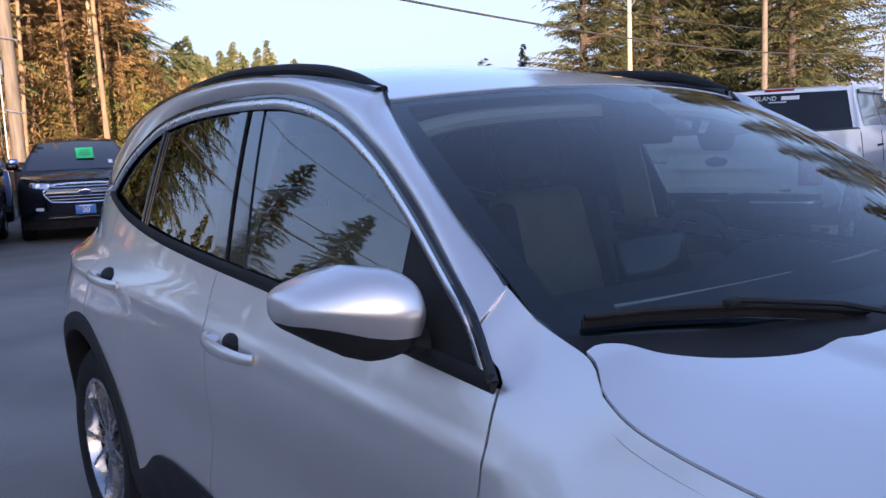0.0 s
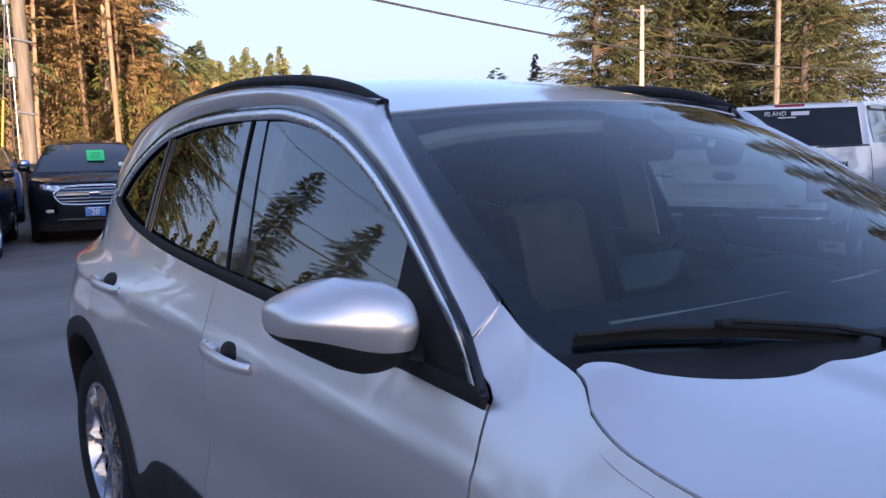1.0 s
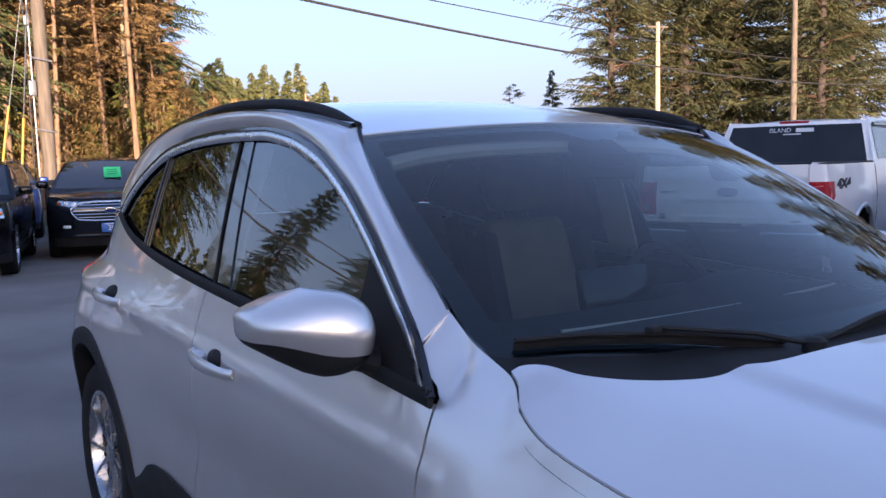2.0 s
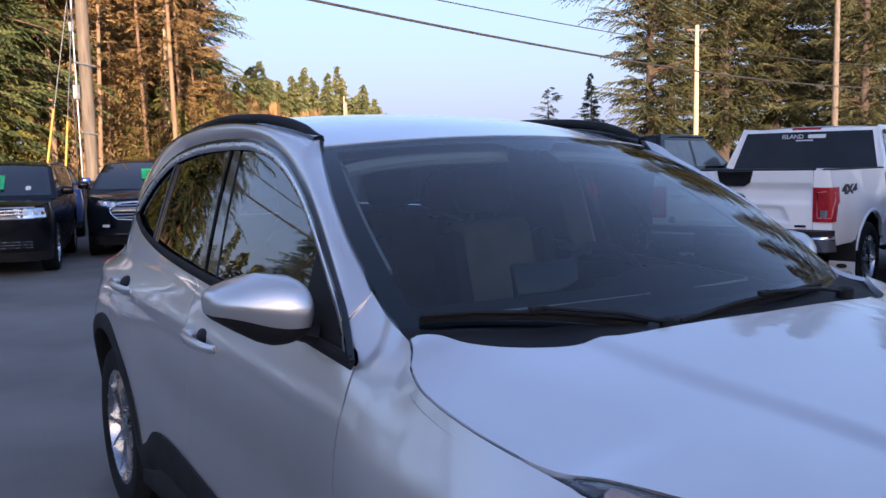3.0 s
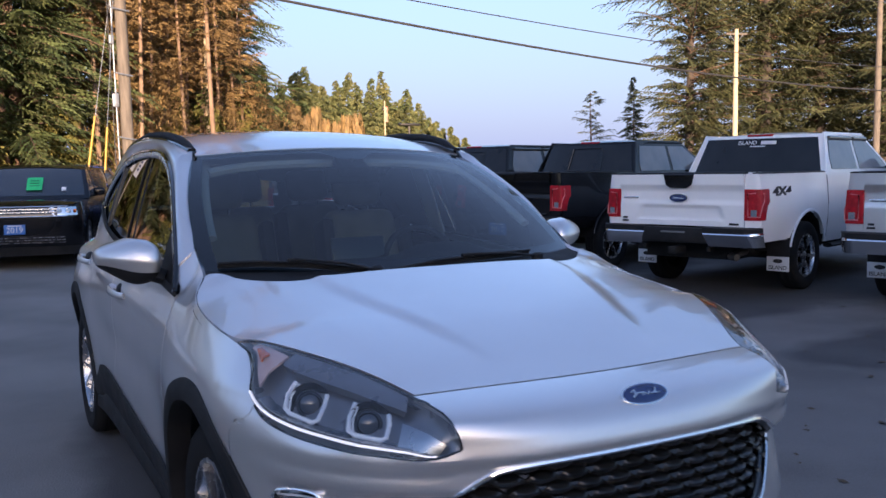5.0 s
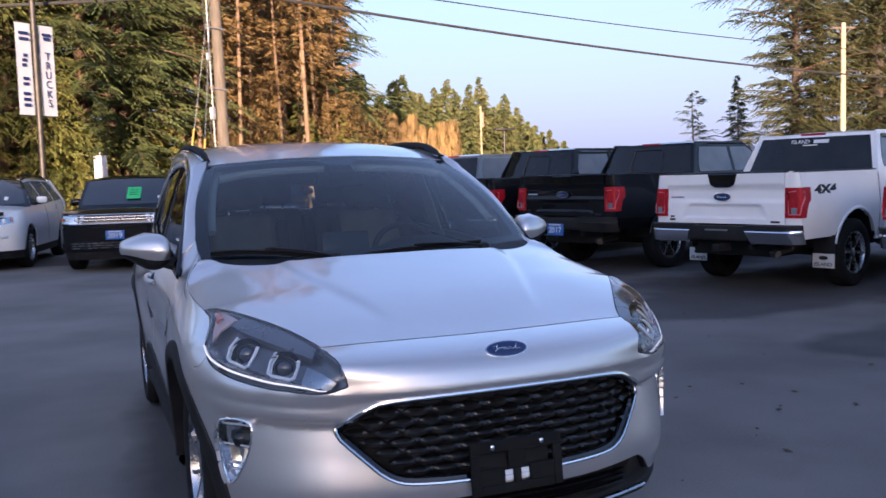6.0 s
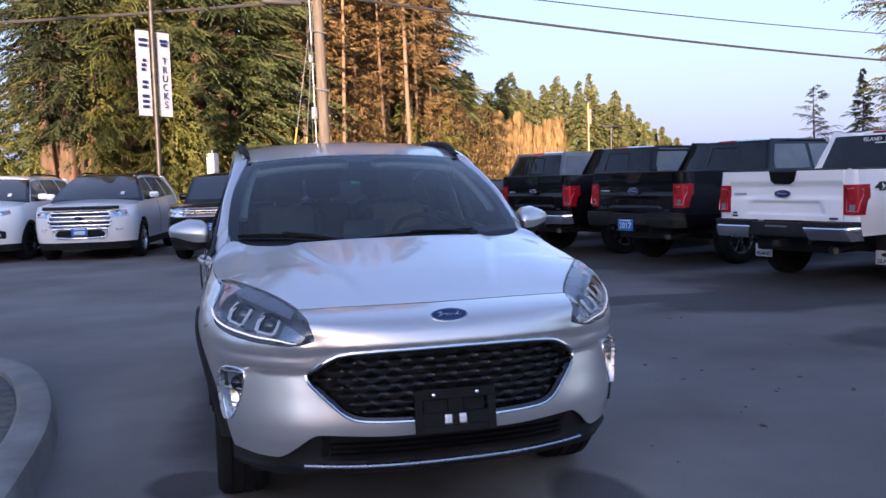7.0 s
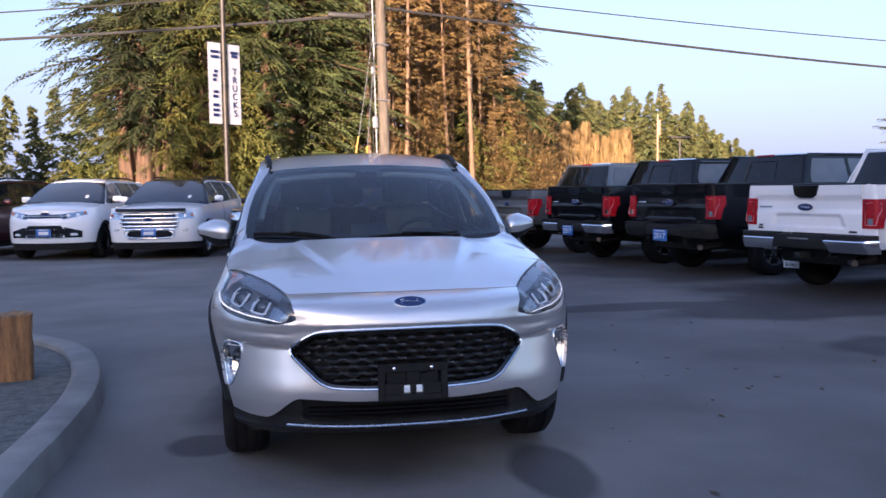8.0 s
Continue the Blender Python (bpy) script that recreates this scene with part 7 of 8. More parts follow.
    for (hw, z, r, mt) in spec["bars"]:
        pts = []
        for i in range(-10, 11):
            x = hw * i / 10
            p = at(math.atan2(abs(x), spec.get("yc", 0.62) - spec["nose"](z)), z)
            pts.append((x, p.y - 0.012, z))
        tube("grille_bar", pts, 0.012, mt, gr, rz=r, seg=8)
    if "ring" in spec:
        pts = []
        for x, z in spec["ring"]:
            q = at(math.atan2(abs(x), spec.get("yc", 0.62) - spec["nose"](z)), z)
            pts.append((x, q.y - 0.014, z))
        tube("grille_surround", pts, 0.014, CHROME, gr, seg=8, closed=True, up=(0, 1, 0))
    if "badge_z" in spec:
        b = tagged(empty("badge", pose(0, at(0.0, spec["badge_z"]).y - 0.022, spec["badge_z"], 90)), "")
        b.parent = c
        oval_disc("badge_rim", 0.10, 0.042, 0.008, CHROME, b, 0.001)
        oval_disc("badge_field", 0.090, 0.036, 0.010, EMBLEM, b, 0.002)
    if "plate_z" in spec:
        pl = tagged(empty("dealer_plate", pose(0, at(0.0, spec["plate_z"]).y - 0.03, spec["plate_z"], -4)), "")
        pl.parent = c
        block("plate_panel", (0.30, 0.012, 0.15), SIGN_BLUE, pl, None, 0.006)
        if plate:
            lettering("plate_year", plate, 0.12, SIGN_WHITE, pl, Matrix.Translation((0, -0.009, -0.012)) @ Matrix.Rotation(radians(90), 4, "X"))
        else:
            block("print_bar", (0.20, 0.004, 0.065), SIGN_WHITE, pl, Matrix.Translation((0, -0.008, -0.014)), 0.004)
        block("print_bar", (0.20, 0.004, 0.014), SIGN_WHITE, pl, Matrix.Translation((0, -0.008, 0.056)), 0.002)
    if card:
        u, v, w_, h_, mt = card
        p = ws(u, v) + Vector((0, -0.02, 0.012))
        t = (ws(u, v + 0.05) - ws(u, v - 0.05))
        block("price_card", (w_, 0.004, h_), mt, c, Matrix.Translation(p) @ Matrix.Rotation(-math.atan2(t.y, t.z), 4, "X"), 0.0)
        for q in range(3):
            block("print_bar", (w_ * 0.6, 0.003, 0.012), INK_BLACK, c, Matrix.Translation(p + Vector((0, -0.006, 0.005))) @ Matrix.Rotation(-math.atan2(t.y, t.z), 4, "X") @ Matrix.Translation((0, 0, h_ * (0.22 - 0.2 * q))), 0.0)
    p = ws(0.62, 0.2) + Vector((0, -0.01, 0.012))
    block("window_sticker", (0.07, 0.003, 0.09), SIGN_WHITE, c, Matrix.Translation(p) @ Matrix.Rotation(radians(-50), 4, "X"), 0.0)
    # wheels and arch gaps
    for side in (-1, 1):
        for y in spec["axles"]:
            wheel(c, pose(side * (W - 0.125), y, spec["wr"], 0, 0, 0 if side > 0 else 180) @ pose(0, 0, 0, 31 * y), r=spec["wr"], width=0.235, spokes=5, rim_r=spec["wr"] * 0.64, finish=rim_mat)
            wheel_well(c, W - 0.06, y, spec["wr"] + 0.02, spec["wr"] + 0.06, 0.45, side)
            if spec.get("arch_trim"):
                R = spec["wr"] + 0.075
                pts = []
                for i in range(25):
                    a = radians(lerp(2, 178, i / 24))
                    y_, z_ = y + R * math.cos(a), spec["wr"] + R * math.sin(a) * 0.98
                    pts.append((side * (at(math.pi / 2 + max(0, y_ - spec.get("yc", 0.62)), z_).x if y_ > spec.get("yc", 0.62) else W * spec["sec"](z_) * 0.99), y_, z_))
                tube("arch_trim", pts, 0.03, PLASTIC, c, rz=0.018, seg=8, up=(side, 0, 0))
    c.matrix_world = m
    return c


def spec_of(l, w, h, hood_f, hood_r, belt, ws0, ws1, roof_w, axles, wr, cuts, **kw):
    d = dict(l=l, w=w, h=h, hood_f=hood_f, hood_r=hood_r, belt=belt, ws0=ws0, ws1=ws1, roof_w=roof_w, axles=axles, wr=wr, cuts=cuts,
             sec=spl([0.2, 0.45, 0.7, 0.9, 1.1, 1.3], [0.95, 0.985, 1.0, 0.985, 0.94, 0.88]))
    d.update(kw)
    return d


wagon_spec = spec_of(5.12, 0.96, 1.63, 0.98, 1.07, 1.04, 1.15, 1.72, 0.78, (0.95, 3.94), 0.365, [1.2, 2.45, 3.55, 5.1], n=4.0, rear_y=4.95, crown=0.03,
               nose=spl([0.2, 0.5, 0.8, 1.0], [0.10, 0.0, 0.0, 0.05]), lamp=(40, 62, 0.83, 0.96, 0.0), grilles=[(0.60, 0.80, 0.98, 0.0), (0.70, 0.40, 0.52, 0.0)],
               bars=[(0.74, 0.97, 0.010, CHROME), (0.60, 0.925, 0.016, SATIN), (0.60, 0.88, 0.016, SATIN), (0.74, 0.82, 0.010, CHROME), (0.7, 0.50, 0.005, SATIN), (0.7, 0.46, 0.005, SATIN), (0.7, 0.42, 0.005, SATIN)], plate_z=0.63, pillar=GLOSS_BLACK, mirror=PAINT_BLACK, side_glass=TINT_SKY_GREY)
parked_car("wagon_suv", pose(-0.66, 13.25, 0, 0, 0, -14), wagon_spec, PAINT_BLACK, "boxy black wagon with chrome grille bars and green window card", "parked cars", "2019", (0.10, 0.36, 0.24, 0.30, SIGN_GREEN))
navy_spec = spec_of(4.78, 0.965, 1.665, 0.97, 1.09, 1.08, 1.08, 1.85, 0.61, (0.96, 3.81), 0.37, [1.35, 2.5, 3.5, 4.6], n=2.7, rear_y=4.45,
                 nose=spl([0.2, 0.5, 0.8, 1.0], [0.12, 0.0, -0.02, 0.10]), lamp=(36, 62, 0.84, 0.93, 0.05), bright_lamp=True, fog=(44, 0.50, 12, 0.14),
                 grilles=[(0.56, 0.62, 0.95, 0.28), (0.5, 0.36, 0.44, 0.0)], bars=[(0.46, 0.885, 0.008, CHROME), (0.54, 0.835, 0.009, CHROME), (0.575, 0.785, 0.009, CHROME), (0.54, 0.735, 0.009, CHROME), (0.49, 0.685, 0.008, CHROME), (0.55, 0.40, 0.005, CHROME)], badge_z=0.79, plate_z=0.52,
                 ring=smooth_poly([(-0.40, 0.935), (0.40, 0.935), (0.52, 0.88), (0.61, 0.80), (0.54, 0.70), (0.45, 0.635), (-0.45, 0.635), (-0.54, 0.70), (-0.61, 0.80), (-0.52, 0.88)], 1))
parked_car("midsize_suv", pose(2.05, 15.0, 0, 0, 0, -12), navy_spec, PAINT_NAVY, "dark navy SUV with chrome grille and green window card", "parked cars", "20", (0.15, 0.48, 0.28, 0.32, SIGN_GREEN))
white_spec = spec_of(4.70, 0.965, 1.69, 0.99, 1.12, 1.10, 0.98, 1.86, 0.60, (0.95, 3.78), 0.37, [1.2, 2.40, 3.42, 4.5], n=2.5, rear_y=4.36, roof_mat=GLOSS_BLACK, rails=True, side_glass=TINT_SKY_GREY,
                 nose=spl([0.2, 0.5, 0.8, 1.0], [0.12, 0.0, -0.02, 0.10]), lamp=(36, 66, 0.80, 0.93, 0.05), fog=(50, 0.60, 7, 0.03),
                 grilles=[(0.56, 0.60, 0.96, 0.12), (0.46, 0.44, 0.60, 0.18)], bars=[(0.55, 0.925, 0.017, CHROME), (0.58, 0.845, 0.025, CHROME), (0.58, 0.765, 0.025, CHROME), (0.56, 0.685, 0.025, CHROME), (0.50, 0.620, 0.026, CHROME), (0.44, 0.445, 0.016, CHROME)],
                 ring=smooth_poly([(-0.50, 0.64), (0.50, 0.64), (0.50, 0.52), (0.42, 0.445), (-0.42, 0.445), (-0.50, 0.52)], 1), badge_z=0.825, plate_z=0.56, deflector=True)
parked_car("midsize_suv", pose(-3.13, 14.75, 0, 0, 0, -10), white_spec, PAINT_WHITE, "white SUV with wide chrome barred grille and dark roof", "parked cars")
compact_spec = spec_of(4.52, 0.92, 1.69, 1.01, 1.15, 1.12, 0.85, 1.78, 0.58, (0.90, 3.59), 0.35, [1.1, 2.28, 3.25, 4.3], n=2.3, rear_y=4.15, rails=True, arch_trim=True, side_glass=TINT_SKY_GREY,
                nose=spl([0.2, 0.5, 0.8, 1.0], [0.10, 0.0, 0.0, 0.14]), lamp=(30, 68, 0.83, 0.94, 0.11), fog=(34, 0.47, 24, 0.22),
                grilles=[(0.46, 0.87, 0.945, 0.1), (0.42, 0.46, 0.72, 0.22)], bars=[(0.46, 0.91, 0.010, CHROME), (0.42, 0.475, 0.010, SATIN), (0.40, 0.64, 0.004, SATIN), (0.40, 0.53, 0.004, SATIN)], badge_z=0.955, plate_z=0.58)
parked_car("compact_suv", pose(-5.25, 15.3, 0, 0, 0, -10), compact_spec, PAINT_WHITE, "white compact SUV with three black grille openings", "parked cars", rim_mat=ALLOY_DARK)
maroon_spec = spec_of(4.80, 0.95, 1.72, 0.98, 1.10, 1.08, 1.05, 1.82, 0.67, (0.95, 3.8), 0.37, [1.35, 2.45, 3.45, 4.5], n=2.8, rear_y=4.5, rails=True,
                 nose=spl([0.2, 0.5, 0.8, 1.0], [0.12, 0.0, -0.02, 0.08]), lamp=(38, 62, 0.82, 0.93, 0.04), fog=(40, 0.45, 14, 0.12),
                 grilles=[(0.5, 0.62, 0.92, 0.15)], bars=[(0.5, 0.86, 0.012, CHROME), (0.5, 0.78, 0.012, CHROME)], badge_z=0.82, plate_z=0.52)
parked_car("midsize_suv", pose(-7.7, 15.6, 0, 0, 0, -10), maroon_spec, PAINT_MAROON, "dark maroon SUV with chrome grille bars", "parked cars")
parked_car("compact_suv", pose(1.05, 20.2, 0, 0, 0, -10), compact_spec, PAINT_BLUE, "bright blue compact SUV parked behind the others", "parked cars")


def pickup(name, m, paint, label, tail_z=1.36, plate=None, lettered=False, dark_bumper=False, visors=False, flaps=False, window_print=False):
    """A pickup with its tailgate at local y = 0 and its nose at +y."""
    t = tagged(empty(name), label, "pickup truck", "parked pickups")
    W = 0.985
    sec = spl([0.5, 0.7, 0.95, 1.15, 1.36], [0.955, 0.985, 1.0, 0.99, 0.965])
    axles, wr = (1.22, 4.86), 0.40

    def xs(y, z):
        f = 0.028 * (math.exp(-((y - axles[0]) / 0.50) ** 4) + math.exp(-((y - axles[1]) / 0.5) ** 4)) * (1 - sm(1.0, 1.25, z))
        return W * sec(z) - 0.03 + f

    def arch(y, lo):
        for yc in axles:
            R = wr + 0.10
            if abs(y - yc) < R:
                lo = max(lo, wr + 0.03 + math.sqrt(R * R - (y - yc) ** 2))
        return lo
    for side in (-1, 1):
        for nm, y0, y1, zb, top in (("bed_side", 0.02, 1.80, 0.62, lambda y: tail_z), ("cab_side", 1.815, 4.05, 0.52, lambda y: 1.34), ("front_wing", 4.06, 5.55, 0.55, lambda y: 1.30 - 0.06 * sm(4.4, 5.5, y))):
            g = [[(side * xs(y, z), y, z) for y, z in ((lerp(y0, y1, i / 34), lerp(arch(lerp(y0, y1, i / 34), zb), top(lerp(y0, y1, i / 34)), k / 10)) for i in range(35))] for k in range(11)]
            skin(nm, g, paint, t, out=(side, 0, 0.1), rim=0.025)
        for y in axles:
            pts = [(side * (xs(y + (wr + 0.10) * math.cos(a), 0.9) + 0.004), y + (wr + 0.10) * math.cos(a), wr + 0.03 + (wr + 0.10) * math.sin(a)) for a in [radians(lerp(12, 168, i / 24)) for i in range(25)]]
            tube("arch_lip", pts, 0.018, paint, t, rz=0.012, seg=8, up=(side, 0, 0))
            wheel(t, pose(side * 0.845, y, wr, 0, 0, 0 if side > 0 else 180) @ pose(0, 0, 0, 20 * y), r=wr, width=0.235, spokes=6, rim_r=0.245, double=False)
            wheel_well(t, 0.93, y, wr + 0.04, wr + 0.09, 0.45, side)
        tube("bed_rail", [(side * (xs(y, tail_z) - 0.035), y, tail_z + 0.004) for y in (0.02, 0.9, 1.79)], 0.045, PLASTIC, t, rz=0.012, seg=8)
        skin("corner_post", [[(side * lerp(0.778, xs(0.05, z) - 0.004, i / 8), -0.012 + 0.022 * (i / 8) ** 5, z) for i in range(9)] for z in [lerp(0.60, tail_z, k / 8) for k in range(9)]], paint, t, out=(0, -1, 0), rim=0.02)
        # tail lamp wraps the corner
        tl = tagged(empty("tail_lamp"), "red tail lamp with pale lower lens")
        tl.parent = t
        z0, z1 = tail_z - 0.50, tail_z - 0.165

        def corner(u, z, o=0.006):
            """u 0..1 over the rear face, 1..2 over the side."""
            if u < 1:
                return Vector((side * lerp(0.775, xs(0.1, z) + 0.002, u), -0.016 - o + 0.012 * u ** 6, z))
            a = (u - 1)
            return Vector((side * (xs(0.1, z) + o - 0.006 * (1 - min(1, a * 5)) ** 2), -0.004 + 0.21 * a * (1 - 0.45 * (z < (z0 + z1) / 2) * sm(0, 1, (z1 - z) / (z1 - z0))), z))
        for nm, a, b, mt in (("lamp_upper", 0.36, 1.0, LAMP_RED), ("lamp_lower", 0.10, 0.36, LAMP_WHITE), ("lamp_foot", 0.0, 0.10, LAMP_RED)):
            skin(nm, [[corner(u, lerp(z0, z1, lerp(a, b, k / 6))) for u in [2 * i / 18 for i in range(19)]] for k in range(7)], mt if nm != "lamp_lower" else LAMP_RED, tl, out=(side, -1, 0), rim=0.02)
        skin("reverse_lens", [[corner(u, lerp(z0, z1, lerp(0.10, 0.34, k / 3)), 0.012) for u in [0.42 + 0.36 * i / 8 for i in range(9)]] for k in range(4)], LAMP_SILVER, tl, out=(side, -1, 0), rim=0.006)
        tube("lamp_guide", [corner(0.25, z0 + 0.05, 0.012), corner(0.25, z1 - 0.05, 0.012), corner(0.7, z1 - 0.04, 0.012), corner(1.35, z1 - 0.05, 0.012), corner(1.30, lerp(z0, z1, 0.62), 0.012), corner(1.05, lerp(z0, z1, 0.42), 0.012), corner(0.98, z0 + 0.04, 0.012), corner(0.25, z0 + 0.04, 0.012)], 0.007, surf_lamp_line, tl, seg=6)
        # cab panes and pillars
        cabx = lambda z: lerp(W * 0.945, 0.785, sm(1.30, 1.88, z) * 0.5 + 0.5 * (z - 1.30) / 0.58)
        g = [[(side * (cabx(z) - 0.002), lerp(lerp(1.83, 2.08, (z - 1.32) / 0.53), lerp(4.25, 3.35, (z - 1.32) / 0.53), i / 20), z) for i in range(21)] for z in [1.32 + 0.53 * k / 8 for k in range(9)]]
        skin("cab_frame", g, paint, t, out=(side, 0, 0.2), rim=0.02)
        for ya, yb_ in ((2.02, 2.86), (2.95, 4.1)):
            g = []
            for k in range(7):
                z = lerp(1.39, 1.765, k / 6)
                f = (z - 1.32) / 0.53
                a = max(ya, lerp(1.83, 2.08, f) + 0.10)
                b = min(yb_, lerp(4.25, 3.35, f) - 0.09)
                g.append([(side * (cabx(z) + 0.006), lerp(a, b, i / 8), z) for i in range(9)])
            skin("side_window", g, TINT_SKY_GREY, t, out=(side, 0, 0.2), rim=0.008)
            if visors:
                z = 1.775
                tube("rain_visor", [(side * (cabx(z) + 0.015), lerp(a, b, i / 6), z) for i in range(7)], 0.02, GLOSS_BLACK, t, rz=0.028, seg=8, up=(0, 0, 1))
        for y in (2.9, 1.83):
            tube("door_gap", [(side * (xs(y, z) + 0.001), y, z) for z in (0.56, 0.8, 1.0, 1.2, 1.33)], 0.005, DARK, t, seg=5)
        for y in (2.72, 3.72):
            tube("door_handle", [(side * (xs(y, 1.16) + 0.008), y - 0.1, 1.16), (side * (xs(y, 1.16) + 0.035), y, 1.165), (side * (xs(y, 1.16) + 0.008), y + 0.1, 1.165)], 0.014, PLASTIC, t, seg=6)
        mo = empty("door_mirror")
        mo.parent = t
        block("mirror_shell", (0.22, 0.14, 0.26), PLASTIC if dark_bumper else paint, mo, Matrix.Translation((side * 1.10, 3.95, 1.48)), 0.04, 3)
        tube("mirror_foot", [(side * 0.93, 3.9, 1.38), (side * 1.02, 3.93, 1.42)], 0.035, PLASTIC, mo, seg=8)
        tube("step_bar", [(side * 0.93, y, 0.47) for y in (1.9, 2.9, 3.95)], 0.06, PLASTIC, t, rz=0.03, seg=8)
        if flaps:
            fl = tagged(empty("mud_flap"), "white printed mud flap")
            fl.parent = t
            block("flap_panel", (0.26, 0.012, 0.165), SIGN_WHITE, fl, Matrix.Translation((side * 0.84, 0.70, 0.335)), 0.004)
            block("flap_hanger", (0.26, 0.014, 0.22), PLASTIC, fl, Matrix.Translation((side * 0.84, 0.706, 0.525)), 0.004)
            oval_disc("print_oval", 0.055, 0.024, 0.002, INK_BLACK, fl).matrix_basis = pose(side * 0.84, 0.694, 0.368, 90)
            lettering("flap_word", "ISLAND", 0.062, INK_BLACK, fl, Matrix.Translation((side * 0.84, 0.692, 0.292)) @ Matrix.Rotation(radians(90), 4, "X"))
    # tailgate with pressed panel, handle, badge
    tg = tagged(empty("tailgate"), "")
    tg.parent = t
    zb = tail_z - 0.575

    def gate(u, v):
        x = 0.772 * u
        z = lerp(zb, tail_z, v)
        y = -0.015 - 0.018 * sm(0.72, 0.80, v) + 0.012 * sm(0.40, 0.52, v) * (1 - sm(0.66, 0.74, v))
        trap = 0.024 * (1 - sm(0.60, 0.66, abs(u) + 0.35 * (v - 0.3))) * sm(0.10, 0.14, v) * (1 - sm(0.34, 0.40, v))
        return Vector((x, y + trap, z))
    skin("gate_panel", [[gate(i / 30, k / 40) for i in range(-30, 31)] for k in range(41)], paint, tg, out=(0, -1, 0), rim=0.06)
    tube("gate_cap", [(x, 0.015, tail_z + 0.008) for x in (-0.775, 0, 0.775)], 0.05, PLASTIC, tg, rz=0.014, seg=8, up=(0, 0, 1))
    plate_poly("gate_handle", [(-0.19, 0.02), (0.19, 0.02), (0.16, -0.10), (0.10, -0.135), (-0.10, -0.135), (-0.16, -0.10)], 0.03, GLOSS_BLACK, tg, Matrix.Translation((0, -0.052, tail_z - 0.02)), bevel=0.008)
    b = empty("badge", pose(0, -0.030, tail_z - 0.265, 90))
    b.parent = tg
    oval_disc("badge_rim", 0.115, 0.048, 0.010, CHROME, b, 0.001)
    oval_disc("badge_field", 0.106, 0.041, 0.012, EMBLEM, b, 0.002)
    tube("badge_mark", [(x * 1.5, y * 1.5, 0.0155) for x, y in script], 0.0035, CHROME, b, rz=0.0015, seg=5)
    for x, z, w_ in ((-0.62, tail_z - 0.265, 0.20), (-0.70, tail_z - 0.50, 0.06), (-0.70, tail_z - 0.535, 0.08), (0.66, tail_z - 0.545, 0.11)):
        block("print_bar", (w_, 0.006, 0.022), CHROME if w_ > 0.15 else INK_BLACK, tg, Matrix.Translation((x, -0.024, z)), 0.004)
    # bumper
    bu = tagged(empty("rear_bumper"), "chrome step bumper with black plate recess")
    bu.parent = t
    mt = PLASTIC if dark_bumper else CHROME
    zc = tail_z - 0.685
    for side in (-1, 1):
        g = []
        for k in range(7):
            v = k / 6
            row = []
            for i in range(17):
                u = i / 16
                x = lerp(0.36 + 0.06 * (1 - v), 0.99, u)
                row.append((side * x, -0.175 + 0.055 * (1 - v) ** 1.3 + 0.02 * sm(0.9, 1.0, v) + 0.16 * max(0, (u - 0.75) / 0.25) ** 2.2, zc - 0.10 + 0.155 * v))
            g.append(row)
        skin("bumper_end", g, mt, bu, out=(side * 0.2, -1, 0), rim=0.03)
        skin("bumper_step", [[(side * lerp(0.36, 0.985, i / 12), lerp(-0.168, -0.02, max(0, k - 2) / 2) + 0.16 * max(0, (i / 12 - 0.75) / 0.25) ** 2.2 * (1 - max(0, k - 2) / 2), zc + (0.052, 0.085, 0.104, 0.110, 0.110)[k]) for i in range(13)] for k in range(5)], PLASTIC, bu, out=(0, -0.5, 1), rim=0.02)
        block("tow_hook", (0.05, 0.12, 0.05), DARK, bu, Matrix.Translation((side * 0.40, -0.04, zc - 0.14)), 0.01)
    block("bumper_centre", (0.80, 0.12, 0.17), PLASTIC, bu, Matrix.Translation((0, -0.10, zc + 0.01)), 0.02)
    block("print_bar", (0.30, 0.006, 0.020), GALV if lettered else PLASTIC, bu, Matrix.Translation((0, -0.163, zc + 0.045)), 0.003)
    block("hitch", (0.10, 0.25, 0.08), DARK, bu, Matrix.Translation((0, -0.05, zc - 0.16)), 0.012)
    tube("exhaust", [(0.55, 0.5, 0.48), (0.62, 0.0, 0.46), (0.72, -0.06, 0.46)], 0.040, STEEL, t, seg=10)
    if plate:
        pl = tagged(empty("dealer_plate", pose(0.0, -0.20, zc - 0.075)), "blue dealer plate with white year")
        pl.parent = t
        block("plate_panel", (0.31, 0.012, 0.17), SIGN_BLUE, pl, None, 0.006)
        lettering("plate_year", plate, 0.125, SIGN_WHITE, pl, Matrix.Translation((0, -0.009, -0.012)) @ Matrix.Rotation(radians(90), 4, "X"))
        block("print_bar", (0.22, 0.004, 0.014), SIGN_WHITE, pl, Matrix.Translation((0, -0.008, 0.066)), 0.002)
    # side badge
    if lettered:
        lettering("side_badge", "4X4", 0.125, INK_BLACK, t, Matrix.Translation((xs(0.45, 1.17) + 0.004, 0.54, tail_z - 0.20)) @ Matrix.Rotation(radians(90), 4, "Z") @ Matrix.Rotation(radians(90), 4, "X") @ Matrix.Diagonal((2.2, 1.05, 1, 1)), bold=0.006)
    # bed, cab back, roof, nose
    skin("bed_floor", [[(x, y, 0.86) for x in (-0.90, 0, 0.90)] for y in (0.0, 0.9, 1.8)], PLASTIC, t, out=(0, 0, 1), rim=0)
    skin("bed_front", [[(x, 1.80, z) for x in (-0.93, 0, 0.93)] for z in (0.8, 1.1, 1.34)], paint, t, out=(0, -1, 0), rim=0.02)
    cabw = lambda z: lerp(0.925, 0.785, min(1, (z - 1.32) / 0.53))
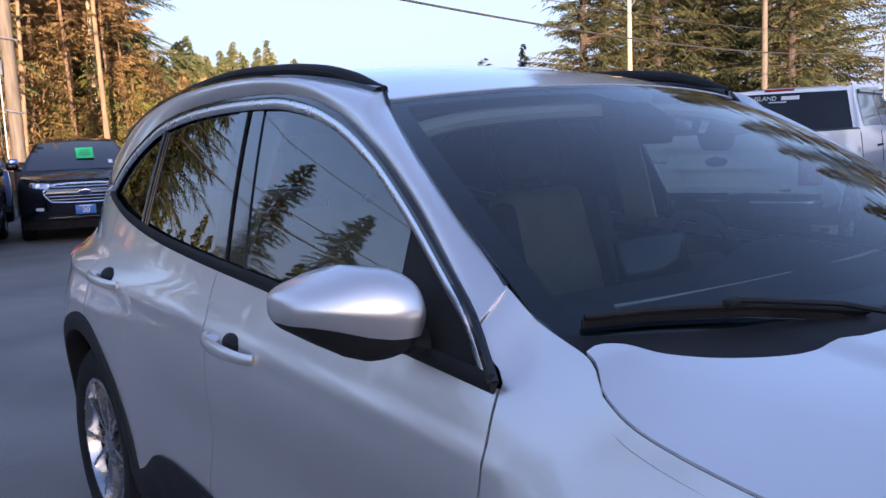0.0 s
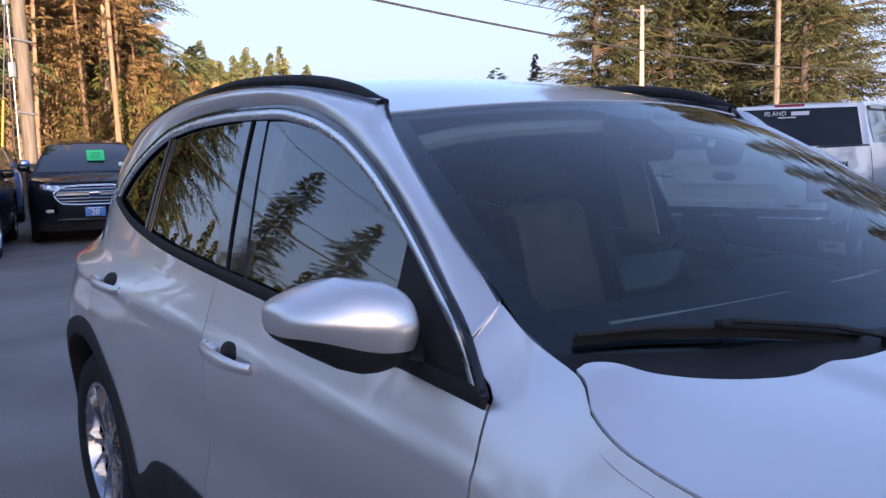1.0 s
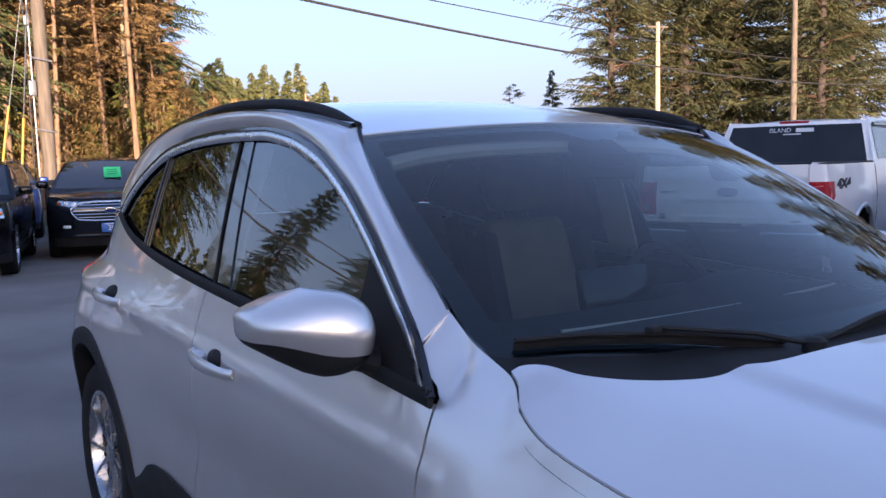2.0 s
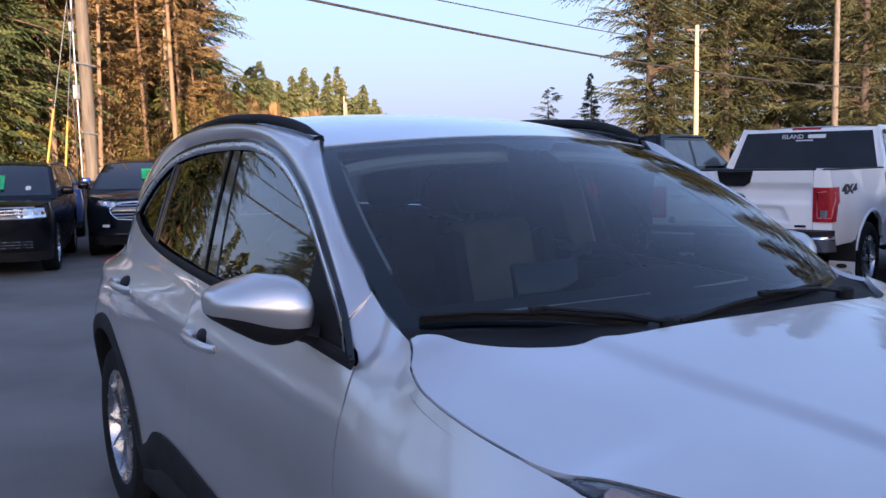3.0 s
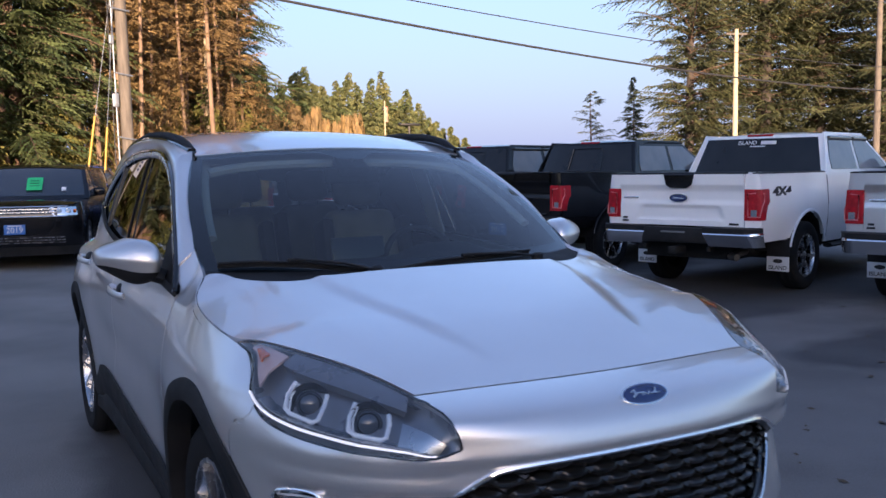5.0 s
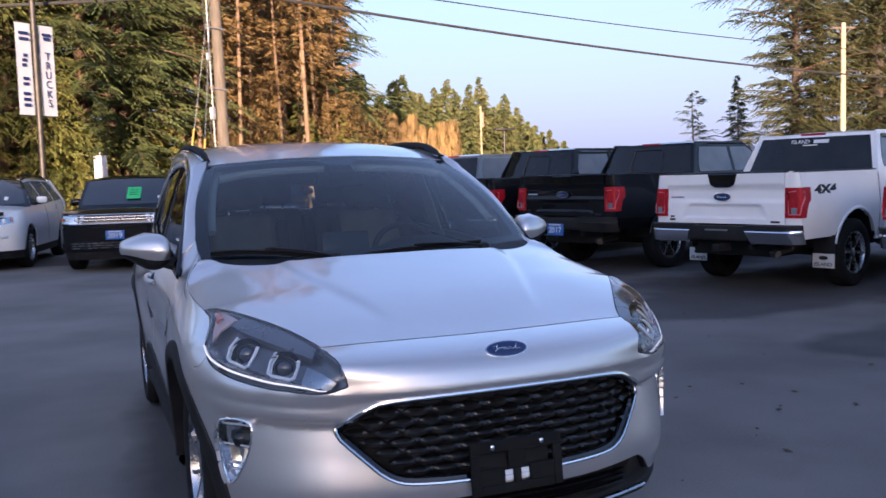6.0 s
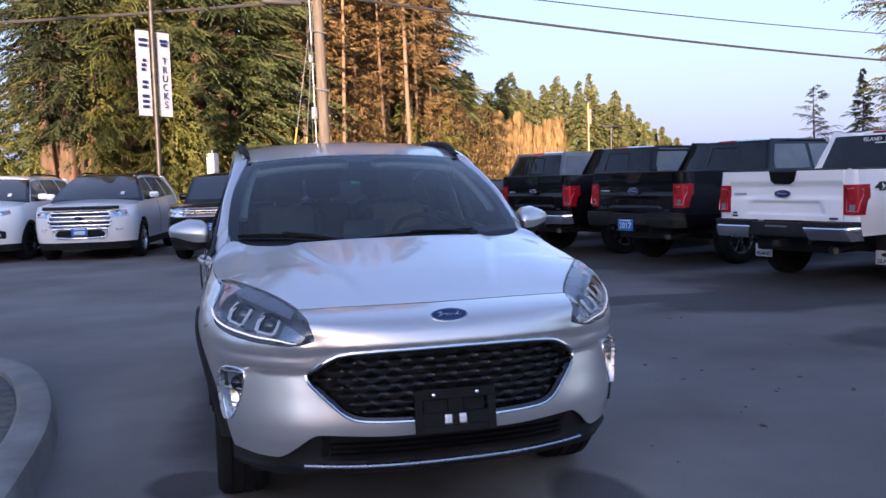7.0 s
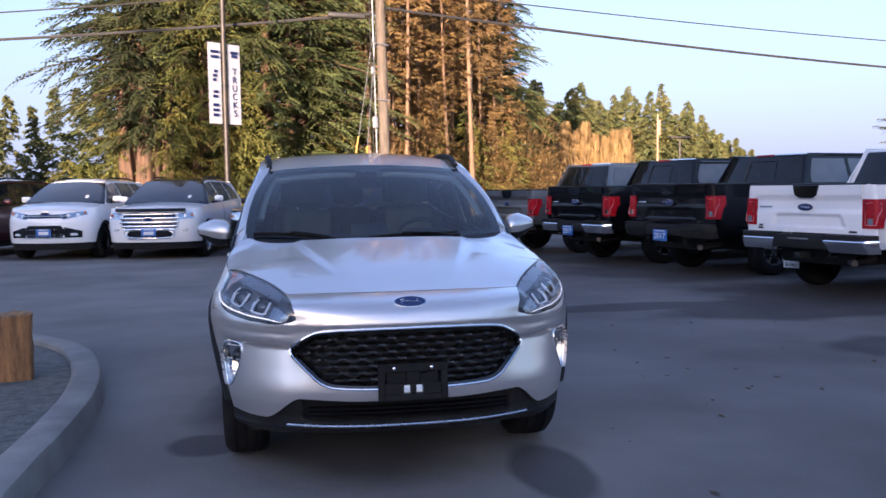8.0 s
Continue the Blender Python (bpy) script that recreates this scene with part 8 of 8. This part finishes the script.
    backy = lambda z: 1.83 + 0.20 * min(1, (z - 1.32) / 0.53)
    uu = [i / 12 for i in range(-12, 13)]
    skin("cab_back", [[(u * cabw(z), backy(z) + 0.06 * abs(u) ** 3, z) for u in uu] for z in [1.30 + 0.53 * k / 8 for k in range(9)]], paint, t, out=(0, -1, 0.2), rim=0.02)
    for a, b in ((-0.945, 0.945),):
        skin("rear_window", [[(lerp(a, b, i / 16) * (cabw(z) - 0.03), backy(z) - 0.010 + 0.06 * abs(lerp(a, b, i / 16)) ** 3, z) for i in range(17)] for z in [1.365 + 0.425 * k / 6 for k in range(7)]], TINT, t, out=(0, -1, 0.2), rim=0.008)
    if not window_print:
        sw_ = tagged(empty("sliding_window"), "")
        sw_.parent = t
        for u0 in (-0.34, 0.34):
            tube("window_frame", [(u0 * (cabw(z) - 0.03), backy(z) - 0.022, z) for z in (1.40, 1.57, 1.74)], 0.011, GLOSS_BLACK, sw_, rz=0.008, seg=6)
        for z in (1.40, 1.74):
            tube("window_frame", [(u * (cabw(z) - 0.03), backy(z) - 0.020, z) for u in (-0.34, 0.0, 0.34)], 0.008, GLOSS_BLACK, sw_, seg=6)
    if window_print:
        lettering("window_word", "ISLAND", 0.075, SIGN_WHITE, t, Matrix.Translation((-0.14, backy(1.735) - 0.026, 1.735)) @ Matrix.Rotation(radians(72), 4, "X"))
        for x, z, w_, h_ in ((0.14, 1.735, 0.20, 0.046), (0.0, 1.690, 0.20, 0.014)):
            block("print_bar", (w_, 0.003, h_), SIGN_WHITE, t, Matrix.Translation((x, backy(z) - 0.022, z)) @ Matrix.Rotation(radians(-18), 4, "X"), 0.0)
    block("high_brake_lamp", (0.34, 0.04, 0.035), LAMP_RED, t, Matrix.Translation((0, 2.035, 1.825)), 0.01)
    skin("roof", [[(u * 0.80, lerp(2.02 + 0.05 * abs(u) ** 3, 3.42, k / 12), 1.815 + 0.055 * sm(0, 0.3, k / 12) - 0.045 * abs(u) ** 2.6) for u in uu] for k in range(13)], paint, t, out=(0, 0, 1), rim=0.03)
    skin("windshield", [[(u * lerp(0.88, 0.78, k / 6), lerp(4.22, 3.40, k / 6) - 0.14 * abs(u) ** 2, lerp(1.33, 1.84, k / 6) - 0.02 * u * u) for u in uu] for k in range(7)], TINT, t, out=(0, 1, 1), rim=0.01)
    skin("hood", [[(u * (0.93 - 0.06 * sm(4.8, 5.6, y)), y, 1.335 - 0.10 * sm(4.6, 5.65, y) + 0.03 * (1 - u * u)) for u in uu] for y in [4.1 + 1.5 * k / 10 for k in range(11)]], paint, t, out=(0, 0, 1), rim=0.02)
    skin("nose", [[(u * 0.95, 5.68 - 0.12 * u * u - 0.05 * (z - 0.9), z) for u in uu] for z in (0.5, 0.75, 1.0, 1.24)], CHROME if not dark_bumper else PLASTIC, t, out=(0, 1, 0), rim=0.05)
    block("chassis", (1.1, 5.2, 0.20), DARK, t, Matrix.Translation((0, 2.8, 0.50)), 0.02)
    tube("rear_axle", [(-0.8, 1.22, 0.40), (0.8, 1.22, 0.40)], 0.06, DARK, t, seg=8)
    t.matrix_world = m
    return t


surf_lamp_line = surf("lamp_light_guide", (0.72, 0.16, 0.17), None, 0.2, coat=0.5)
A_T = 17 - 90
pickup("pickup_truck", pose(5.74, 5.88, 0, 0, 0, A_T), PAINT_WHITE, "white pickup with chrome bumper and white mud flaps", lettered=True, flaps=True, window_print=True, visors=True)
pickup("pickup_truck", pose(5.33, 8.85, 0, 0, 0, A_T), PAINT_BLACK, "black pickup with dark bumper and blue dealer plate", tail_z=1.38, plate="2017", dark_bumper=True)
pickup("pickup_truck", pose(4.66, 11.25, 0, 0, 0, A_T), PAINT_BLACK, "black pickup with chrome bumper and window visors", tail_z=1.36, plate="2017", visors=True)
pickup("pickup_truck", pose(4.15, 14.1, 0, 0, 0, A_T), PAINT_GREY, "dark grey pickup at the end of the row", tail_z=1.30, lettered=True, dark_bumper=True)
pickup("pickup_truck", pose(6.58, 3.25, 0, 0, 0, A_T), PAINT_SILVER, "silver pickup with chrome bumper at the row's near end", lettered=True, flaps=True)
